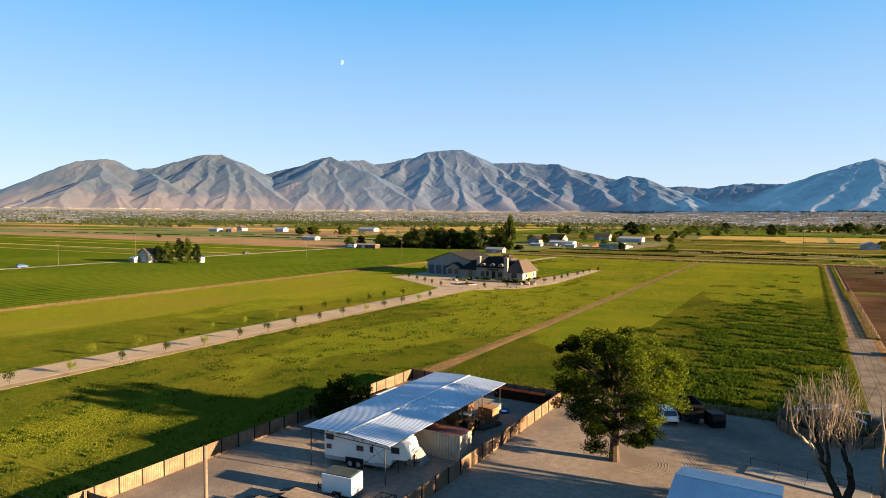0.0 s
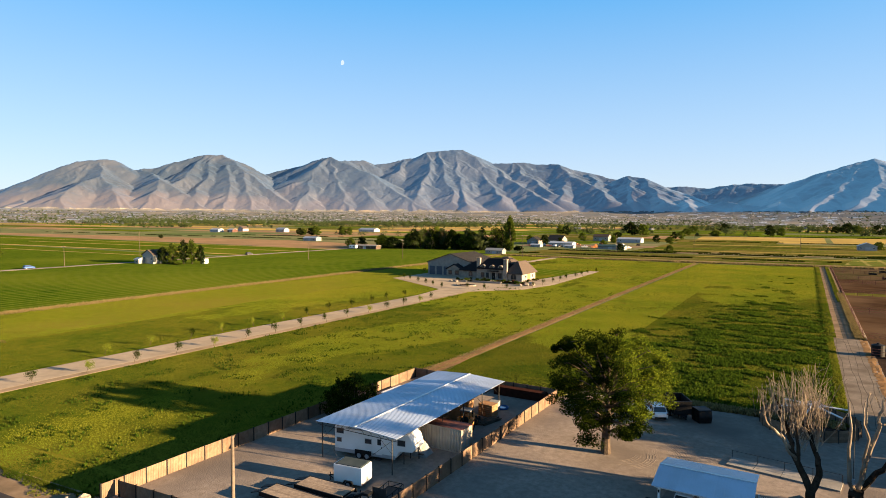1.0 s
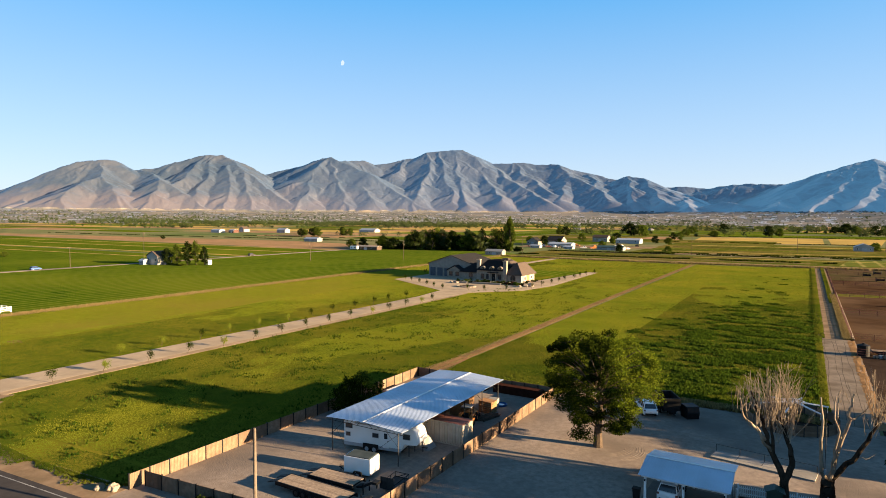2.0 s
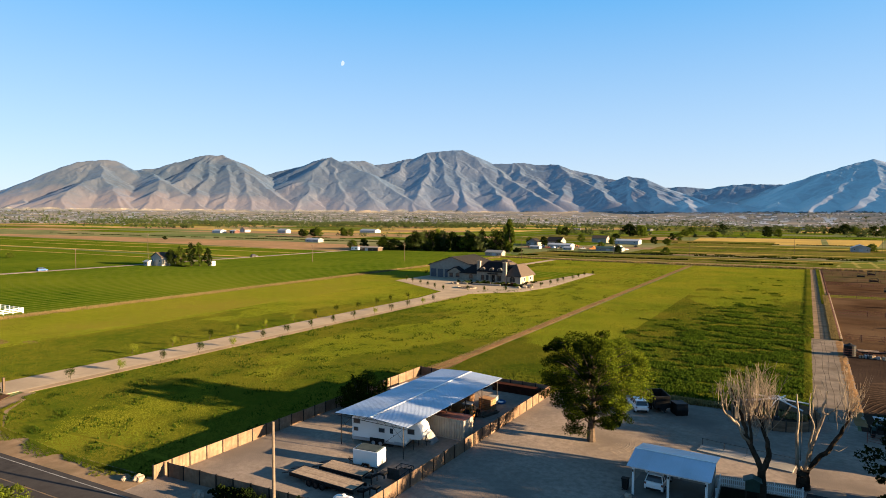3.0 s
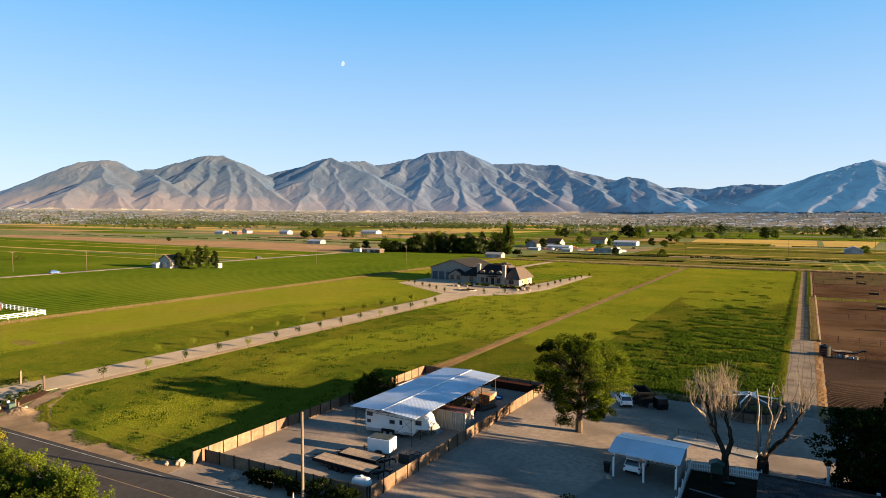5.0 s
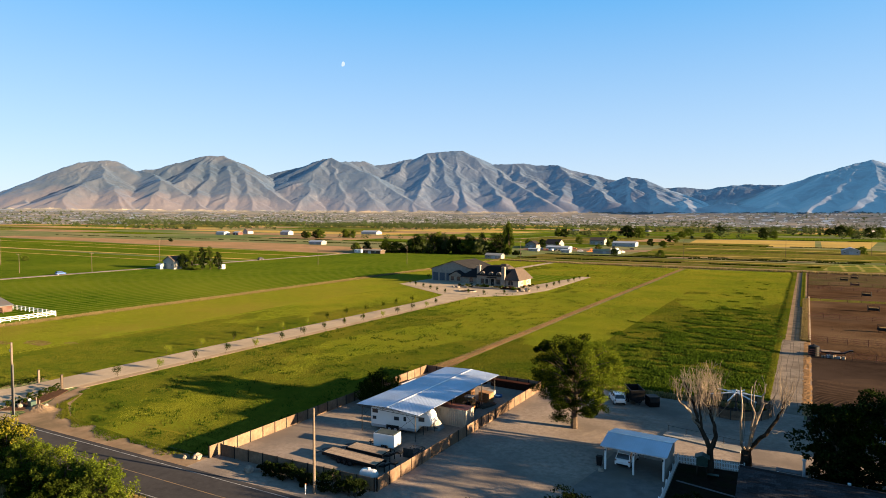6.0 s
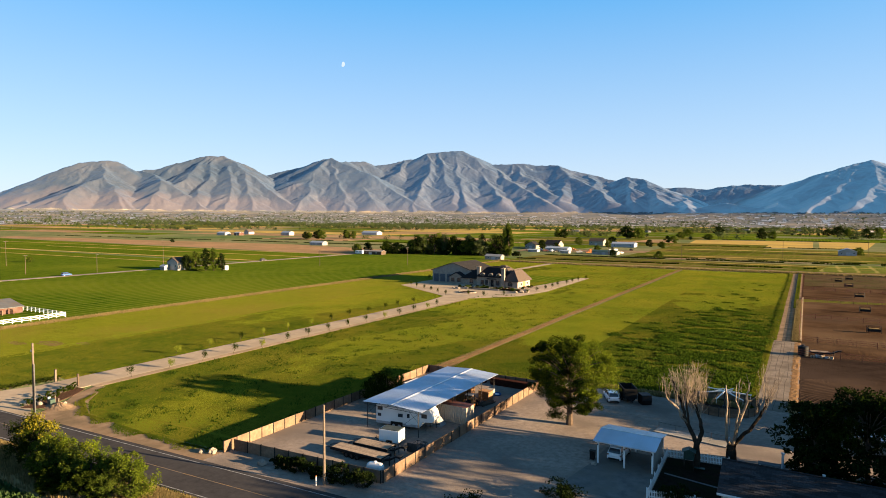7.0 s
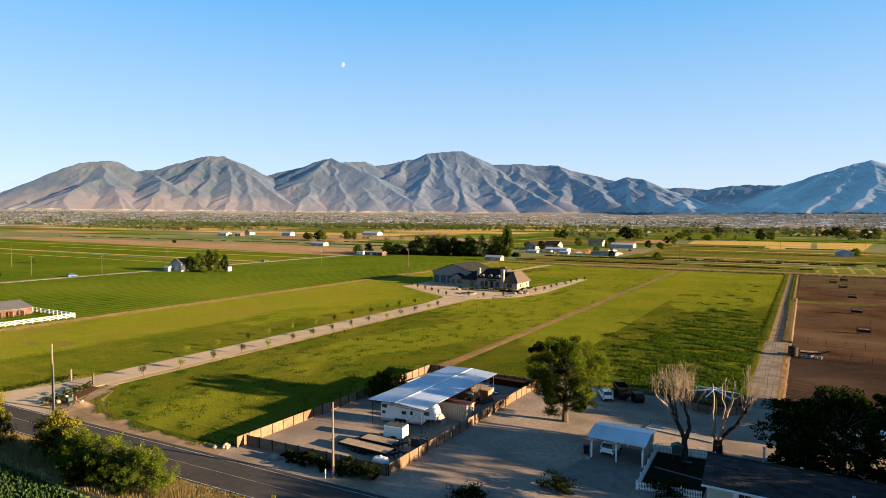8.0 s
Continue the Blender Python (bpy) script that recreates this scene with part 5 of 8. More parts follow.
def container(m):
    ob = thing("shipping_container", m, "beige corrugated shipping container with a rusty red roof", "container")
    L, W, H = 6.06, 2.44, 2.55
    for s in (0, 1):
        bm = bmesh.new()
        pts = []
        n = 17
        for k in range(n):
            u, st = 0.08 + k * (L - 0.16) / n, (L - 0.16) / n
            pts += [(u, 0.0), (u + st * 0.4, 0.0), (u + st * 0.5, 0.085), (u + st * 0.9, 0.085)]
        pts += [(L - 0.08, 0.0)]
        y = 0.02 if s == 0 else W - 0.065
        a = [bm.verts.new((u, y + (v if s == 0 else 0.045 - v), 0.12)) for u, v in pts]
        b = [bm.verts.new((u, y + (v if s == 0 else 0.045 - v), H - 0.1)) for u, v in pts]
        for i in range(len(pts) - 1):
            bm.faces.new((a[i], a[i + 1], b[i + 1], b[i]))
        part("side_wall", bm, CONTAINER, ob)
    part("roof", boxes((0.02, L - 0.02, 0.02, W - 0.02, H - 0.05, H)), RUST, ob, "rusty red roof")
    part("floor", boxes((0.05, L - 0.05, 0.1, W - 0.1, 0.08, 0.2)), PLANK, ob)
    part("back_wall", boxes((0.02, 0.06, 0.05, W - 0.05, 0.1, H - 0.06)), CONTAINER, ob)
    bm = bmesh.new()
    for x in (0, L - 0.1):
        for y in (0, W - 0.1):
            box(bm, x, x + 0.1, y, y + 0.1, 0, H)
    for y in (0.01, W - 0.09):
        box(bm, 0.1, L - 0.1, y, y + 0.08, 0.02, 0.14)
        box(bm, 0.1, L - 0.1, y, y + 0.08, H - 0.12, H - 0.02)
    part("corner_frame", bm, CONTAINER, ob)
    for k in range(2):
        d = part("door", boxes((L - 0.06, L - 0.02, 0.11 + k * 1.12, 1.21 + k * 1.12, 0.12, H - 0.1)), CONTAINER, ob)
        bm = bmesh.new()
        for q in (0.35, 0.75):
            tube(bm, (L, 0.11 + k * 1.12 + q, 0.15), (L, 0.11 + k * 1.12 + q, H - 0.15), 0.02, n=6)
        part("lock_bar", bm, GREYMETAL, d)
    return ob


container(pose(-34.1, 52.7, 0.04))

# grey canvas shelter between trailer and container
ob = thing("canvas_shelter", pose(-32.0, 50.7, 0.04), "grey canvas dome shelter beside the container", "tent")
bm = bmesh.new()
n, k = 12, 10
rings = []
for i in range(k + 1):
    u = i / k
    x = -1.3 + 2.7 * u
    hgt = 2.0 * max(0.02, math.cos(u * math.pi / 2)) ** 0.7
    wid = 1.15 * (1 - 0.35 * u * u)
    rings.append([bm.verts.new((x, wid * math.cos(math.pi * j / n) * (1 + 0.05 * math.sin(3 * j + i)), hgt * math.sin(math.pi * j / n) ** 0.8 * (1 + 0.04 * math.sin(5 * j + 2 * i)))) for j in range(n + 1)])
for i in range(k):
    for j in range(n):
        bm.faces.new((rings[i][j], rings[i + 1][j], rings[i + 1][j + 1], rings[i][j + 1]))
bm.faces.new(rings[0])
part("cover", bm, TARP, ob)
bm = bmesh.new()
for u in (0.0, 0.35, 0.7):
    q = [(-1.3 + 2.7 * u, 1.17 * (1 - 0.35 * u * u) * math.cos(math.pi * j / 8), 2.03 * max(0.02, math.cos(u * math.pi / 2)) ** 0.7 * math.sin(math.pi * j / 8) ** 0.8) for j in range(9)]
    for p0, p1 in zip(q, q[1:]):
        tube(bm, p0, p1, 0.025, n=5)
part("hoops", bm, GREYMETAL, ob)


def tractor(m, paint, label, loader=True):
    ob = thing("tractor", m, label, "tractor")
    bm = bmesh.new()
    bevel_box(bm, 0.1, 1.7, -0.38, 0.38, 0.75, 1.4, 0.08)
    part("bonnet", bm, paint, ob)
    bm = bmesh.new()
    bevel_box(bm, -1.0, 0.2, -0.3, 0.3, 0.5, 1.0, 0.05)
    box(bm, 0.2, 1.5, -0.2, 0.2, 0.45, 0.76)
    part("chassis", bm, STEEL, ob)
    bm = bmesh.new()
    bevel_box(bm, -0.85, -0.3, -0.28, 0.28, 1.0, 1.15, 0.04)
    bevel_box(bm, -0.95, -0.82, -0.28, 0.28, 1.1, 1.6, 0.04)
    part("seat", bm, BLACK, ob)
    bm = bmesh.new()
    for x, y in ((-1.0, -0.55), (-1.0, 0.55), (0.15, -0.55), (0.15, 0.55)):
        tube(bm, (x, y, 0.9), (x, y, 2.3), 0.035, n=6)
    part("roll_frame", bm, BLACK, ob)
    bm = bmesh.new()
    bevel_box(bm, -1.15, 0.3, -0.68, 0.68, 2.3, 2.4, 0.04)
    part("canopy", bm, GREYMETAL, ob, "grey canopy")
    for s in (-1, 1):
        wheel(ob, -0.7, s * 0.72, 0.68, 0.38, paint)
        wheel(ob, 1.35, s * 0.62, 0.42, 0.26, paint)
        bm = bmesh.new()
        side_shape(bm, [(-1.4, 1.1), (-1.2, 1.45), (-0.3, 1.45), (0.0, 1.1), (-0.1, 1.08), (-0.36, 1.38), (-1.14, 1.38), (-1.3, 1.08)], s * 0.72 - 0.2, s * 0.72 + 0.2)
        part("mudguard", bm, paint, ob)
    bm = bmesh.new()
    tube(bm, (0.9, -0.25, 1.4), (0.9, -0.25, 2.0), 0.04, n=6)
    part("exhaust", bm, STEEL, ob)
    if loader:
        bm = bmesh.new()
        for s in (-0.5, 0.5):
            tube(bm, (0.2, s, 1.35), (1.9, s, 1.1), 0.06, n=6)
            tube(bm, (1.9, s, 1.1), (2.5, s, 0.45), 0.06, n=6)
        part("loader_arms", bm, paint, ob)
        bm = bmesh.new()
        side_shape(bm, [(2.4, 0.1), (3.1, 0.08), (3.1, 0.14), (2.5, 0.2), (2.45, 0.75), (2.35, 0.75)], -0.8, 0.8)
        part("bucket", bm, STEEL, ob)
    return ob


tractor(pose(-31.3, 60.2, 0.04, 0, 0, 100), ORANGE, "orange compact tractor with a canopy under the shed")
tractor(pose(14.6, 80.8, 0.05, 0, 0, 95), DARKGREEN, "dark tractor parked at the lane edge", False)

# stores under the shed
def crate(m, w, d, h, material, label):
    ob = thing("crate", m, label, "crate", "crates under the shed")
    bm = bmesh.new()
    n = 6
    for k in range(n):
        z = h * k / n
        for r in ((0, w, 0, 0.03), (0, w, d - 0.03, d)):
            box(bm, r[0], r[1], r[2], r[3], z + 0.02, z + h / n - 0.02)
        for r in ((0, 0.03, 0.03, d - 0.03), (w - 0.03, w, 0.03, d - 0.03)):
            box(bm, r[0], r[1], r[2], r[3], z + 0.02, z + h / n - 0.02)
    part("slats", bm, material, ob)
    part("lid", boxes((-0.02, w + 0.02, -0.02, d + 0.02, h, h + 0.04)), material, ob)
    part("corner_posts", boxes((0.03, 0.1, 0.03, 0.1, 0, h), (w - 0.1, w - 0.03, 0.03, 0.1, 0, h), (0.03, 0.1, d - 0.1, d - 0.03, 0, h), (w - 0.1, w - 0.03, d - 0.1, d - 0.03, 0, h)), PLANK, ob)
    return ob


WARMWOOD = mat("fresh_timber", (0.2, 0.1, 0.04), (0.3, 0.165, 0.07), 2.0, 0.8, bump=0.2, each=0.2)
crate(pose(-35.2, 63.0, 0.04, 0, 0, 4), 2.4, 1.6, 2.0, WARMWOOD, "tall orange-brown timber crate under the shed")
crate(pose(-32.4, 65.0, 0.04, 0, 0, -6), 2.0, 1.4, 1.5, WARMWOOD, "orange-brown timber crate under the shed")
crate(pose(-38.0, 61.0, 0.04, 0, 0, 2), 2.2, 2.2, 1.7, PLANK, "weathered timber bin in the shade")
crate(pose(-32.0, 67.0, 0.04, 0, 0, 8), 1.2, 1.2, 1.2, TARP, "pale wooden box beside the crates")
def lumber_pile(m, n, length, material, label, seed):
    """Loose boards and beams thrown on a heap."""
    rs = np.random.RandomState(seed)
    ob = thing("lumber_pile", m, label, "lumber", "lumber piles")
    board = mesh_of("board", boxes((-length / 2, length / 2, -0.11, 0.11, -0.03, 0.03)), material)
    for k in range(n):
        layer = k // 5
        part("board", board, None, ob).matrix_basis = pose(rs.normal() * 0.25, (k % 5 - 2) * 0.27 + rs.normal() * 0.06, 0.04 + 0.075 * layer, rs.normal() * 3, rs.normal() * 1.2, rs.normal() * 6)
    return ob


def plywood_stack(m, n, material, label, seed):
    """Sheets of plywood standing on edge, leaning together."""
    rs = np.random.RandomState(seed)
    ob = thing("plywood_stack", m, label, "plywood", "plywood stacks")
    sheet_mesh = mesh_of("plywood_sheet", boxes((-1.22, 1.22, -0.01, 0.01, 0, 1.6)), material)
    for k in range(n):
        part("plywood_sheet", sheet_mesh, None, ob).matrix_basis = pose(rs.normal() * 0.1, 0.07 * k, 0, -14 + rs.normal() * 1.5, 0, rs.normal() * 2)
    rail = boxes((-1.3, 1.3, 0.07 * n + 0.42, 0.07 * n + 0.52, 0, 1.5))
    part("back_rest", rail, BARK, ob, "dark timber back rest")
    return ob


lumber_pile(pose(-34.8, 59.0, 0.04, 0, 0, 12), 40, 3.2, BARK, "heap of dark weathered boards under the shed", 3)
lumber_pile(pose(-32.6, 57.2, 0.04, 0, 0, -70), 30, 2.6, PLANK, "heap of grey boards beside the container", 4)
lumber_pile(pose(-30.2, 63.2, 0.04, 0, 0, 75), 20, 3.0, BARK, "low heap of dark boards beside the tractor", 5)
plywood_stack(pose(-33.6, 61.8, 0.04, 0, 0, 6), 7, WARMWOOD, "orange plywood sheets leaning under the shed", 6)
plywood_stack(pose(-36.0, 66.2, 0.04, 0, 0, -8), 5, WARMWOOD, "plywood sheets leaning beside the crates", 7)
ob = thing("wading_pool", pose(-31.0, 69.0, 0.04) @ Matrix.Diagonal((0.72, 0.72, 0.8, 1)), "blue and white round plastic pool", "pool")
bm = bmesh.new()
n = 20
prof = [(1.1, 0), (1.2, 0.3), (1.12, 0.34), (1.0, 0.08), (0.0, 0.08)]
rings = [[bm.verts.new((r * math.cos(6.2832 * i / n), r * math.sin(6.2832 * i / n), z)) for i in range(n)] for r, z in prof[:-1]]
for a, b in zip(rings, rings[1:]):
    for i in range(n):
        bm.faces.new((a[i], a[(i + 1) % n], b[(i + 1) % n], b[i]))
bm.faces.new(rings[-1])
part("shell", bm, BLUE, ob)
part("liner", boxes((-0.6, 0.5, -0.4, 0.5, 0.08, 0.2)), WHITEPAINT, ob, "crumpled white liner")
# stacked timber along the back fence
for k, (x, y, w, h) in enumerate(((-40, 74.9, 8.0, 0.9), (-31.0, 74.9, 7.6, 1.3))):
    ob = thing("timber_stack", pose(x, y, 0.04), "stack of rust-red boards against the fence", "timber", "timber stacks")
    for r in range(int(h / 0.15)):
        bm = bmesh.new()
        for c in range(5):
            box(bm, -w / 2 + 0.1 * ((r * c) % 3), w / 2 - 0.1 * (r % 2), -0.6 + c * 0.24, -0.38 + c * 0.24, r * 0.15, r * 0.15 + 0.12)
        part("board_layer", bm, DARKRED, ob)
ob = thing("white_board", pose(-47.3, 67.9, 0.04, 0, 0, 88), "pale folded panel leaning low by the fence", "panel")
part("panel", boxes((-2.2, 2.2, -0.7, 0.7, 0.3, 0.38)), WHITEPAINT, ob)
part("trestle", boxes((-1.8, -1.6, -0.6, 0.6, 0, 0.3), (1.6, 1.8, -0.6, 0.6, 0, 0.3)), PLANK, ob)

# small utility trailer of black tube
ob = thing("utility_trailer", pose(-28.6, 40.4, 0.04, 0, 0, 95), "small black tube-frame utility trailer", "trailer")
bm = bmesh.new()
for z in (0.5, 0.95):
    for a, b in (((-1.4, -0.75), (1.4, -0.75)), ((1.4, -0.75), (1.4, 0.75)), ((1.4, 0.75), (-1.4, 0.75)), ((-1.4, 0.75), (-1.4, -0.75))):
        tube(bm, (*a, z), (*b, z), 0.03, n=5)
for x in (-1.4, -0.5, 0.5, 1.4):
    for y in (-0.75, 0.75):
        tube(bm, (x, y, 0.45), (x, y, 0.97), 0.03, n=5)
tube(bm, (1.4, -0.5, 0.48), (2.4, 0, 0.48), 0.035, n=5)
tube(bm, (1.4, 0.5, 0.48), (2.4, 0, 0.48), 0.035, n=5)
part("frame", bm, BLACK, ob)
part("deck", boxes((-1.38, 1.38, -0.73, 0.73, 0.44, 0.48)), STEEL, ob)
part("ramp_gate", boxes((-1.46, -1.42, -0.7, 0.7, 0.46, 1.6)), STEEL, ob)
for y in (-0.88, 0.88):
    wheel(ob, -0.1, y, 0.3, 0.18)

# propane tank
ob = thing("propane_tank", pose(-29.2, 32.2, 0.04, 0, 0, 8), "white domed propane tank on low feet", "tank")
bm = bmesh.new()
bmesh.ops.create_uvsphere(bm, u_segments=20, v_segments=14, radius=0.58)
for v in bm.verts:
    v.co.x += 0.55 * (1 if v.co.x > 0.001 else (-1 if v.co.x < -0.001 else 0))
    v.co.z += 0.78
part("shell", bm, WHITEPAINT, ob)
bm = bmesh.new()
tube(bm, (0, 0, 1.3), (0, 0, 1.48), 0.17, n=12)
part("valve_dome", bm, WHITEPAINT, ob)
part("feet", boxes((-0.6, -0.4, -0.35, 0.35, 0, 0.35), (0.4, 0.6, -0.35, 0.35, 0, 0.35)), STEEL, ob)


# ---- poles ----
def utility_pole(x, y, h, label, arms=1, r=0.15, wood=POLEWOOD):
    ob = thing("utility_pole", pose(x, y, 0), label, "pole", "utility poles")
    bm = bmesh.new()
    tube(bm, (0, 0, -0.5), (0, 0, h), r, r * 0.68, n=10)
    part("shaft", bm, wood, ob)
    for k in range(arms):
        z = h - 0.35 - 0.9 * k
        part("crossarm", boxes((-0.08, 0.08, -1.1, 1.1, z - 0.06, z + 0.06)), wood, ob)
        for yy in (-1.0, -0.45, 0.45, 1.0):
            bm = bmesh.new()
            tube(bm, (0, yy, z + 0.06), (0, yy, z + 0.22), 0.04, 0.025, n=6)
            part("insulator", bm, GREYMETAL, ob)
    return ob


utility_pole(-32.2, 26.6, 9.3, "plain wooden utility pole beside the yard fence", 0, 0.17)
ob = utility_pole(-88.2, 23.1, 10.8, "wooden utility pole with a conduit beside the driveway", 0, 0.2)
bm = bmesh.new()
tube(bm, (0.42, -0.05, 0), (0.42, -0.05, 7.6), 0.07, n=8)
part("conduit", bm, OLDROOF, ob, "grey conduit pipe")
bm = bmesh.new()
tube(bm, (-0.5, 0, 9.6), (0.1, 0, 9.6), 0.03, n=5)
tube(bm, (-0.5, 0, 9.4), (-0.5, 0, 9.7), 0.1, n=8)
part("lamp_bracket", bm, GREYMETAL, ob)
for x, y, h in ((-320.5, 207, 16), (-309.2, 160.1, 10), (-331.7, 136, 10), (-397, 156, 15), (-64.3, 450, 13.5), (-1.3, 517, 13.5), (57.8, 582, 13.5), (-150, 352, 14), (-205, 300, 11), (-113, 432, 13), (-245, 262, 10)):
    utility_pole(x, y, h, "tall wooden utility pole among the fields", 1, 0.14, BARK)

# road sign and marker
ob = thing("road_sign", pose(-31.9, 16.7, 0), "yellow warning sign on a thin post", "sign")
bm = bmesh.new()
tube(bm, (0, 0, -0.2), (0, 0, 1.9), 0.035, n=6)
part("post", bm, GREYMETAL, ob)
bm = bmesh.new()
bevel_box(bm, -0.32, 0.32, -0.04, -0.02, 1.3, 1.95, 0.008, 1)
part("sign_face", bm, YELLOWSIGN, ob)
ob = thing("marker_post", pose(-32.9, 26.0, 0), "short white marker post beside the road", "post")
bm = bmesh.new()
tube(bm, (0, 0, -0.2), (0, 0, 1.1), 0.06, n=8)
part("post", bm, WHITEPAINT, ob)
part("cap", boxes((-0.05, 0.05, -0.05, 0.05, 1.1, 1.2)), ORANGE, ob)


def boulder(x, y, r, seed):
    bm = bmesh.new()
    bmesh.ops.create_icosphere(bm, subdivisions=3, radius=r)
    for v in bm.verts:
        f = 1 + 0.35 * noise.noise(v.co * 1.6 / r + Vector((seed, 0, 0))) + 0.1 * noise.noise(v.co * 5 / r)
        v.co = Vector((v.co.x * f * 1.15, v.co.y * f, v.co.z * f * 0.85))
    ob = solid("boulder", bm, STONE, "pale rough boulder half sunk in the ground", "rock", group="boulders")
    ob.location = (x, y, r * 0.55)
    return ob


boulder(-50.9, 26.3, 0.5, 1)
boulder(-42.6, 27.0, 0.5, 5)
boulder(-52.2, 25.6, 0.3, 9)
boulder(-7.7, 48.3, 0.32, 12)
boulder(-88.0, 27.5, 0.35, 4)
boulder(-91.2, 25.4, 0.4, 7)
for x, y, r, k in ((-84.6, 203.6, 0.8, 21), (-83.2, 205.4, 1.0, 22), (-86.3, 201.8, 0.6, 23), (-112.8, 201.8, 0.6, 24), (-115.4, 202.2, 0.5, 25)):
    boulder(x, y, r, k).scale = (1.1, 1.0, 1.0)


# ---- carport ----
def carport(x0, x1, y0, y1, eave, ridge):
    ob = thing("carport", pose(x0, y0, 0), "white timber carport with a blue-white metal roof", "carport")
    W, D = x1 - x0, y1 - y0
    for x in (0.15, W / 2 - 0.1, W - 0.25):
        for y in (0.1, D - 0.3):
            p = part("post", boxes((x, x + 0.2, y, y + 0.2, -0.1, eave)), WHITEPAINT, ob)
    part("front_beam", boxes((-0.1, W + 0.1, 0.04, 0.3, eave - 0.02, eave + 0.2)), WHITEPAINT, ob)
    part("back_beam", boxes((-0.1, W + 0.1, D - 0.3, D - 0.04, eave - 0.02, eave + 0.2)), WHITEPAINT, ob)
    bm = bmesh.new()
    profile(bm, [(0.1, eave + 0.2), (D - 0.1, eave + 0.2), (D / 2, ridge - 0.1)], W - 0.14, W - 0.04, "x")
    part("gable", bm, GREYWALL, ob)
    part("side_wall", boxes((W - 0.12, W - 0.05, 0.3, D - 0.3, 0.0, eave + 0.2)), GREYWALL, ob, "dark sheeted side wall")
    run, ang = math.hypot(D / 2 + 0.3, ridge - eave - 0.2), math.degrees(math.atan2(ridge - eave - 0.2, D / 2 + 0.3))
    n = 8
    w = (W + 0.6) / n
    bm = bmesh.new()
    pts = []
    for k in range(4):
        u, st = k * w / 4, w / 4
        pts += [(u, 0.02), (u + st * 0.7, 0.02), (u + st * 0.78, 0.034), (u + st * 0.92, 0.034)]
    pts += [(w, 0.02), (w, 0.0), (0.0, 0.0)]
    profile(bm, pts, 0, run, "y")
    me = mesh_of("roof_sheet", bm, WHITEROOF)
    for i in range(n):
        part("roof_sheet", me, None, ob).matrix_basis = pose(-0.3 + i * w, -0.3, eave + 0.2, ang, 0, 0)
        part("roof_sheet", me, None, ob).matrix_basis = pose(-0.3 + (i + 1) * w, D + 0.3, eave + 0.2, 0, 0, 180) @ pose(0, 0, 0, ang, 0, 0)
    part("ridge_cap", boxes((-0.3, W + 0.3, D / 2 - 0.12, D / 2 + 0.12, ridge + 0.03, ridge + 0.07)), WHITEPAINT, ob)
    for k in range(3):
        bm = bmesh.new()
        bevel_box(bm, 0.18 + k * (W - 0.45) / 2, 0.3 + k * (W - 0.45) / 2, -0.0, 0.1, eave - 0.4, eave - 0.18, 0.02)
        part("lantern", bm, BLACK, ob, "small dark lantern on a post")
    return ob


carport(-7.7, -0.75, 49.0, 55.4, 2.7, 3.5)
ob = thing("wheelie_bin", pose(-8.35, 49.9, 0.045), "black wheeled rubbish bin", "bin")
bm = bmesh.new()
side_shape(bm, [(-0.25, 0.06), (0.25, 0.06), (0.33, 1.05), (-0.33, 1.05)], -0.3, 0.3, 0.03)
part("body", bm, BLACK, ob)
bm = bmesh.new()
bevel_box(bm, -0.38, 0.36, -0.33, 0.33, 1.05, 1.14, 0.03)
part("lid", bm, BLACK, ob)
for y in (-0.28, 0.28):
    wheel(ob, -0.24, y, 0.1, 0.06)


# ---- white picket fence round the garden ----
def picket_fence(a, b, label, h=1.05):
    a, b = Vector((*a, 0)), Vector((*b, 0))
    L = (b - a).length
    ob = thing("picket_fence", Matrix.Translation(a) @ pose(0, 0, 0, 0, 0, math.degrees(math.atan2(b.y - a.y, b.x - a.x))), label, "fence", "garden fences")
    n = int(L / 0.17)
    bm = bmesh.new()
    prof = [(0, 0.08), (0.085, 0.08), (0.085, h - 0.06), (0.042, h), (0, h - 0.06)]
    profile(bm, prof, -0.012, 0.012, "y")
    me = mesh_of("picket", bm, WHITEPAINT)
    for k in range(n):
        part("picket", me, None, ob).location = (k * L / n + 0.03, -0.03, 0)
    part("rail", boxes((0, L, 0, 0.04, 0.25, 0.34)), WHITEPAINT, ob)
    part("rail", boxes((0, L, 0, 0.04, h - 0.3, h - 0.21)), WHITEPAINT, ob)
    pm = mesh_of("post", boxes((-0.06, 0.06, -0.06, 0.06, -0.2, h + 0.1)), WHITEPAINT)
    for k in range(int(L / 2.4) + 1):
        part("post", pm, None, ob).location = (min(L, k * 2.4), 0.08, 0)
    return ob


picket_fence((0.0, 42.5), (-0.45, 55.6), "white picket fence beside the carport")
picket_fence((-0.45, 55.7), (6.8, 56.6), "white picket fence at the back of the garden")
picket_fence((0.0, 42.4), (6.9, 43.6), "white picket fence facing the drive")
# dark soil, taken near black to carry the garden's shade
sheet("garden_bed", [(0.1, 42.7), (6.9, 43.8), (6.9, 56.4), (-0.3, 55.5)], 0.06, mat("shaded_garden_soil", (0.0090, 0.0075, 0.0059), (0.0198, 0.0157, 0.0120), 1.5, 0.95, bump=0.6, c3=(0.0120, 0.0149, 0.0075), s3=0.4), "dark garden ground with shade put into its colour", "garden")
sheet("garden_path", [(0.3, 50.0), (6.6, 48.9), (6.6, 49.25), (0.3, 50.35)], 0.08, OLDROOF, "narrow pale garden path", "path")
ob = thing("play_house", pose(2.6, 53.0, 0.06, 0, 0, 6), "dark green garden cabin on posts", "cabin")
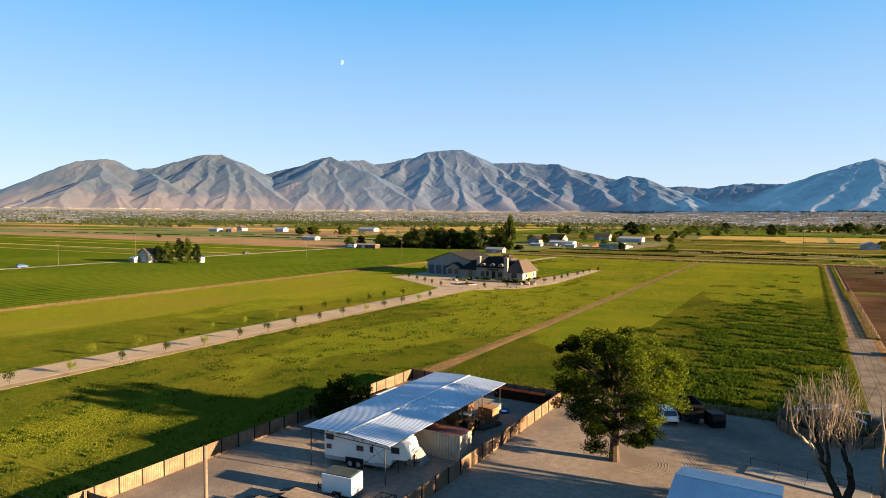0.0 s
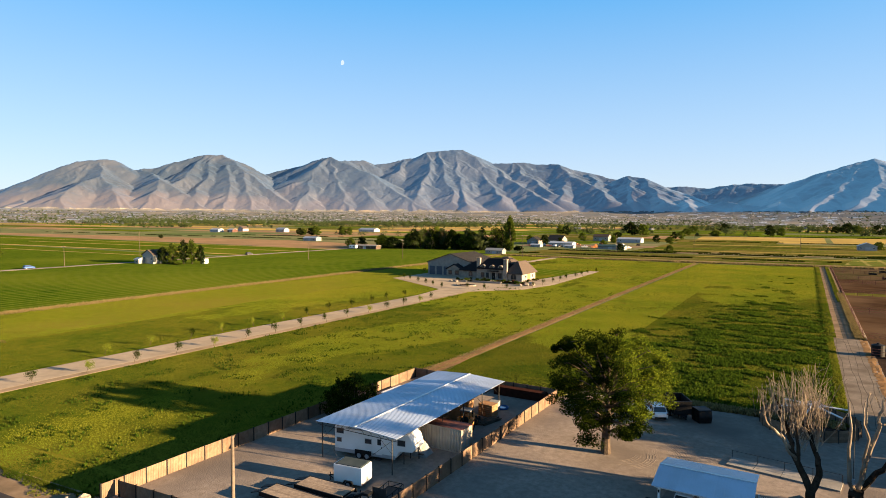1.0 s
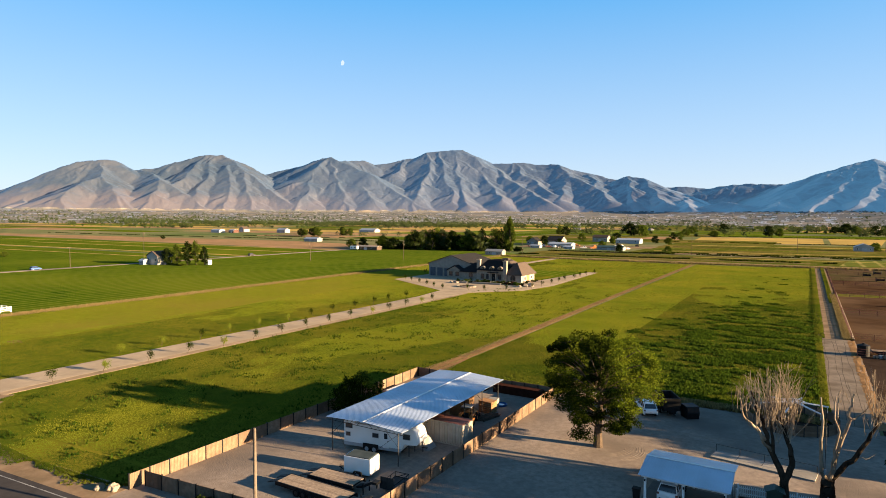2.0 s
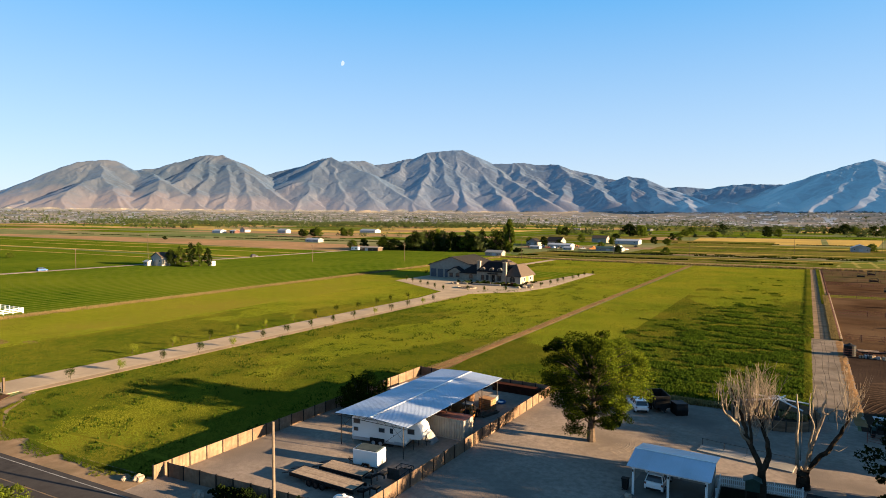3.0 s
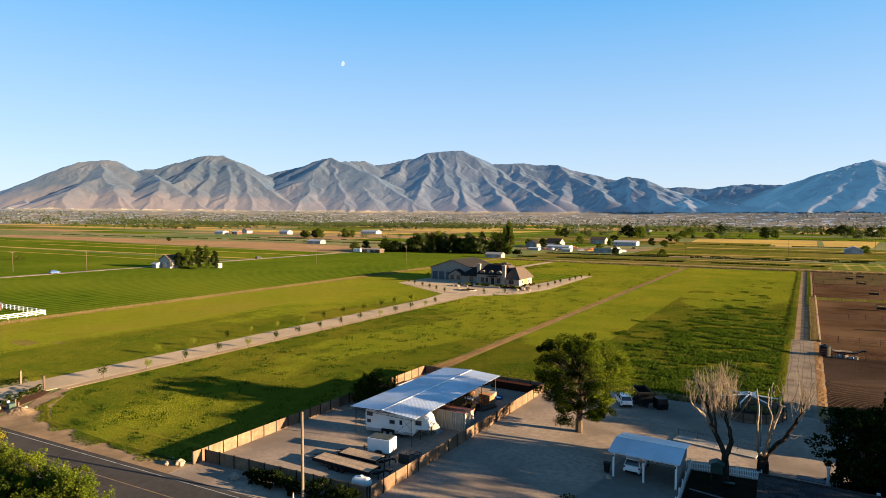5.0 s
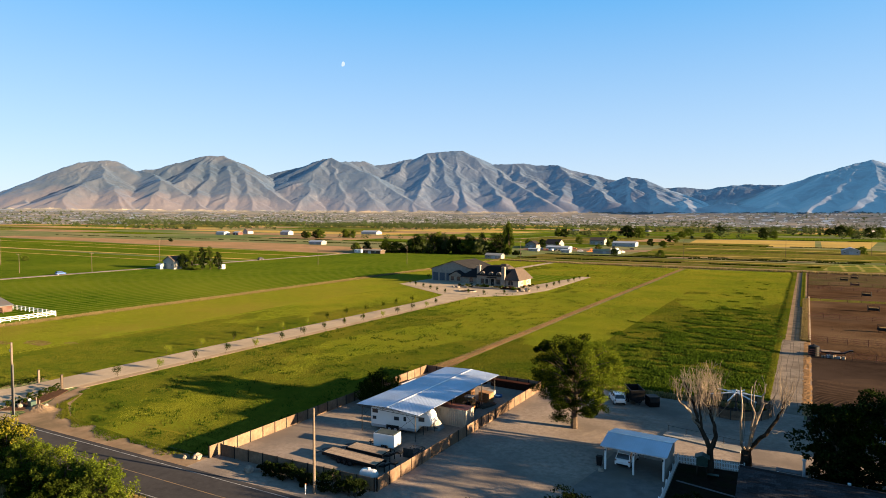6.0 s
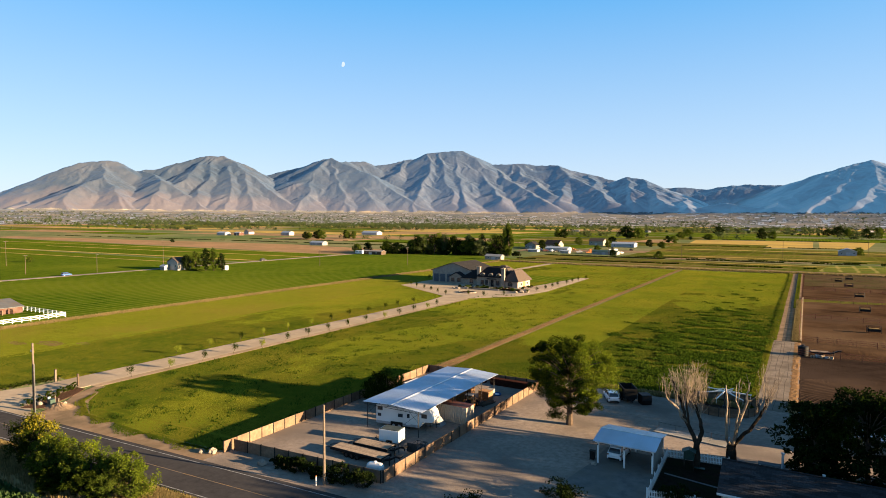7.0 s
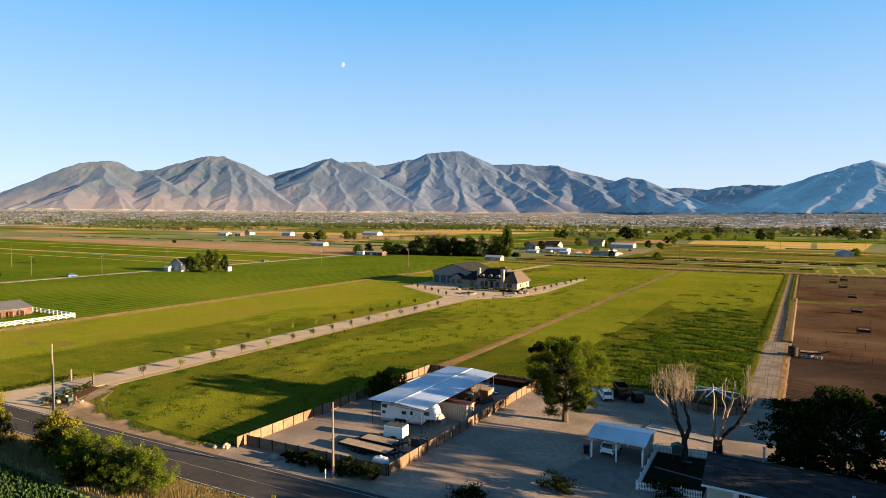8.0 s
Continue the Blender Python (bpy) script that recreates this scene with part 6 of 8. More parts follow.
part("cabin", boxes((-0.6, 0.6, -0.5, 0.5, 1.3, 2.3)), DARKGREEN, ob)
bm = bmesh.new()
profile(bm, [(-0.8, 2.25), (0.8, 2.25), (0, 2.6)], -0.65, 0.65)
part("roof", bm, DARKGREEN, ob)
for x in (-0.52, 0.52):
    for y in (-0.42, 0.42):
        part("leg", boxes((x - 0.06, x + 0.06, y - 0.06, y + 0.06, 0, 1.35)), DARKBARK, ob)
part("slide", boxes((0.6, 1.8, -0.25, 0.25, 0.3, 0.36)), DARKGREEN, ob)


# ---- cottage by the drive ----
def window(ob, x0, x1, y, z0, z1, frame_mat=WHITEPAINT, out=-1, bars=1):
    ya, yb = min(y, y + out * 0.05), max(y, y + out * 0.05)
    w = part("window", boxes((x0 - 0.08, x1 + 0.08, ya, yb, z0 - 0.08, z0), (x0 - 0.08, x1 + 0.08, ya, yb, z1, z1 + 0.08), (x0 - 0.08, x0, ya, yb, z0, z1), (x1, x1 + 0.08, ya, yb, z0, z1)), frame_mat, ob)
    part("pane", boxes((x0, x1, min(y, y + out * 0.02), max(y, y + out * 0.02), z0, z1)), GLASS, w, "dark pane")
    if bars:
        part("bar", boxes(((x0 + x1) / 2 - 0.02, (x0 + x1) / 2 + 0.02, min(y + out * 0.02, y + out * 0.04), max(y + out * 0.02, y + out * 0.04), z0, z1)), frame_mat, w)
    return w


def cottage():
    x0, x1, y0, y1, e, r = 7.4, 24.6, 43.3, 50.8, 2.5, 4.25
    ob = thing("cottage", pose(x0, y0, 0), "cream single-storey house with a dark shingle roof", "house")
    W, D = x1 - x0, y1 - y0
    bm = bmesh.new()
    profile(bm, [(0, 0), (D, 0), (D, e), (D / 2, r - 0.25), (0, e)], 0, W, "x")
    part("wall", bm, CREAM, ob)
    lap = mesh_of("siding_board", boxes((0, W, -0.03, 0, 0, 0.19)), CREAM)
    for k in range(11):
        part("siding_board", lap, None, ob).matrix_basis = pose(0, -0.005, 0.25 + k * 0.2, 6, 0, 0)
    over = 0.75
    run, ang = math.hypot(D / 2 + over, r - e + 0.28), math.degrees(math.atan2(r - e + 0.28, D / 2 + over))
    rs = np.random.RandomState(3)
    bm = bmesh.new()
    box(bm, -0.5, W + 0.5, 0, run, -0.08, 0)
    slab = mesh_of("roof_deck", bm, SHINGLE)
    decks = []
    for k in range(2):
        p = part("roof_deck", slab, None, ob)
        p.matrix_basis = pose(0, -over, e - 0.25, ang, 0, 0) if k == 0 else pose(W, D + over, e - 0.25, 0, 0, 180) @ pose(0, 0, 0, ang, 0, 0)
        decks.append(p)
    bm = bmesh.new()
    box(bm, 0, 0.94, 0, 0.36, 0.0, 0.022)
    sh = mesh_of("shingle", bm, SHINGLE)
    rows = int(run / 0.33)
    for i in range(rows):
        for j in range(int((W + 1.0) / 0.96)):
            p = part("shingle", sh, None, decks[0])
            p.matrix_basis = pose(-0.5 + (0.48 if i % 2 else 0) + j * 0.96, 0.01 + i * 0.33, 0.004 + rs.uniform(0, 0.006), -3, 0, rs.uniform(-0.6, 0.6))
    part("ridge_cap", boxes((-0.5, W + 0.5, D / 2 - 0.16, D / 2 + 0.16, r + 0.0, r + 0.08)), SHINGLE, ob)
    part("fascia", boxes((-0.5, W + 0.5, -over - 0.03, -over, e - 0.5, e - 0.25)), WHITEPAINT, ob)
    part("gutter", boxes((-0.5, W + 0.5, -over - 0.14, -over - 0.03, e - 0.36, e - 0.25)), WHITEPAINT, ob)
    for xx in (3.2, 8.8, 13.5):
        window(ob, xx, xx + 1.2, -0.04, 1.0, 2.0)
        for s in (xx - 0.55, xx + 1.3):
            part("shutter", boxes((s, s + 0.42, -0.07, -0.03, 0.95, 2.05)), WHITEPAINT, ob, "white shutter")
    part("door", boxes((6.2, 7.1, -0.06, -0.02, 0.15, 2.1)), WHITEPAINT, ob)
    for xx, yy in ((13.6, 1.1), (9.0, 5.2)):
        z = e - 0.25 + (yy + over if yy < D / 2 else D + over - yy) * math.tan(radians(ang))
        bm = bmesh.new()
        bevel_box(bm, xx - 0.14, xx + 0.14, yy - 0.14, yy + 0.14, z - 0.1, z + 0.42, 0.02)
        part("roof_vent", bm, WHITEPAINT, ob, "small white roof vent")
    bm = bmesh.new()
    tube(bm, (5.2, D - 1.0, 2.6), (5.2, D - 1.0, 5.0), 0.13, n=10)
    tube(bm, (5.2, D - 1.0, 5.0), (5.2, D - 1.0, 5.15), 0.19, n=10)
    part("flue", bm, GREYMETAL, ob, "grey metal flue")
    return ob


cottage()
# dark soil colour laid here in place of the trees' shade
sheet("cottage_ground", [(7.0, 36), (30, 36), (30, 43.2), (7.0, 43.2)], 0.06, SOIL, "ground beside the house, made dark to stand for shade", "ground")
ob = thing("lean_to", pose(11.4, 54.0, 0), "low grey lean-to roof behind the house", "lean-to")
part("roof", boxes((-1.4, 1.4, -0.5, 0.5, 2.1, 2.18)), OLDROOF, ob)
for x in (-1.2, 1.2):
    for y in (-0.4, 0.4):
        part("post", boxes((x - 0.05, x + 0.05, y - 0.05, y + 0.05, -0.1, 2.1)), WHITEPAINT, ob)
ob = thing("hay_shelter", pose(24.5, 71.0, 0), "white corrugated shelter roof behind the trees", "shelter")
for k in range(8):
    part("roof_sheet", boxes((-4 + k, -3.03 + k, -2.2, 2.2, 2.5, 2.54), (-4 + k + 0.4, -4 + k + 0.5, -2.2, 2.2, 2.54, 2.57)), WHITEROOF, ob)
for x in (-3.8, 0, 3.8):
    for y in (-2, 2):
        part("post", boxes((x - 0.07, x + 0.07, y - 0.07, y + 0.07, -0.1, 2.5)), POLEWOOD, ob)

# concrete pad in slabs
rs = np.random.RandomState(8)
PADGREY = mat("pale_pad_concrete", (0.2281, 0.2074, 0.1788), (0.2903, 0.2696, 0.2385), 0.9, 0.9, bump=0.3, bscale=5, c3=(0.1866, 0.1711, 0.1452), s3=0.3, dist=0.08)
slab_root = sheet("pad_base", [(-4.0, 63.9), (5.8, 62.5), (6.2, 65.2), (-3.6, 66.6)], 0.05, GRAVEL, "gravel bed under a concrete pad", "pad")
me = mesh_of("slab", boxes((0.02, 2.42, 0.02, 2.3, 0.0, 0.16)), PADGREY)
for k in range(4):
    part("slab", me, None, slab_root, "pale concrete slab").matrix_basis = pose(-3.9, 64.15, 0.03, 0, 0, -8) @ pose(2.44 * k, 0, 0, 0, 0, rs.uniform(-0.5, 0.5))
ob = thing("low_rail", pose(-3.9, 64.15, 0.19, 0, 0, -8), "thin dark steel rail on the concrete pad", "rail")
for k in range(5):
    part("post", boxes((2.4 * k + 0.05, 2.4 * k + 0.1, 2.1, 2.15, -0.02, 0.75)), STEEL, ob)
bm = bmesh.new()
tube(bm, (0.0, 2.12, 0.75), (9.7, 2.12, 0.75), 0.025, n=6)
part("top_rail", bm, STEEL, ob)


# ---- round pen with a horse walker ----
ob = thing("round_pen", pose(3.3, 81.6, 0.04), "round pen of tan boards with a dusty floor", "pen")
N, R, H = 22, 5.2, 1.36
seg = 2 * R * math.sin(math.pi / N)
me = mesh_of("board", boxes((-seg / 2 + 0.03, seg / 2 - 0.03, -0.02, 0.02, 0.0, 0.31)), BOARD)
pm = mesh_of("post", boxes((-0.06, 0.06, -0.06, 0.06, -0.3, H + 0.12)), STEEL)
for k in range(N):
    a = 2 * math.pi * k / N
    for j in range(4):
        part("board", me, None, ob).matrix_basis = pose(R * math.cos(a) * math.cos(math.pi / N), R * math.sin(a) * math.cos(math.pi / N), 0.06 + j * 0.33, 0, 0, math.degrees(a) + 90)
    a += math.pi / N
    part("post", pm, None, ob).location = (R * math.cos(a), R * math.sin(a), 0)
bm = bmesh.new()
prism(bm, [(5.1 * math.cos(6.2832 * k / 32), 5.1 * math.sin(6.2832 * k / 32)) for k in range(32)], -0.1, 0.03)
part("floor", bm, SOIL, ob, "brown dirt floor")
ob = thing("horse_walker", pose(3.6, 81.2, 0.07), "white-armed horse walker on a steel post", "horse walker")
bm = bmesh.new()
tube(bm, (0, 0, 0), (0, 0, 3.3), 0.13, n=10)
tube(bm, (0, 0, 0), (0, 0, 0.5), 0.35, 0.3, n=12)
part("post", bm, STEEL, ob)
for k in range(6):
    a = radians(18 + 60 * k)
    bm = bmesh.new()
    tube(bm, (0, 0, 2.9), (3.9 * math.cos(a), 3.9 * math.sin(a), 2.45), 0.1, n=8)
    tube(bm, (0, 0, 3.3), (2.4 * math.cos(a), 2.4 * math.sin(a), 2.5), 0.05, n=5)
    tube(bm, (3.8 * math.cos(a), 3.8 * math.sin(a), 2.45), (3.8 * math.cos(a), 3.8 * math.sin(a), 1.7), 0.02, n=5)
    part("arm", bm, WHITEPAINT, ob, "long white arm")


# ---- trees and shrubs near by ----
crown_tree("cottonwood", -15.2, 61.0, "big green cottonwood in the gravel yard, coloured lighter on its sun side", 17, 2.7, 12.7, (4.0, 5.6, 6.0, 5.7, 5.3, 4.9, 3.2), 0.48, 72000, 0.19, LEAFBUSH, LEAFSUN, 58, 1.45)


stag_tree("dead_tree", 3.3, 54.0, "bare lopped tree with a broom of pale shoots", 4, (
    (0.52, 0.42, ((0, 0, -0.2), (0.05, 0, 1.6), (0, 0, 3.1))),
    (0.36, 0.09, ((0, 0, 3.0), (-0.7, 0.2, 4.6), (-1.5, 0.3, 6.3), (-1.8, 0.3, 8.0), (-2.6, 0.2, 9.4), (-3.1, 0.1, 10.8))),
    (0.2, 0.05, ((-1.6, 0.3, 6.5), (-2.7, 0, 7.6), (-3.9, -0.2, 8.8), (-4.3, -0.2, 11.0))),
    (0.2, 0.06, ((-1.07, 0.25, 5.4), (-2.2, -0.3, 6.6), (-2.9, -0.5, 8.0))),
    (0.36, 0.12, ((0.05, 0, 3.0), (0.5, -0.2, 4.4), (0.35, -0.2, 5.8), (-0.2, -0.1, 7.5), (-0.5, 0, 8.6))),
    (0.18, 0.07, ((0.2, -0.1, 6.3), (0.7, 0.3, 7.6), (0.8, 0.5, 8.8))),
    (0.22, 0.09, ((-1.0, 0.2, 5.2), (-1.3, -0.3, 6.8), (-1.5, -0.3, 8.4))), (0.12, 0.05, ((-0.2, -0.1, 7.3), (-0.9, 0.6, 8.6), (-1.0, 0.8, 9.8)))),
    [((-0.5, 0, 8.4), 38, 4.8), ((0.8, 0.5, 8.5), 34, 4.2), ((-1.5, -0.3, 8.2), 38, 4.8), ((-1.8, 0.3, 7.6), 26, 4.2), ((0.3, -0.1, 6.8), 26, 3.6), ((-2.5, 0.2, 9.2), 22, 3.2), ((-3.9, -0.2, 8.9), 20, 2.6), ((-2.8, -0.5, 7.7), 12, 2.6), ((-0.9, 0.7, 9.4), 22, 4.0), ((-1.0, 0.1, 6.0), 14, 2.6), ((-3.0, 0.1, 10.2), 7, 1.6), ((-4.3, -0.2, 10.0), 9, 1.5)])
stag_tree("dead_tree", 6.7, 59.2, "grey dead tree with few cut limbs beside the house", 9, (
    (0.84, 0.62, ((0, 0, -0.2), (0, 0, 1.0), (0.05, 0, 2.0))),
    (0.27, 0.08, ((-0.25, 0, 1.7), (-0.62, 0, 2.6), (-0.78, 0.05, 5.5), (-0.68, 0, 7.4), (-0.88, 0.1, 9.5))),
    (0.3, 0.09, ((0.1, 0, 1.8), (0.6, 0.2, 3.2), (1.1, 0.3, 4.8), (2.0, 0.3, 7.4), (1.9, 0.3, 8.4), (2.3, 0.3, 9.8))),
    (0.17, 0.05, ((0.45, 0.15, 2.8), (0.4, -0.1, 4.6), (0.75, -0.2, 6.4), (0.3, -0.1, 7.6), (0.45, 0, 9.6))),
    (0.12, 0.05, ((2.0, 0.3, 7.3), (2.6, 0.2, 7.7), (3.2, 0.1, 8.3))),
    (0.13, 0.05, ((1.2, 0.3, 5.6), (1.0, 0.6, 7.2), (0.9, 0.5, 8.6), (1.0, 0.4, 10.0))),
    (0.33, 0.14, ((0.2, 0, 1.8), (1.2, -0.1, 3.0), (2.4, -0.2, 4.2), (3.4, -0.2, 5.6), (4.1, -0.2, 6.9), (4.2, -0.2, 7.8))),
    (0.07, 0.02, ((2.3, -0.2, 4.1), (3.0, -0.5, 4.0), (3.9, -0.7, 4.6)))),
    [((4.2, -0.2, 7.2), 44, 4.4), ((2.1, 0.3, 9.0), 6, 1.6), ((3.6, -0.2, 6.0), 12, 3.0), ((0.95, 0.5, 8.4), 5, 1.4), ((3.2, 0.1, 8.2), 5, 1.6)], 0.31)
ob = thing("cable_pole", pose(6.4, 58.9, 0), "thin dark steel cable pole beside the dead tree", "pole")
bm = bmesh.new()
tube(bm, (0, 0, -0.2), (0, 0, 7.6), 0.035, 0.025, n=6)
part("shaft", bm, STEEL, ob)
bm = bmesh.new()
bevel_box(bm, -0.12, 0.12, -0.1, 0.1, 2.4, 2.9, 0.02)
part("meter", bm, GREYMETAL, ob)

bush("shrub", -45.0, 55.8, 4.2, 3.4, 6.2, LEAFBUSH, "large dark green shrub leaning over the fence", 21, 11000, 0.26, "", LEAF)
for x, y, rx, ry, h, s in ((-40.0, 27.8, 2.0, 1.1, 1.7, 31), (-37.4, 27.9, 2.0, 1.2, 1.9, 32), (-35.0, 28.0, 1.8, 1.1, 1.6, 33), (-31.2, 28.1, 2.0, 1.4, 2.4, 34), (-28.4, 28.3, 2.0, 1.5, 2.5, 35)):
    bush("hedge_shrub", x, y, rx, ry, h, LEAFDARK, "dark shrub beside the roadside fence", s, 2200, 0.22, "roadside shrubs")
for x, y, rx, ry, h, s, m2 in ((-66.4, 12.6, 4.4, 3.0, 6.6, 41, LEAFAUTUMN), (-60.6, 12.0, 4.4, 3.0, 5.4, 42, LEAFSUN), (-54.6, 12.6, 4.2, 3.0, 5.6, 43, LEAFSUN), (-48.6, 13.2, 4.1, 2.9, 5.8, 44, LEAFSUN), (-78.2, 9.9, 3.3, 2.6, 8.6, 45, LEAFAUTUMN), (-57.4, 10.4, 3.2, 2.2, 3.2, 46, LEAFBUSH), (-51.4, 10.8, 3.0, 2.2, 3.4, 47, LEAFBUSH)):
    bush("roadside_bush", x, y, rx, ry, h, LEAF if m2 is LEAFSUN else LEAFBUSH, "yellowing leafy bush beside the road" if m2 is LEAFAUTUMN else "leafy green bush beside the road", s, 16000, 0.18, "roadside bushes", m2)
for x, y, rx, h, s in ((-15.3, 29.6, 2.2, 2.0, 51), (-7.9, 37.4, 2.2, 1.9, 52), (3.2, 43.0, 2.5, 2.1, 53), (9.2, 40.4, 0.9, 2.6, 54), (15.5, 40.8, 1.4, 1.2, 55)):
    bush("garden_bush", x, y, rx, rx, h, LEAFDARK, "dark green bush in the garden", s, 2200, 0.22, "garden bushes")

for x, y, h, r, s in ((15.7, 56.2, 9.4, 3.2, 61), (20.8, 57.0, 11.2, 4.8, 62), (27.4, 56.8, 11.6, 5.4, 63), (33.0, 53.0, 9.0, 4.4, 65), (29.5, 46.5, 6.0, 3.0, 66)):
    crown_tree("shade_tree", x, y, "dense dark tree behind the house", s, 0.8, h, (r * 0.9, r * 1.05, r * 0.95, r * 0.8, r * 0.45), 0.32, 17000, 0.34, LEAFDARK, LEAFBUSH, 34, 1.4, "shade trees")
# unseen trees added out of view, to cast the yard's shade
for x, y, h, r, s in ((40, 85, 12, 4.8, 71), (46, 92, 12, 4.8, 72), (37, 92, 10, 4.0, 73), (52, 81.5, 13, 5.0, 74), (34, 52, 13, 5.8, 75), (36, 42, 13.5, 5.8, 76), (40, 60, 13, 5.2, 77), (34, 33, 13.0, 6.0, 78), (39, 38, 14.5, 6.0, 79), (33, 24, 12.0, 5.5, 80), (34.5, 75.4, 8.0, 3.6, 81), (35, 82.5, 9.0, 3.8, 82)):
    crown_tree("yard_tree", x, y, "unseen dense tree added to shade the yard", s, 1.6, h, (r * 0.8, r, r, r * 0.9, r * 0.6), 0.35, 3400, 0.62, LEAFDARK, None, 30, 1.6, "yard trees")


# ---- farmhouse and shop ----
def hip(bm, x0, x1, y0, y1, z0, z1, inset, flat=0.0):
    """A hipped roof; its ridge runs along the longer side, or ends in a flat top."""
    inx, iny = inset, inset
    if x1 - x0 < 2 * inx:
        inx = (x1 - x0) / 2 - flat
    if y1 - y0 < 2 * iny:
        iny = (y1 - y0) / 2 - flat
    a = [bm.verts.new(p) for p in ((x0, y0, z0), (x1, y0, z0), (x1, y1, z0), (x0, y1, z0))]
    b = [bm.verts.new(p) for p in ((x0 + inx, y0 + iny, z1), (x1 - inx, y0 + iny, z1), (x1 - inx, y1 - iny, z1), (x0 + inx, y1 - iny, z1))]
    c = [bm.verts.new((v.co.x, v.co.y, z0 - 0.22)) for v in a]
    for i in range(4):
        j = (i + 1) % 4
        bm.faces.new((a[i], a[j], b[j], b[i]))
        bm.faces.new((c[i], c[j], a[j], a[i]))
    bm.faces.new(b)
    bm.faces.new(c[::-1])
    bmesh.ops.remove_doubles(bm, verts=bm.verts[:], dist=0.01)


def arch_window(ob, x, y, z, w, h, surround):
    """An arched window in a raised stone surround."""
    n = 8
    def ring(r):
        return [(x - r, z)] + [(x - r * math.cos(math.pi * k / n), z + h - w / 2 + r * math.sin(math.pi * k / n)) for k in range(n + 1)] + [(x + r, z)]
    bm = bmesh.new()
    profile(bm, ring(w / 2 + 0.16), y - 0.1, y, "y")
    wdw = part("window", bm, surround, ob, "arched pale window surround")
    bm = bmesh.new()
    profile(bm, ring(w / 2), y - 0.125, y - 0.1, "y")
    part("pane", bm, GLASS, wdw, "dark arched pane")
    part("bar", boxes((x - 0.03, x + 0.03, y - 0.14, y - 0.125, z, z + h * 0.9)), surround, wdw)


def shop():
    x0, x1, y0, y1, e, r = -139.4, -117.2, 224.0, 246.0, 5.6, 9.2
    ob = thing("workshop", pose(x0, y0, 0), "grey gabled workshop with three roller doors", "workshop")
    W, D = x1 - x0, y1 - y0
    bm = bmesh.new()
    profile(bm, [(0, 0), (W, 0), (W, e), (W / 2, r), (0, e)], 0, D, "y")
    part("wall", bm, GREYWALL, ob)
    bat = mesh_of("batten", boxes((-0.06, 0.06, -0.05, 0.0, 0, 1)), GREYWALL)
    for k in range(13):
        x = 0.1 + k * (W - 0.2) / 12
        p = part("batten", bat, None, ob)
        p.matrix_basis = pose(x, 0, 0.0) @ Matrix.Diagonal((1, 1, e + (r - e) * (1 - abs(x - W / 2) / (W / 2)) - 0.1, 1))
    for s in (0, 1):
        bm = bmesh.new()
        sl = math.atan2(r - e, W / 2)
        run = (W / 2 + 0.5) / math.cos(sl)
        n = 14
        box(bm, 0, run, 0, D + 1, 0.0, 0.12)
        p = part("roof", bm, DARKROOF, ob, "dark metal roof slope")
        p.matrix_basis = pose(-0.5, -0.5, e - 0.5 * math.tan(sl)) @ pose(0, 0, 0, 0, -math.degrees(sl), 0) if s == 0 else pose(W + 0.5, D + 0.5, e - 0.5 * math.tan(sl), 0, 0, 180) @ pose(0, 0, 0, 0, -math.degrees(sl), 0)
        seam = mesh_of("seam", boxes((0, run, 0.0, 0.08, 0.118, 0.17)), DARKROOF)
        for k in range(n):
            part("seam", seam, None, p).location = (0, (k + 0.95) * (D + 1) / n, 0)
    for x in (0.7, 4.3, 7.9):
        d = part("roller_door", boxes((x, x + 2.7, -0.06, 0.02, 0.05, 3.7)), mat("blue_grey_door", (0.042, 0.052, 0.068), (0.06, 0.072, 0.09), 0.8, 0.6), ob, "blue-grey roller door")
        rail = mesh_of("door_panel", boxes((0, 2.6, -0.03, 0.0, 0.0, 0.66)), d.data.materials[0])
        for k in range(5):
            part("door_panel", rail, None, d).location = (x + 0.05, -0.06, 0.1 + k * 0.72)
    part("eave_trim", boxes((-0.55, -0.35, -0.5, D + 0.5, e - 0.45, e - 0.2), (W + 0.35, W + 0.55, -0.5, D + 0.5, e - 0.45, e - 0.2)), DARKROOF, ob)
    # small porch gable beside the doors
    bm = bmesh.new()
    profile(bm, [(11.4, 0), (18.5, 0), (18.5, 3.0), (15.0, 4.9), (11.4, 3.0)], -3.6, 0, "y")
    part("porch", bm, STONE, ob, "pale stone entrance bay")
    bm = bmesh.new()
    profile(bm, [(11.0, 2.95), (15.0, 5.1), (18.9, 2.95), (18.9, 3.15), (15.0, 5.35), (11.0, 3.15)], -4.0, 0, "y")
    part("porch_roof", bm, DARKROOF, ob)
    for x in (12.4, 15.6):
        window(ob, x, x + 1.6, -3.62, 0.9, 2.5, BLACK)
    return ob


shop()


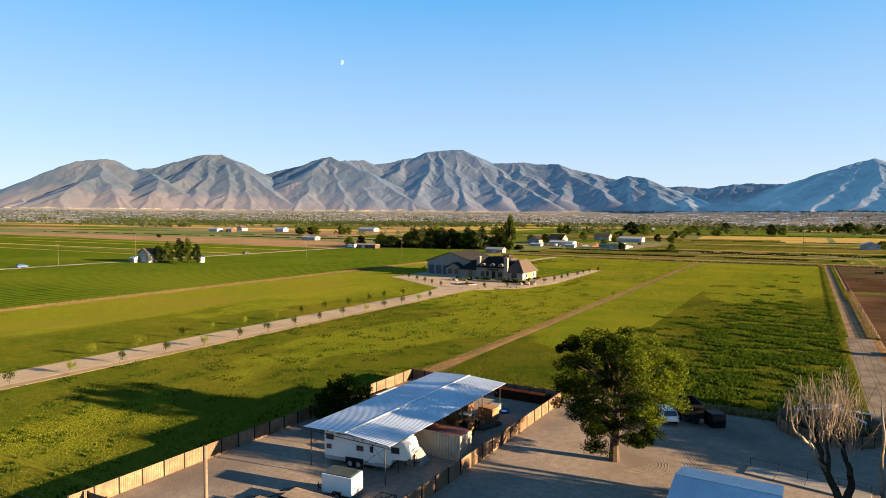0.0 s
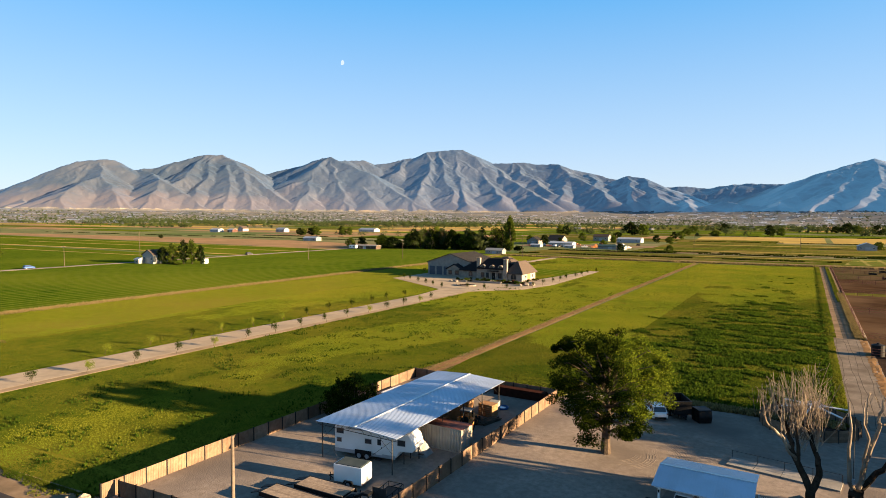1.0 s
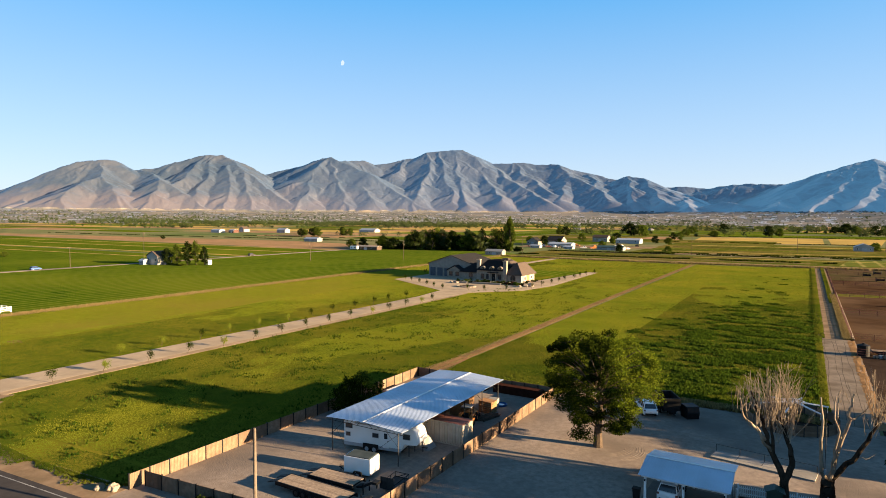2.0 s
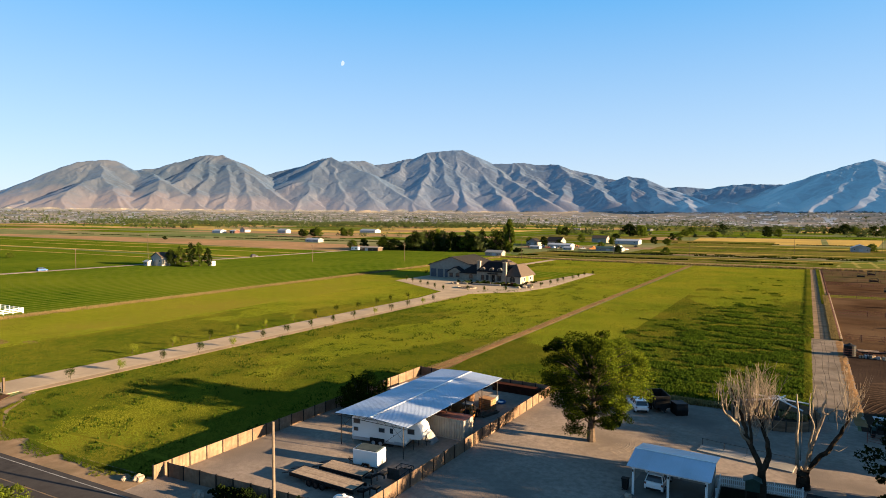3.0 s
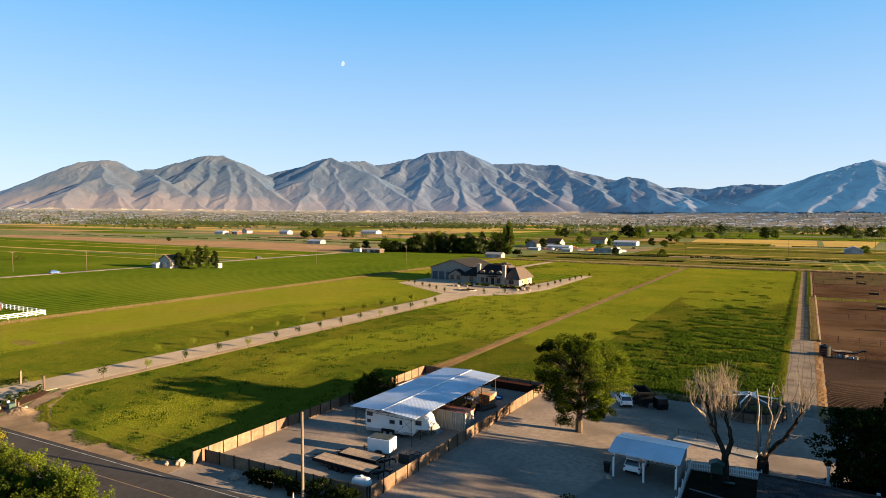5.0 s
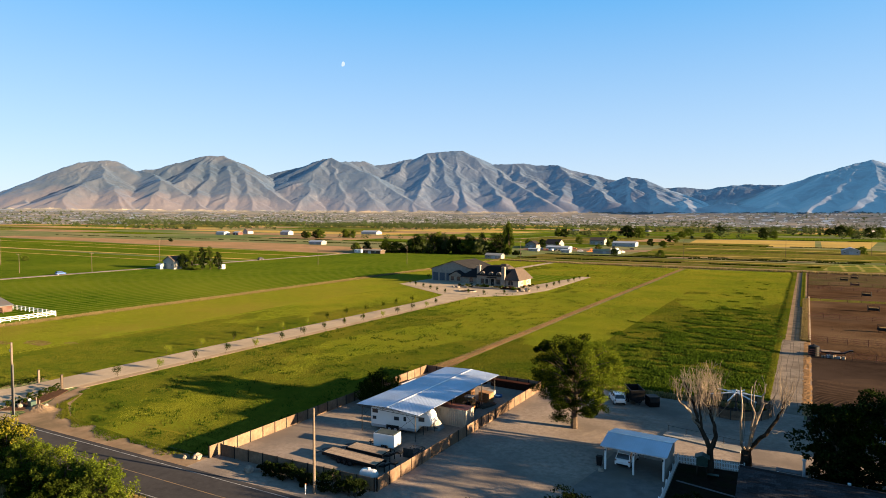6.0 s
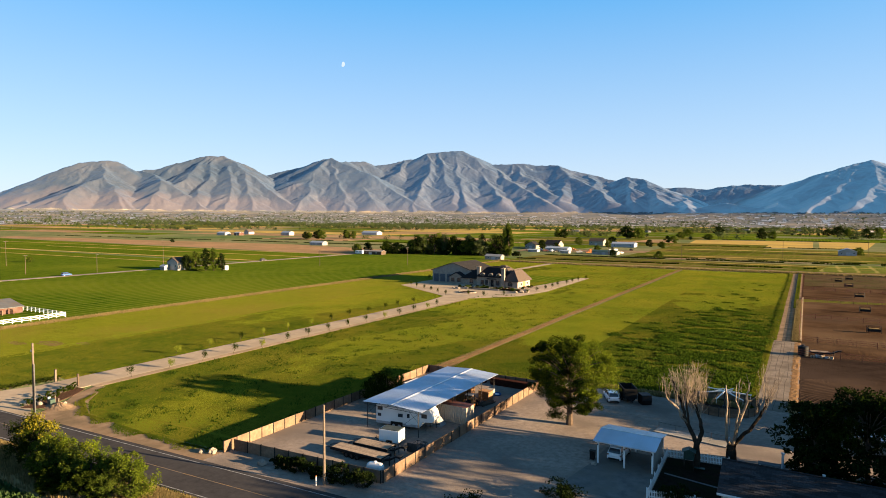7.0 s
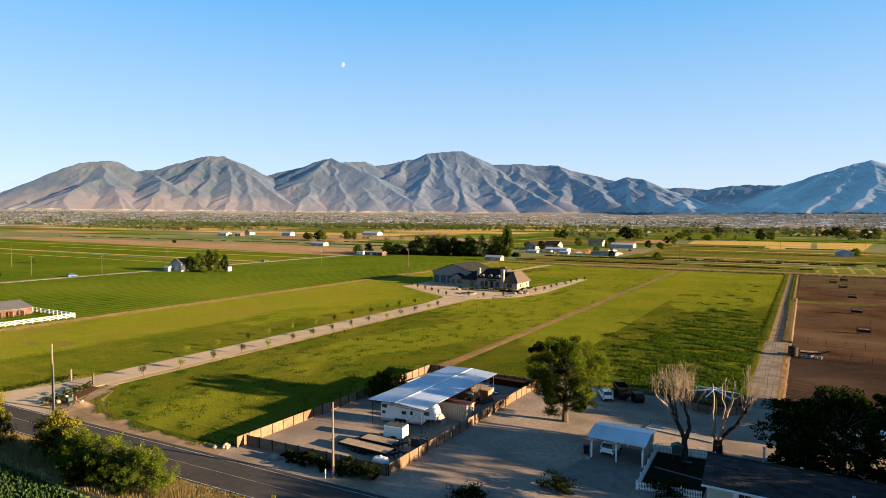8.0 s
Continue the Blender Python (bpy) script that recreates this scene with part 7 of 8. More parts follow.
def farmhouse():
    ob = thing("farmhouse", pose(0, 0, 0), "large stone farmhouse with dark hipped roofs", "house")
    bm = bmesh.new()
    box(bm, -120.5, -111.0, 219.5, 229.0, 0, 3.1)
    part("link_wall", bm, STONE, ob)
    part("main_wall", boxes((-111.2, -98.0, 217.0, 230.5, 0, 4.6)), STONE, ob)
    part("wing_wall", boxes((-98.4, -91.9, 216.4, 230.0, 0, 3.0)), STUCCO, ob, "pale stucco wing wall")
    bm = bmesh.new()
    hip(bm, -121.3, -110.6, 218.8, 229.6, 3.1, 6.6, 5.0)
    part("link_roof", bm, DARKROOF, ob)
    bm = bmesh.new()
    hip(bm, -111.9, -97.4, 216.3, 231.2, 4.4, 8.3, 3.6)
    part("main_roof", bm, DARKROOF, ob)
    bm = bmesh.new()
    hip(bm, -99.0, -91.2, 215.7, 230.8, 3.0, 7.6, 3.6)
    part("wing_roof", bm, BROWNROOF, ob, "brown shingle roof")
    bm = bmesh.new()
    hip(bm, -107.5, -98.5, 222, 230.8, 6.3, 8.9, 3.5)
    part("rear_roof", bm, BROWNROOF, ob)
    for x, y, z in ((-111.3, 217.8, 8.3), (-98.6, 216.0, 8.2)):
        bm = bmesh.new()
        bevel_box(bm, x - 0.75, x + 0.75, y - 0.6, y + 0.6, 0, z, 0.05)
        c = part("chimney", bm, STONE, ob, "pale stone chimney")
        bm = bmesh.new()
        bevel_box(bm, x - 0.9, x + 0.9, y - 0.75, y + 0.75, z, z + 0.22, 0.04)
        part("cap", bm, CONCRETE, c)
        bm = bmesh.new()
        tube(bm, (x, y, z + 0.2), (x, y, z + 0.7), 0.2, n=10)
        part("pot", bm, STEEL, c)
    for x in (-109.0, -105.0, -101.3):
        bm = bmesh.new()
        profile(bm, [(x - 1.1, 4.2)] + [(x - 1.1 * math.cos(math.pi * k / 8), 5.0 + 0.95 * math.sin(math.pi * k / 8)) for k in range(9)] + [(x + 1.1, 4.2)], 216.75, 219.4, "y")
        d = part("dormer", bm, STONE, ob, "arched stone dormer")
        arch_window(d, x, 216.74, 4.45, 1.3, 1.2, STONE)
    for x in (-109.2, -106.9, -101.6):
        window(ob, x - 0.7, x + 0.7, 216.98, 0.8, 2.7, BLACK)
    dr = part("door", boxes((-105.0, -103.4, 216.9, 217.0, 0.1, 2.9)), BLACK, ob, "dark double front door")
    part("handle", boxes((-104.24, -104.18, 216.84, 216.9, 1.0, 1.5)), GREYMETAL, dr)
    for x in (-105.6, -102.8):
        bm = bmesh.new()
        tube(bm, (x, 215.8, 0), (x, 215.8, 3.4), 0.2, n=10)
        part("column", bm, STONE, ob)
    bm = bmesh.new()
    profile(bm, [(-106.4, 3.4), (-102.0, 3.4), (-102.0, 3.65), (-106.4, 3.65)], 215.4, 217.2, "y")
    part("porch_roof", bm, DARKROOF, ob)
    arch_window(ob, -95.4, 216.38, 0.7, 2.2, 2.1, STONE)
    arch_window(ob, -116.0, 219.48, 0.7, 1.8, 2.0, STONE)
    for y in (219.5, 226.0):
        w = part("window", boxes((-91.95, -91.86, y, y + 1.4, 0.8, 2.3)), WHITEPAINT, ob)
        part("pane", boxes((-91.88, -91.84, y + 0.1, y + 1.3, 0.9, 2.2)), GLASS, w)
    part("garage_niche", boxes((-91.96, -91.87, 221.9, 224.6, 0.1, 2.6)), WARMWOOD, ob, "warm timber side door")
    return ob


farmhouse()
# low garden walls and planting in front of the house
for x, y, L in ((-112, 203.2, 7.0), (-101.0, 204.2, 12.0)):
    ob = thing("garden_wall", pose(x, y, 0.06, 0, 0, 6), "low dark stone terrace wall before the house", "wall", "terrace walls")
    for r in range(2):
        for k in range(int(L / 0.9)):
            bm = bmesh.new()
            bevel_box(bm, -L / 2 + k * 0.9 + 0.2 * r, -L / 2 + k * 0.9 + 0.86 + 0.2 * r, -0.25, 0.25, r * 0.35, r * 0.35 + 0.33, 0.03, 1)
            part("stone", bm, GREYWALL, ob)
rs = np.random.RandomState(12)
for k in range(16):
    x, y = rs.uniform(-117, -92), rs.uniform(209.5, 213.5)
    bush("house_shrub", x, y, 0.9, 0.8, rs.uniform(0.7, 1.3), LEAFBUSH if k % 3 else LEAF, "small clipped shrub before the farmhouse", 200 + k, 320, 0.3, "house shrubs")
REDLEAF = mat("leaf_red_brown", (0.05, 0.02, 0.012), (0.09, 0.036, 0.02), 0.5, 0.7, bump=0, island=0.4, thru=0.2, spec=0.0)
for k in range(15):
    x, y = -113.5 + 1.75 * k + rs.uniform(-0.5, 0.5), 204.4 + 0.12 * k + rs.uniform(-0.4, 2.2)
    red = k in (9, 11, 13)
    bush("terrace_shrub", x, y, rs.uniform(1.1, 1.7), 1.1, rs.uniform(1.0, 1.8), REDLEAF if red else (LEAFDARK, LEAFBUSH, LEAF)[k % 3], "red-leaved shrub on the house terrace" if red else "loose green shrub on the house terrace", 260 + k, 900, 0.3, "terrace shrubs")
for k in range(7):
    bush("border_shrub", -90.6 + 0.9 * k, 210.5 - 0.9 * k + rs.uniform(-0.6, 0.6), 1.0, 0.9, rs.uniform(0.6, 1.1), REDLEAF if k % 3 == 1 else LEAFBUSH, "low shrub bordering the forecourt", 280 + k, 600, 0.28, "border shrubs")
for k in range(6):
    bush("house_shrub", -89.5 + rs.uniform(-1, 1), 214 + 2.4 * k, 0.9, 0.9, 1.0, LEAFDARK, "small dark shrub beside the farmhouse", 230 + k, 160, 0.3, "house shrubs")
ob = thing("planter_ring", pose(-103.5, 192.5, 0.07), "round stone planter bed in the forecourt", "planter")
for k in range(18):
    a = 6.2832 * k / 18
    bm = bmesh.new()
    bevel_box(bm, -0.55, 0.55, -0.22, 0.22, 0, 0.4, 0.05, 1)
    p = part("stone", bm, STONE, ob)
    p.matrix_basis = pose(3.6 * math.cos(a), 2.6 * math.sin(a), 0, 0, 0, math.degrees(a) + 90)
bm = bmesh.new()
prism(bm, [(3.4 * math.cos(6.2832 * k / 20), 2.4 * math.sin(6.2832 * k / 20)) for k in range(20)], 0, 0.25)
part("soil", bm, SOIL, ob)


# ---- saplings along the driveway and the forecourt ----
def sapling(m, h, material, label, seed, group):
    rs = np.random.RandomState(seed)
    ob = thing("sapling", m, label, "tree", group)
    segs, tips = [], []
    grow(rs, (0, 0, -0.1), (0, 0, 1), h * 0.45, 0.05, 2, segs, tips, 0.5, 0.12, 3, 2, 0.6, 0.6)
    part("trunk", limb_mesh("trunk", segs, BARK, 5), BARK, ob)
    t = np.array([list(p) for p in tips])
    c = t[rs.randint(0, len(t), 420)] + rs.normal(size=(420, 3)) * (0.17, 0.17, 0.3)
    part("crown", leaves("crown", c, 0.16, material, seed), material, ob)
    return ob


base = [sapling(pose(-94.7, 43.2, 0.03), 2.3, LEAFBUSH, "young thin green tree beside the driveway", 300, "driveway saplings"), sapling(pose(-94.7, 51, 0.03, 0, 0, 80), 2.0, LEAFGOLD, "young yellowing tree beside the driveway", 301, "driveway saplings"), sapling(pose(-94.7, 59, 0.03), 2.2, LEAFBUSH, "young thin green tree beside the driveway", 302, "driveway saplings")]
rs = np.random.RandomState(14)
for k in range(12):
    copy_thing(base[k % 3 if k % 4 else 0], pose(-94.6 + rs.uniform(-0.3, 0.3), 67 + 8.0 * k, 0.03, 0, 0, rs.uniform(0, 360)))
for k in range(12):
    copy_thing(base[rs.randint(3)], pose(-104.6 + rs.uniform(-0.4, 0.4), 60 + 8.6 * k, 0.03, 0, 0, rs.uniform(0, 360)))
for k in range(9):
    copy_thing(base[0], pose(-80.5 + 0.2 * k + rs.uniform(-0.4, 0.4), 200 + 8.6 * k, 0.03, 0, 0, rs.uniform(0, 360)))
for x, y in ((-107, 181), (-112, 184), (-118, 189), (-124, 193), (-131, 197), (-137, 202), (-98, 184), (-92, 184), (-86.5, 190)):
    copy_thing(base[2], pose(x, y, 0.03, 0, 0, rs.uniform(0, 360)))
for x, y, h in ((-141.5, 236, 3.2), (-144, 228, 2.6), (-146, 240, 3.0)):
    sapling(pose(x, y, 0.03), h, LEAFDARK, "young dark tree beside the workshop", int(300 - x), "workshop saplings")


# ---- driveway entrance ----
for x, y in ((-103.8, 34.2), (-96.9, 34.5)):
    ob = thing("gate_post", pose(x, y, 0), "timber entrance post beside the driveway", "post", "entrance posts")
    bm = bmesh.new()
    bevel_box(bm, -0.15, 0.15, -0.15, 0.15, -0.2, 2.2, 0.03)
    part("shaft", bm, BARK if x > -100 else POLEWOOD, ob)
    bm = bmesh.new()
    bevel_box(bm, -0.19, 0.19, -0.19, 0.19, 2.2, 2.3, 0.03)
    part("cap", bm, BARK, ob)
sheet("planting_bed", [(-92.0, 22.6), (-89.0, 24.8), (-92.0, 31.0), (-94.2, 34.2), (-96.8, 34.0), (-94.0, 29.0)], 0.09, mat("bark_mulch", (0.052, 0.03, 0.0189), (0.09, 0.052, 0.033), 3.0, 0.95, bump=0.6), "brown mulch planting bed by the entrance", "bed")
for k in range(9):
    bush("bed_shrub", -92.3 - 0.42 * k, 24.2 + 1.1 * k, 0.95, 0.9, 1.35, LEAFBUSH, "round green shrub in the entrance bed", 320 + k, 800, 0.16, "entrance shrubs")
for k in range(16):
    bush("drive_hedge", -106.4 + 0.1 * k, 22.6 + 0.85 * k, 0.65, 0.65, 0.9, LEAFBUSH, "low clipped shrub along the driveway", 340 + k, 420, 0.15, "driveway hedge")
ob = thing("meter_box", pose(-89.6, 26.3, 0.05), "green utility box on a dirt mound", "utility box")
bm = bmesh.new()
bevel_box(bm, -0.5, 0.5, -0.4, 0.4, 0, 0.9, 0.04)
part("cabinet", bm, DARKGREEN, ob)
bm = bmesh.new()
bevel_box(bm, -0.9, -0.6, -0.2, 0.2, 0, 1.2, 0.03)
part("pedestal", bm, GREYMETAL, ob)
part("lid", boxes((-0.54, 0.54, -0.44, 0.44, 0.9, 0.96)), DARKGREEN, ob)
for x, y in ((-88.6, 26.9), (-90.6, 27.4)):
    ob = thing("bollard", pose(x, y, 0), "short pale timber bollard", "bollard", "bollards")
    bm = bmesh.new()
    tube(bm, (0, 0, -0.2), (0, 0, 1.1), 0.1, n=8)
    part("shaft", bm, POLEWOOD, ob)
    part("cap", boxes((-0.11, 0.11, -0.11, 0.11, 1.1, 1.14)), POLEWOOD, ob)
bm = bmesh.new()
rings = []
for r in range(7):
    u = r / 6
    rings.append([bm.verts.new((-87.6 + 4.0 * u * math.cos(6.2832 * k / 28), 26.6 + 2.1 * u * math.sin(6.2832 * k / 28), 0.03 + 0.62 * (1 - u) ** 1.2 * (1 + 0.5 * noise.noise((k * 0.7, r * 0.9, 3))) - 0.06 * u)) for k in range(28)])
for a, b in zip(rings, rings[1:]):
    for k in range(28):
        bm.faces.new((a[k], b[k], b[(k + 1) % 28], a[(k + 1) % 28]))
bmesh.ops.remove_doubles(bm, verts=bm.verts[:], dist=0.02)
solid("dirt_mound", bm, DIRT, "low heap of tan dirt beside the pole", "mound", "structure")


# ---- white rail fence and barn ----
def rail_fence(a, b, label):
    a, b = Vector((*a, 0)), Vector((*b, 0))
    L = (b - a).length
    ob = thing("rail_fence", Matrix.Translation(a) @ pose(0, 0, 0, 0, 0, math.degrees(math.atan2(b.y - a.y, b.x - a.x))), label, "fence", "white rail fences")
    n = round(L / 2.4)
    pm = mesh_of("post", boxes((-0.07, 0.07, -0.07, 0.07, -0.2, 1.5)), WHITEPAINT)
    for k in range(n + 1):
        part("post", pm, None, ob).location = (k * L / n, 0, 0)
    for z in (0.4, 0.85, 1.28):
        part("rail", boxes((0, L, -0.11, -0.07, z, z + 0.15)), WHITEPAINT, ob)
    return ob


rail_fence((-177, 74.3), (-177, 20), "white three-rail fence along the dry margin")
rail_fence((-177.1, 74.5), (-206, 74.0), "white three-rail fence behind the barn")


def barn(name, x0, x1, y0, y1, e, r, wall, roof, label, along="x", door=True, win=2):
    ob = thing(name, pose(x0, y0, 0), label, "barn" if "barn" in name else "building", "farm buildings")
    W, D = x1 - x0, y1 - y0
    bm = bmesh.new()
    bm2 = bmesh.new()
    if along == "x":
        profile(bm, [(0, 0), (D, 0), (D, e), (D / 2, r), (0, e)], 0, W, "x")
        profile(bm2, [(-0.4, e - 0.15), (D / 2, r + 0.02), (D + 0.4, e - 0.15), (D + 0.4, e + 0.05), (D / 2, r + 0.25), (-0.4, e + 0.05)], -0.4, W + 0.4, "x")
    else:
        profile(bm, [(0, 0), (W, 0), (W, e), (W / 2, r), (0, e)], 0, D, "y")
        profile(bm2, [(-0.4, e - 0.15), (W / 2, r + 0.02), (W + 0.4, e - 0.15), (W + 0.4, e + 0.05), (W / 2, r + 0.25), (-0.4, e + 0.05)], -0.4, D + 0.4, "y")
    part("wall", bm, wall, ob)
    part("roof", bm2, roof, ob)
    if door:
        d = part("door", boxes((W * 0.4, W * 0.4 + min(3.0, W * 0.3), -0.06, -0.01, 0.05, min(3.0, e * 0.85))), GREYMETAL, ob)
    for k in range(win):
        x = W * (k + 0.5) / win
        if not door or not W * 0.34 < x < W * 0.4 + 3.6:
            w = part("window", boxes((x - 0.6, x + 0.6, -0.06, -0.01, e * 0.4, e * 0.75)), WHITEPAINT, ob)
            part("pane", boxes((x - 0.5, x + 0.5, -0.08, -0.06, e * 0.43, e * 0.72)), GLASS, w)
    return ob


barn("red_barn", -214, -197, 56, 72, 2.0, 3.6, REDBARN, OLDROOF, "weathered red low barn with a grey roof", "y")
for k in range(3):
    ob = thing("stall_panel", pose(-196.5 + 0.2 * k, 62 + 3 * k, 0.03), "timber stall divider beside the barn", "panel", "stall panels")
    part("boards", boxes((0, 2.4, -0.03, 0.03, 0.2, 0.6), (0, 2.4, -0.03, 0.03, 0.7, 1.1), (0, 2.4, -0.03, 0.03, 1.2, 1.6)), WARMWOOD, ob)
    part("post", boxes((0.0, 0.1, 0.03, 0.13, -0.1, 1.8)), POLEWOOD, ob)
    part("post", boxes((2.3, 2.4, 0.03, 0.13, -0.1, 1.8)), POLEWOOD, ob)

# white house among trees across the green field
barn("white_house", -296, -287, 192.5, 201, 4.6, 7.0, FARWHITE, BROWNROOF, "white two-storey farmhouse with a brown roof", "y", True, 3)
barn("lean_to_porch", -297.5, -294.0, 189.0, 192.4, 2.2, 2.9, FARWHITE, GREYMETAL, "low white porch building beside the house", "x", False, 1)
ob = thing("water_box", pose(-269, 209.7, 0), "small white square pump box in the field", "pump box")
bm = bmesh.new()
bevel_box(bm, -1.6, 1.6, -1.2, 1.2, 0, 2.3, 0.05)
part("body", bm, WHITEPAINT, ob)
part("lid", boxes((-1.7, 1.7, -1.3, 1.3, 2.3, 2.42)), WHITEPAINT, ob)


def far_tree(x, y, h, r, material, label, seed, count=420, name="field_tree", group="field trees", leaf=None):
    """A tree seen from far: trunk, a few limbs, leaf clumps in an uneven crown."""
    rs = np.random.RandomState(seed)
    ob = thing(name, pose(x, y, land(x, y)), label, "tree", group)
    segs = [(Vector((0, 0, -0.3)), Vector((0, 0, h * 0.45)), h * 0.028, h * 0.018)]
    cs = []
    n = 11
    for k in range(n):
        a = 2.4 * k + rs.uniform(-0.5, 0.5)
        u = rs.uniform(0.25, 0.8)
        z = h * (0.16 + 0.72 * k / (n - 1))
        w = r * u * math.sin(math.pi * (0.22 + 0.7 * k / (n - 1))) 
        p = Vector((w * math.cos(a), w * math.sin(a), z))
        segs.append((Vector((0, 0, max(0.2, z * 0.5))), p, h * 0.012, h * 0.004))
        d = rs.normal(size=(count // n, 3))
        d /= np.linalg.norm(d, axis=1)[:, None]
        cs.append(np.array(p) + d * rs.uniform(0.4, 1.0, (len(d), 1)) * np.array([r * 0.42, r * 0.42, h * 0.14]))
    c = np.concatenate(cs)
    c = c[c[:, 2] > 0.3]
    part("trunk", limb_mesh("trunk", segs, BARK, 5), BARK, ob)
    part("crown", leaves("crown", c, leaf or r * 0.3, material, seed), material, ob)
    return ob


for k, (x, y, h, r) in enumerate(((-284, 196, 9, 3.4), (-280, 199, 11, 3.6), (-275.5, 202, 12.5, 3.2), (-271.5, 204, 13, 3.0), (-267, 206, 10, 2.8), (-290, 204, 8, 3.0))):
    far_tree(x, y, h, r, LEAF if k % 2 else LEAFDARK, "dense tree beside the white house", 400 + k, 900, "house_tree", "trees by the white house", 0.8)
bush("hedge", -277, 196.5, 10, 1.2, 1.6, LEAF, "long low hedge beside the white house", 410, 1500, 0.5)

# the grove beyond the farmhouse
rs = np.random.RandomState(21)
for k in range(30):
    x = -286 + 3.2 * k + rs.uniform(-1.5, 1.5)
    y = 394 + 0.28 * (x + 286) + rs.uniform(-9, 12)
    h = rs.uniform(9, 18) * (0.7 if k < 5 else 1)
    far_tree(x, y, h, rs.uniform(5.5, 8.5), (LEAF, LEAFBUSH, LEAF, LEAFDARK, LEAFFAR)[k % 5], "dark leafy tree in the grove", 430 + k, 1100, "grove_tree", "grove trees", 1.1)
for k in range(16):
    x = -280 + 6.4 * k + rs.uniform(-1.5, 1.5)
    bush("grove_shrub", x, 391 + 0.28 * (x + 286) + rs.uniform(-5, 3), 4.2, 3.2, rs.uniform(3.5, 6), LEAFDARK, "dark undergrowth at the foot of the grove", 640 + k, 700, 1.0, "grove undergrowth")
far_tree(-187, 414, 26, 4.8, LEAF, "tall poplar at the end of the grove", 470, 3600, "poplar", "poplars", 1.2)
far_tree(-254, 420, 18, 6.5, LEAFGOLD, "tall yellow-green tree above the grove", 471, 1000, "grove_tree", "grove trees", 1.2)
barn("tan_shed", -186.5, -174, 373, 379, 2.4, 3.7, STUCCO, TARP, "low tan shed with a pale roof")
barn("long_shed", -300, -279, 372, 378, 2.6, 3.2, BARK, GREYWALL, "long low grey shed before the trees")
ob = thing("parked_camper", pose(-299, 369.5, 0), "white camper parked by the shed", "camper")
bm = bmesh.new()
bevel_box(bm, -3.5, 3.5, -1.2, 1.2, 0.5, 3.0, 0.2)
part("body", bm, WHITEPAINT, ob)
part("window", boxes((-2.5, -1.2, -1.22, -1.19, 1.6, 2.3), (0.5, 2.2, -1.22, -1.19, 1.6, 2.3)), GLASS, ob)
for x in (-0.5, 0.5):
    wheel(ob, x, -1.1, 0.36)
    wheel(ob, x, 1.1, 0.36)

# neighbouring farms
for row in (("dark_house", -226, -212, 536, 548, 4.5, 8.5, STUCCO, DARKROOF, "tan house with a steep dark roof", "y"), ("gabled_house", -214, -196, 556, 572, 5.0, 10.0, STUCCO, DARKROOF, "large house with steep dark gables", "x"), ("metal_shed", -193, -167, 503, 514, 4.0, 5.2, GREYMETAL, GREYMETAL, "grey metal farm shed", "x"), ("small_shed", -200, -189, 482, 488, 2.6, 3.2, FARWHITE, GREYMETAL, "small white farm shed", "x"), ("white_hut", -168, -159, 478, 484, 2.6, 3.4, FARWHITE, GREYMETAL, "small white farm hut", "x"), ("green_shed", -143, -117, 480, 490, 3.2, 4.4, TARP, DARKGREEN, "open shed with a green roof", "x"), ("stone_house", -196, -176, 644, 656, 6.5, 9.5, STUCCO, BROWNROOF, "pale two-storey country house", "x"), ("blue_barn", -166, -136, 620, 634, 4.8, 6.4, GREYMETAL, GREYMETAL, "long pale metal barn", "x"), ("pale_barn", 36, 52, 584, 596, 4.6, 7.6, FARWHITE, GREYMETAL, "white metal barn beside a mown field", "y"), ("white_farm", -445, -423, 466, 474, 3.8, 5.4, FARWHITE, GREYMETAL, "white farm building beyond the fallow field", "x"), ("tall_white_barn", -712, -690, 687, 698, 6.0, 9.0, FARWHITE, GREYMETAL, "white metal barn far out", "x"), ("red_shed", -766, -752, 640, 650, 5.0, 7.0, REDBARN, GREYMETAL, "red farm shed far out", "x"), ("grey_barn", -800, -776, 634, 645, 5.0, 7.0, GREYMETAL, GREYMETAL, "grey farm barn far out", "x"), ("white_gable", -800, -786, 690, 702, 6.0, 11.0, FARWHITE, BROWNROOF, "white gabled house far out", "y"), ("silver_barn", -640, -600, 800, 815, 5, 8, GREYMETAL, GREYMETAL, "silver arched barn far out", "x"), ("crop_store", -445, -420, 700, 712, 4, 6, RUST, RUST, "dark red store far out", "x")):
    nm, x0, x1, y0, y1, e, r = row[:7]
    barn(nm, x0 + 0.1 * (x1 - x0), x1 - 0.1 * (x1 - x0), y0, y1, e * 0.75, r * 0.78, *row[7:11], True, 3)
# parked machines round the neighbouring farm
rs = np.random.RandomState(33)
for k in range(20):
    x, y = rs.uniform(-205, -112), rs.uniform(492, 500) + rs.uniform(0, 80) * (k % 2)
    ob = thing("farm_truck", pose(x, y, 0.0, 0, 0, rs.uniform(0, 360)), "old truck parked at a far farm", "truck", "far farm vehicles")
    c = (WHITEPAINT, RUST, BLACK, GREYMETAL, ORANGE)[k % 5]
    bm = bmesh.new()
    side_shape(bm, [(-2.6, 0.5), (2.6, 0.5), (2.6, 1.2), (1.6, 1.4), (1.2, 2.1), (-0.2, 2.1), (-0.3, 1.3), (-2.6, 1.3)], -0.95, 0.95, 0.05)
    part("body", bm, c, ob)
    part("window", boxes((0.0, 1.1, -0.97, 0.97, 1.45, 1.95)), GLASS, ob)
    for wx in (-1.7, 1.7):
        wheel(ob, wx, -0.9, 0.4)
        wheel(ob, wx, 0.9, 0.4)
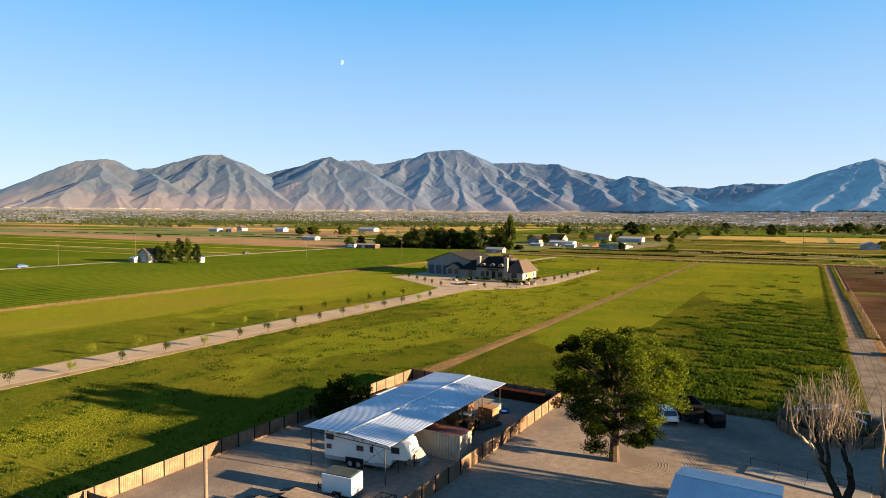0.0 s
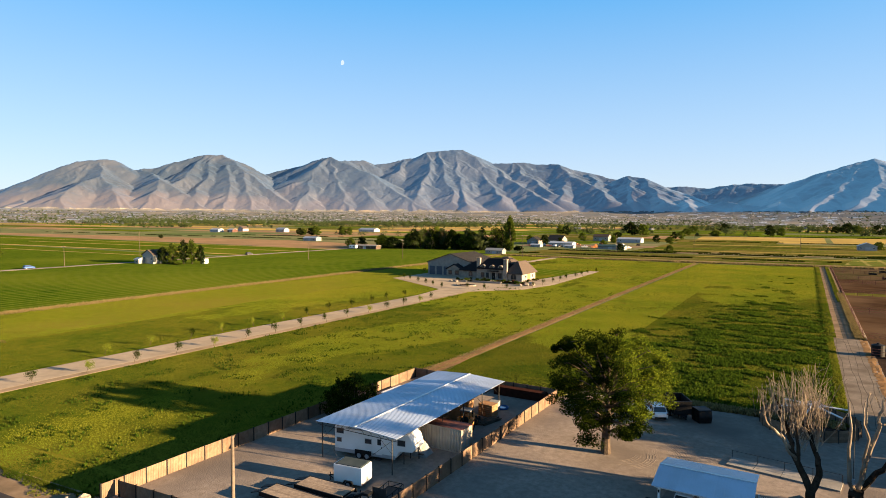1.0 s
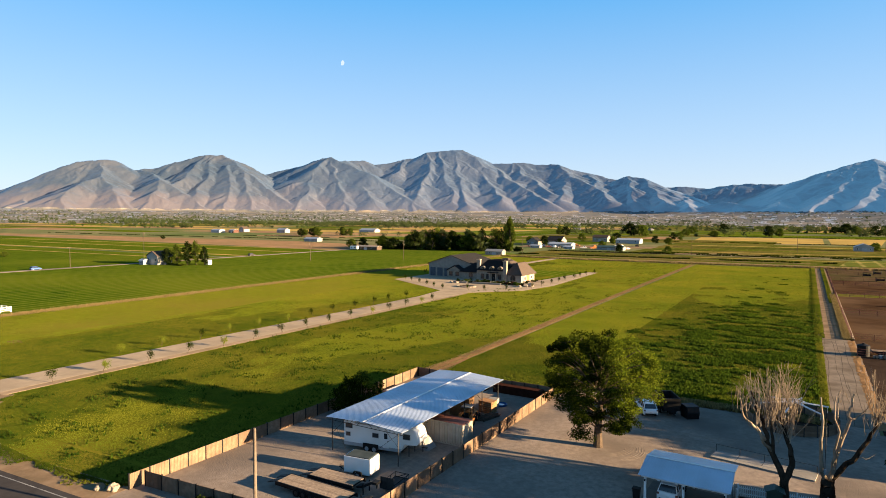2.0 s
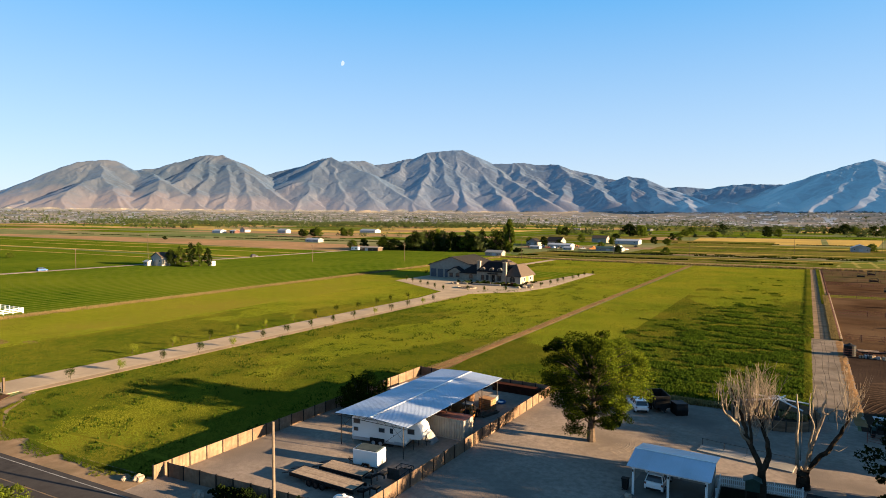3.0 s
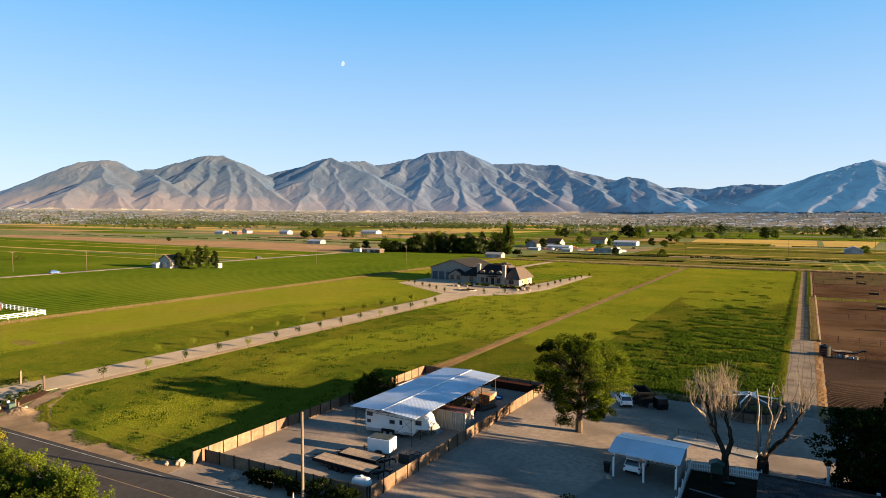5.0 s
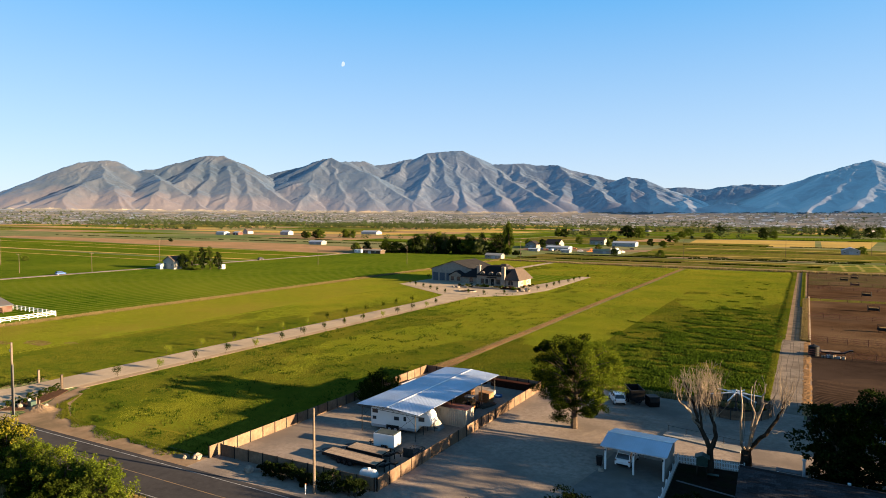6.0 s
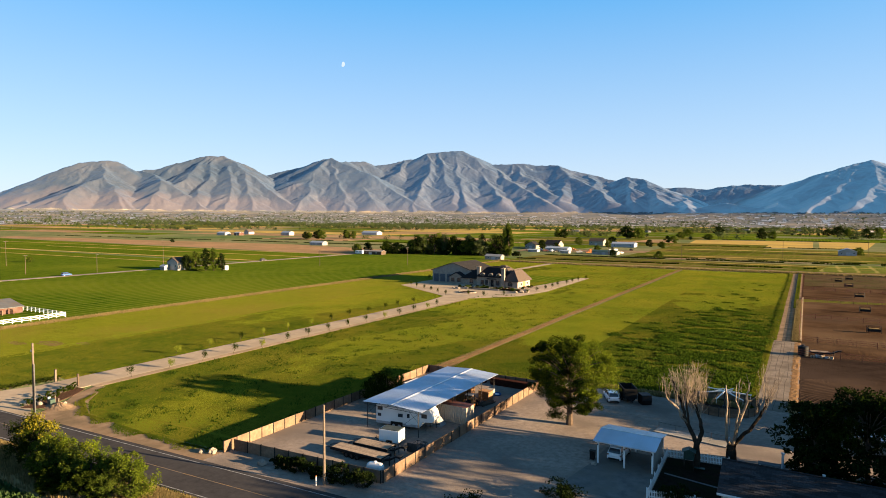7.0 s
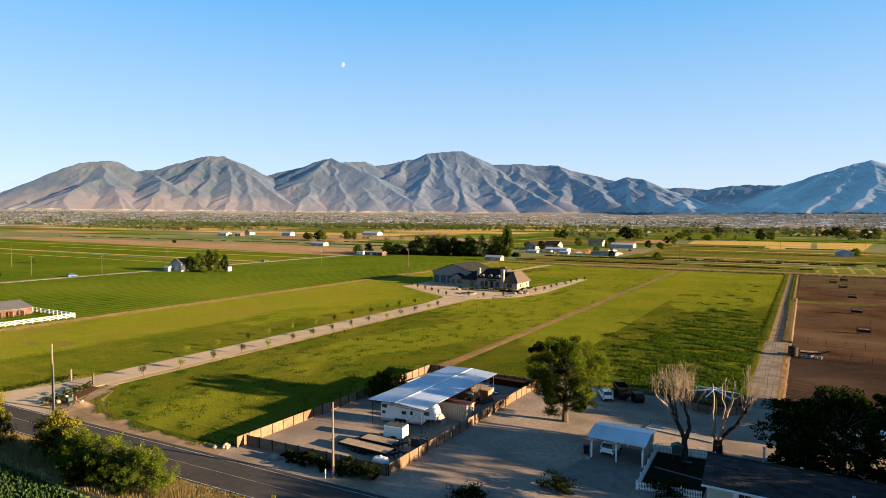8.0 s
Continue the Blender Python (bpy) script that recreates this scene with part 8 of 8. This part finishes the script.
for x, y, paint, lab in ((-306.6, 143, BLUE, "blue car on the field lane"), (-305.2, 272, STEEL, "grey car on the field lane")):
    car(pose(x, y, 0.05, 0, 0, 90), lab, paint, 4.6)

for k, (x, y, h, r) in enumerate(((-81, 454, 6, 3.6), (-116, 456, 6, 3.6), (-125, 762, 9, 6), (-134, 770, 9, 5), (-104, 900, 9, 8), (-43, 991, 16, 10), (-29, 1002, 12, 8), (-126, 1209, 16, 10), (52, 590, 7, 5), (61, 1240, 18, 12), (75, 1230, 14, 9), (94, 1128, 16, 10), (110, 1140, 18, 11), (46, 1270, 12, 9), (-544, 597, 12, 7), (-556, 600, 10, 7), (-531, 634, 11, 6), (-538, 640, 12, 6), (-524, 640, 11, 6), (-566, 590, 10, 6), (-575, 606, 9, 6), (-610, 420, 4, 3), (-420, 180, 3.5, 3), (-330, 118, 4.5, 3.5), (-200, 900, 16, 14), (-218, 905, 18, 12), (-160, 1080, 12, 9), (-300, 860, 13, 8), (-312, 868, 14, 8), (-640, 700, 10, 7), (-150, 960, 10, 8), (-206, 534, 9, 5), (-228, 552, 8, 5), (-190, 530, 7, 4), (-160, 600, 8, 5), (-172, 660, 10, 6), (-204, 640, 9, 5), (-128, 640, 8, 5), (-148, 520, 6, 4), (-236, 520, 9, 6), (-310, 380, 8, 5), (-306, 390, 9, 5), (-112, 622, 7, 5))):
    far_tree(x, y, h, r, LEAFDARK if k % 2 else LEAF, "lone dark tree among far fields", 500 + k, 900, leaf=r * 0.2)

# ---- paddocks ----
for k, yy in enumerate((131.5, 150, 172 + 20, 236, 258 + 20, 300, 330, 352)):
    ob = thing("pipe_fence", pose(13.2, yy, 0.035), "brown pipe-rail paddock fence", "fence", "paddock fences")
    L = 100
    pm = mesh_of("post", boxes((-0.05, 0.05, -0.05, 0.05, -0.2, 1.5)), RUST)
    for j in range(int(L / 4) + 1):
        part("post", pm, None, ob).location = (j * 4, 0, 0)
    for z in (0.5, 0.95, 1.42):
        bm = bmesh.new()
        tube(bm, (0, 0, z), (L, 0, z), 0.035, n=5)
        part("rail", bm, RUST, ob)
ob = thing("pipe_fence", pose(13.2, 150, 0.035, 0, 0, 90), "brown pipe-rail fence along the ditch", "fence", "paddock fences")
for j in range(54):
    part("post", pm, None, ob).location = (j * 4, 0, 0)
for z in (0.5, 0.95, 1.42):
    bm = bmesh.new()
    tube(bm, (0, 0, z), (212, 0, z), 0.035, n=5)
    part("rail", bm, RUST, ob)
ob = thing("concrete_edge", pose(13.6, 150, 0.035), "pale low kerb along the paddock", "kerb")
for j in range(40):
    p = part("kerb_block", mesh_of("kerb_block", boxes((-0.2, 0.2, 0.03, 2.42, 0, 0.28)), CONCRETE) if j == 0 else ob.children[0].data, None, ob)
    p.location = (0, j * 2.45, 0)


def feeder(m, label):
    ob = thing("hay_feeder", m, label, "feeder", "hay feeders")
    bm = bmesh.new()
    for x in (-1.5, 1.5):
        for y in (-0.7, 0.7):
            tube(bm, (x, y, -0.1), (x, y, 1.9), 0.06, n=6)
    for z in (0.5, 1.3, 1.88):
        for a, b in (((-1.5, -0.7), (1.5, -0.7)), ((1.5, -0.7), (1.5, 0.7)), ((1.5, 0.7), (-1.5, 0.7)), ((-1.5, 0.7), (-1.5, -0.7))):
            tube(bm, (*a, z), (*b, z), 0.04, n=5)
    part("frame", bm, BLACK, ob)
    part("trough", boxes((-1.45, 1.45, -0.65, 0.65, 0.4, 1.1)), BLACK, ob, "dark feed trough")
    bm = bmesh.new()
    bevel_box(bm, -1.3, 1.3, -0.5, 0.5, 1.1, 1.3, 0.1)
    part("hay", bm, DRYGRASS, ob)
    return ob


f0 = feeder(pose(30.4, 174, 0.04, 0, 0, 10), "black steel hay feeder in the paddock")
for x, y, a in ((31.2, 216, 4), (32.4, 260, -8), (31.0, 302, 12), (33, 340, 0), (52, 182, 20), (60, 240, 5), (28, 325, -4)):
    copy_thing(f0, pose(x, y, 0.04, 0, 0, a))
ob = thing("water_tank", pose(14.2, 132.8, 0.04), "dark round water tank beside the lane", "tank")
bm = bmesh.new()
tube(bm, (0, 0, 0), (0, 0, 2.0), 1.05, 1.05, n=20)
tube(bm, (0, 0, 2.0), (0, 0, 2.25), 1.05, 0.3, n=20)
part("shell", bm, BLACK, ob)
bm = bmesh.new()
tube(bm, (0, 0, 2.2), (0, 0, 2.4), 0.25, n=10)
part("lid", bm, BLACK, ob)
flatbed(pose(15.6, 134.6, 0.05, 0, 0, 6), 3.6, "small loaded trailer beside the water tank")
for k in range(5):
    ob = thing("scrap_bale", pose(16.0 + 0.9 * k, 131.4 + 0.3 * (k % 2), 0.04, 0, 0, 20 * k), "pale bundle of farm scrap", "bundle", "scrap bundles")
    bm = bmesh.new()
    bevel_box(bm, -0.4, 0.4, -0.3, 0.3, 0, 0.5 + 0.1 * (k % 3), 0.06)
    part("bundle", bm, GREYMETAL if k % 2 else PLANK, ob)
    part("strap", boxes((-0.05, 0.05, -0.31, 0.31, 0.01, 0.52 + 0.1 * (k % 3))), BLACK, ob)
ob = thing("gate", pose(13.2, 77.5, 0.04, 0, 0, -20), "brown tubular farm gate", "gate")
bm = bmesh.new()
for z in (0.3, 0.6, 0.9, 1.2):
    tube(bm, (0, 0, z), (6.5, 0, z), 0.03, n=5)
part("rails", bm, RUST, ob)
bm = bmesh.new()
for x in (0, 2.1, 4.3, 6.5):
    tube(bm, (x, 0, -0.1), (x, 0, 1.3), 0.045, n=6)
part("uprights", bm, RUST, ob)

# ---- far woods and town, too many and small to tell apart ----
rs = np.random.RandomState(40)
cs, ss = [], []
def wood(n, xr, yr, h, per, sz, seed_line=0.0):
    for k in range(n):
        x, y = rs.uniform(*xr), rs.uniform(*yr)
        hh = h * rs.uniform(0.5, 1.2)
        if land(x, y) > 52:
            continue
        d = rs.normal(size=(per, 3)) * (hh * 0.23, hh * 0.23, hh * 0.19) + (x, y, land(x, y) + hh * 0.5)
        d[:, 2] = np.maximum(d[:, 2], land(x, y) + 0.5)
        cs.append(d)
        ss.append(np.full(per, sz))
for k in range(150):
    cx, cy = rs.uniform(-2600, 900), 800 + 2000 * rs.uniform(0, 1) ** 1.3
    n = rs.randint(3, 14)
    wood(n, (cx - 70, cx + 70), (cy - 14, cy + 14), 11, 56, 2.4)
for k in range(26):
    cx, cy = rs.uniform(-1500, 300), rs.uniform(560, 1150)
    if not (-130 < cx < 110 and cy < 1120):
        wood(rs.randint(2, 8), (cx - 30, cx + 30), (cy - 8, cy + 8), 8, 40, 1.4)
wood(420, (-3000, -600), (1550, 2400), 12, 16, 3.4)
wood(500, (-3600, -1700), (900, 1900), 12, 20, 3.4)
wood(620, (-2300, -700), (1250, 1500), 15, 36, 3.2)
wood(160, (-700, 300), (1300, 1450), 11, 30, 3.0)
wood(220, (-1700, 500), (1650, 1800), 12, 26, 3.4)
wood(800, (-2700, 1400), (2450, 3300), 9, 14, 3.2)
wood(650, (-3100, 1500), (1900, 3000), 10, 14, 3.2)
me = leaves("far_woods", np.concatenate(cs), np.concatenate(ss), LEAFFAR, 41)
tagged(new("far_woods", me), "scattered far trees across the valley", "woods", "", "stuff")

TOWNWALL = mat("pale_town_wall", (0.108, 0.1129, 0.1227), (0.1992, 0.2048, 0.2176), 0.02, 0.8, bump=0, island=0.3)
TOWNROOF = mat("town_roof", (0.108, 0.0936, 0.09), (0.1788, 0.1668, 0.1572), 0.02, 0.8, bump=0, island=0.35)
def houses(n, xr, yr, size):
    wv, wf, rv, rf = [], [], [], []
    for k in range(n):
        x, y = rs.uniform(*xr), rs.uniform(*yr)
        z = land(x, y) - 0.5
        if z > 55:
            continue
        w, d, h, a = size * rs.uniform(0.7, 1.8), size * rs.uniform(0.6, 1.0), size * rs.uniform(0.3, 0.5), rs.uniform(0, math.pi)
        c, s = math.cos(a), math.sin(a)
        def at(u, v, q):
            return (x + u * c - v * s, y + u * s + v * c, z + q)
        i = len(wv)
        wv += [at(-w / 2, -d / 2, 0), at(w / 2, -d / 2, 0), at(w / 2, d / 2, 0), at(-w / 2, d / 2, 0), at(-w / 2, -d / 2, h), at(w / 2, -d / 2, h), at(w / 2, d / 2, h), at(-w / 2, d / 2, h)]
        wf += [(i, i + 1, i + 5, i + 4), (i + 1, i + 2, i + 6, i + 5), (i + 2, i + 3, i + 7, i + 6), (i + 3, i, i + 4, i + 7)]
        i = len(rv)
        t = h * 1.5
        rv += [at(-w / 2 - .3, -d / 2 - .3, h), at(w / 2 + .3, -d / 2 - .3, h), at(w / 2 + .3, d / 2 + .3, h), at(-w / 2 - .3, d / 2 + .3, h), at(-w / 2, 0, t), at(w / 2, 0, t)]
        rf += [(i, i + 1, i + 5, i + 4), (i + 2, i + 3, i + 4, i + 5), (i + 1, i + 2, i + 5, i + 5), (i + 3, i, i + 4, i + 4)]
    return np.array(wv), np.array(wf), np.array(rv), np.array(rf)
for n, xr, yr, size in ((420, (-3000, 1300), (2400, 3400), 5.0), (360, (-1300, 200), (2750, 3500), 5.0), (50, (-2000, 900), (1250, 2300), 9), (90, (-3600, -1600), (1000, 2000), 4.5), (360, (-2700, -500), (2250, 3100), 5.0)):
    wv, wf, rv, rf = houses(n, xr, yr, size)
    bmw = bpy.data.meshes.new("town_walls")
    bmw.from_pydata(wv.tolist(), [], wf.tolist())
    bmw.materials.append(TOWNWALL)
    tagged(new("town_walls", bmw), "pale far house walls across the valley", "houses", "", "stuff")
    bmr = bpy.data.meshes.new("town_roofs")
    bmr.from_pydata(rv.tolist(), [], [tuple(dict.fromkeys(f)) for f in rf.tolist()])
    bmr.materials.append(TOWNROOF)
    tagged(new("town_roofs", bmr), "grey-brown far house roofs across the valley", "roofs", "", "stuff")

# ---- crops and grasses as plants ----
rs = np.random.RandomState(50)
def scatter(n, xr, yr, row=0.0):
    x, y = rs.uniform(*xr, n), rs.uniform(*yr, n)
    if row:
        x = np.round(x / row) * row + rs.normal(size=n) * row * 0.22
    return np.stack([x, y], 1)


def inside(p, poly):
    """Which points lie in a polygon."""
    hit = np.zeros(len(p), bool)
    for (xa, ya), (xb, yb) in zip(poly, poly[1:] + poly[:1]):
        if ya != yb:
            c = (ya > p[:, 1]) != (yb > p[:, 1])
            hit ^= c & (p[:, 0] < (xb - xa) * (p[:, 1] - ya) / (yb - ya) + xa)
    return hit


def west_ok(p):
    """Inside the western field, off the driveway."""
    edge = [(-170.4, 15), (-107, 20.5), (-105, 36), (-93.2, 36.8), (-87.2, 29.2), (-80, 25.9), (-65, 25.4), (-52, 26.3), (-50, 27.6), (-50.4, 357), (-98, 360), (-135, 363), (-170, 370)]
    x, y = p[:, 0], p[:, 1]
    return inside(p, edge) & ~((x > -104.8) & (x < -93.4) & (y < 178))


def clear(p):
    """Keep plants off the forecourt, house, tracks and lawn."""
    court = [(-96.2, 100), (-93.4, 100), (-93.4, 176), (-80, 192.4), (-76.6, 213), (-78.8, 278), (-112, 278), (-116, 248), (-143, 248), (-143, 200.4), (-106.5, 177), (-104.4, 160), (-104.4, 100)]
    x, y = p[:, 0], p[:, 1]
    return ~inside(p, court) & ~((np.abs(x + 131.5) < 2.6) & (y > 299))


def ripe(p, bias):
    """Where the yellow plants stand: broad drifts and fine mixing."""
    f = np.array([noise.noise((a * 0.035, b * 0.02, 6)) + 0.3 * noise.noise((a * 0.2, b * 0.12, 1)) for a, b in p])
    return f + bias + rs.normal(size=len(p)) * 0.05 > 0.0


for nm, p, h, w in (
    ("alfalfa_plants", scatter(150000, (-94.6, -50.2), (24.5, 105)), 0.1, 0.2),
    ("alfalfa_plants", scatter(70000, (-94.6, -50.4), (105, 230)), 0.17, 0.28),
    ("alfalfa_plants", scatter(20000, (-145, -50.6), (230, 358)), 0.2, 0.8),
    ("alfalfa_plants", scatter(110000, (-169.6, -104.8), (20, 200)), 0.16, 0.26),
    ("alfalfa_plants", scatter(10000, (-169.6, -104.8), (200, 360)), 0.2, 0.8)):
    p = p[west_ok(p) & clear(p)]
    ragged = np.array([noise.noise((a * 0.05, b * 0.05, 12)) for a, b in p]) * 5 - 135
    p = p[(p[:, 0] > ragged) | (rs.uniform(0, 1, len(p)) < 0.3)]
    # a mown swath along the road, parted from the crop by a wheel line
    line = np.interp(p[:, 0], (-90, -85, -70, -57, -50), (33, 28.9, 30.2, 31.1, 31.4))
    p, line = p[np.abs(p[:, 1] - line) > 0.24], line[np.abs(p[:, 1] - line) > 0.24]
    # yellow share grows with distance, standing for sunlit tips further off
    gold = ripe(p, -0.52 + 0.93 * np.clip((p[:, 1] - 60) / 100, 0, 1) + 0.9 * (p[:, 0] < -132) - 0.1 * (p[:, 0] < -104) - 0.12 * (p[:, 1] < line) * (p[:, 0] > -93))
    tagged(new(nm, tufts(nm, p[~gold], h, w, TUFT, 51, 0.0, 2)), "green alfalfa plants in the field", "plants", "", "stuff")
    tagged(new(nm, tufts(nm, p[gold], h, w, TUFTGOLD, 59, 0.0, 2)), "yellow-green alfalfa plants in the field", "plants", "", "stuff")
TALL = mat("tall_alfalfa", (0.02816, 0.05307, 0.004455), (0.04928, 0.07714, 0.006318), 0.15, 0.75, bump=0, island=0.25, thru=0.4, spec=0.0)
# scattered taller clumps
p = scatter(14000, (-94.6, -50.4), (26.5, 200))
p = p[west_ok(p) & np.array([noise.noise((q[0] * 0.3, q[1] * 0.22, 2)) > 0.16 for q in p])]
tagged(new("alfalfa_clumps", tufts("alfalfa_clumps", p, 0.34, 0.3, TALL, 57, blades=3)), "taller green clumps in the alfalfa", "plants", "", "stuff")
for p, h, w in ((scatter(125000, (-47.6, 6.8), (77.4, 160)), 0.2, 0.2), (scatter(40000, (-47.6, 6.6), (160, 270)), 0.2, 0.5), (scatter(18000, (-47.6, 6.4), (270, 357)), 0.24, 0.8)):
    p = p[((p[:, 1] > 84.4) | (p[:, 0] < -27)) & (np.hypot(p[:, 0] - 3.3, p[:, 1] - 81.6) > 6.0)]
    gold = ripe(p, np.where(p[:, 0] < -28.5, 0.32 + np.clip((p[:, 1] - 140) / 110, -0.65, 0.5), -0.32 + np.clip((p[:, 1] - 190) / 120, -0.2, 0.8)))
    tagged(new("alfalfa_plants", tufts("alfalfa_plants", p[~gold], h, w, TUFT, 52, 0.0, 2)), "thick green alfalfa plants in the field", "plants", "", "stuff")
    tagged(new("alfalfa_plants", tufts("alfalfa_plants", p[gold], h, w, TUFTGOLD, 60, 0.0, 2)), "yellow alfalfa plants in the field", "plants", "", "stuff")
p = scatter(110000, (-40, 6.6), (84.6, 300))
q = np.array([noise.noise((a * 0.16, b * 0.3, 4)) + 0.5 * noise.noise((a * 0.5, b * 0.9, 9)) for a, b in p]) + np.clip((p[:, 0] + 22) / 26, -0.8, 0.35) - np.clip((p[:, 1] - 140) / 140, 0, 0.65)
p = p[(q > 0.27) & (np.hypot(p[:, 0] - 3.3, p[:, 1] - 81.6) > 6.2)]
tagged(new("alfalfa_clumps", tufts("alfalfa_clumps", p, 0.46, 0.46, TALL, 58, blades=3)), "tall dark green clumps of alfalfa", "plants", "", "stuff")
CROP = mat("dark_leafy_crop", (0.0161, 0.0392, 0.0063), (0.0315, 0.0602, 0.01043), 0.5, 0.7, bump=0, island=0.4, thru=0.25)
tagged(new("crop_plants", tufts("crop_plants", scatter(16000, (-110, -40), (-25, 8)), 0.5, 0.55, CROP, 53)), "dark green leafy crop plants", "plants", "", "stuff")
STRAW = mat("straw_grass", (0.1585, 0.1212, 0.04667), (0.2356, 0.1818, 0.07551), 0.5, 0.85, bump=0, island=0.4, thru=0.3)
for lab, p, h, w in (("tall dry grass between the fields", np.stack([-171.3 + rs.normal(size=26000) * 1.3, rs.uniform(12, 372, 26000)], 1), 0.5, 0.11), ("dry grass along the roadside", np.stack([x_ := rs.uniform(-100, -20, 44000), road_y(x_) - 7.4 - np.minimum(np.abs(rs.normal(size=44000)) * 2.8, 6.8)], 1), 0.55, 0.085), ("dry grass on the ditch bank", scatter(6000, (11.6, 13.6), (149, 240)), 0.45, 0.12), ("dry grass along the track", np.stack([-49.65 + np.sign(rs.normal(size=6000)) * np.abs(0.75 + rs.normal(size=6000) * 0.22), rs.uniform(80, 356, 6000)], 1), 0.16, 0.22), ("dry weeds at the field edge", scatter(2500, (-26, 7), (82.6, 84.8)), 0.5, 0.4), ("dry grass at the end of the fields", np.stack([x_ := rs.uniform(-172, 60, 3500), 361 + 0.07 * (x_ + 100) + rs.normal(size=3500) * 1.2 + np.where(x_ < -110, -(x_ + 110) * 0.15, 0)], 1), 0.9, 0.8)):
    tagged(new("dry_grass", tufts("dry_grass", p, h, w * 1.15, STRAW, 54, blades=3)), lab, "grass", "", "stuff")
tagged(new("bank_grass", tufts("bank_grass", np.concatenate([scatter(4600, (6.4, 8.3), (149, 366)), scatter(2600, (6.6, 7.7), (84, 149)), scatter(5200, (11.0, 12.2), (215, 366))]), 0.3, 0.45, TUFT, 55)), "green grass lining the dry ditch", "grass", "", "stuff")
tagged(new("verge_weeds", tufts("verge_weeds", np.stack([x_ := rs.uniform(-75, -15, 4000), road_y(x_) - 7.5 + rs.normal(size=4000) * 0.35], 1), 0.22, 0.25, LEAFBUSH, 56)), "green weeds along the road edge", "grass", "", "stuff")
# ragged weeds creeping over the dirt verge, and clods on it
x_ = rs.uniform(-92, -50, 5200)
edge_y = np.interp(x_, (-92, -87, -80, -65, -52, -50), (36.0, 29.6, 26.3, 25.7, 26.6, 28.0))
p = np.stack([x_, edge_y - np.abs(rs.normal(size=5200)) ** 1.5 * 0.9 + 0.5], 1)
keep = np.array([noise.noise((a * 0.35, b * 0.35, 3)) for a, b in p]) + 0.35 * (p[:, 1] - edge_y) > -0.3
tagged(new("verge_grass", tufts("verge_grass", p[keep], 0.2, 0.22, TUFT, 71)), "thin green grass creeping over the dirt verge", "grass", "", "stuff")
# low hedgerows and weedy banks between the far fields
for y, x0, x1, lab in ((398, -172, 20, "dark weedy bank along a far ditch"), (449, -170, 90, "dark hedgerow between far pastures"), (468, -112, 110, "weedy bank beside the far pasture"), (698, -130, 60, "hedgerow before the stubble field"), (932, -130, 170, "dark hedgerow behind the stubble field"), (560, -640, -250, "dark hedgerow beyond the fallow field"), (476, -960, -330, "weedy bank beyond the fallow field")):
    x_ = rs.uniform(x0, x1, int((x1 - x0) * 5))
    keep = np.array([noise.noise((a * 0.05, y, 1)) for a in x_]) > -0.12
    p = np.stack([x_, y + 0.06 * (x_ - x0) + rs.normal(size=len(x_)) * 0.8], 1)[keep]
    tagged(new("hedgerow", tufts("hedgerow", p, 0.9, 1.0, LEAFBUSH, int(y))), lab, "hedge", "", "stuff")
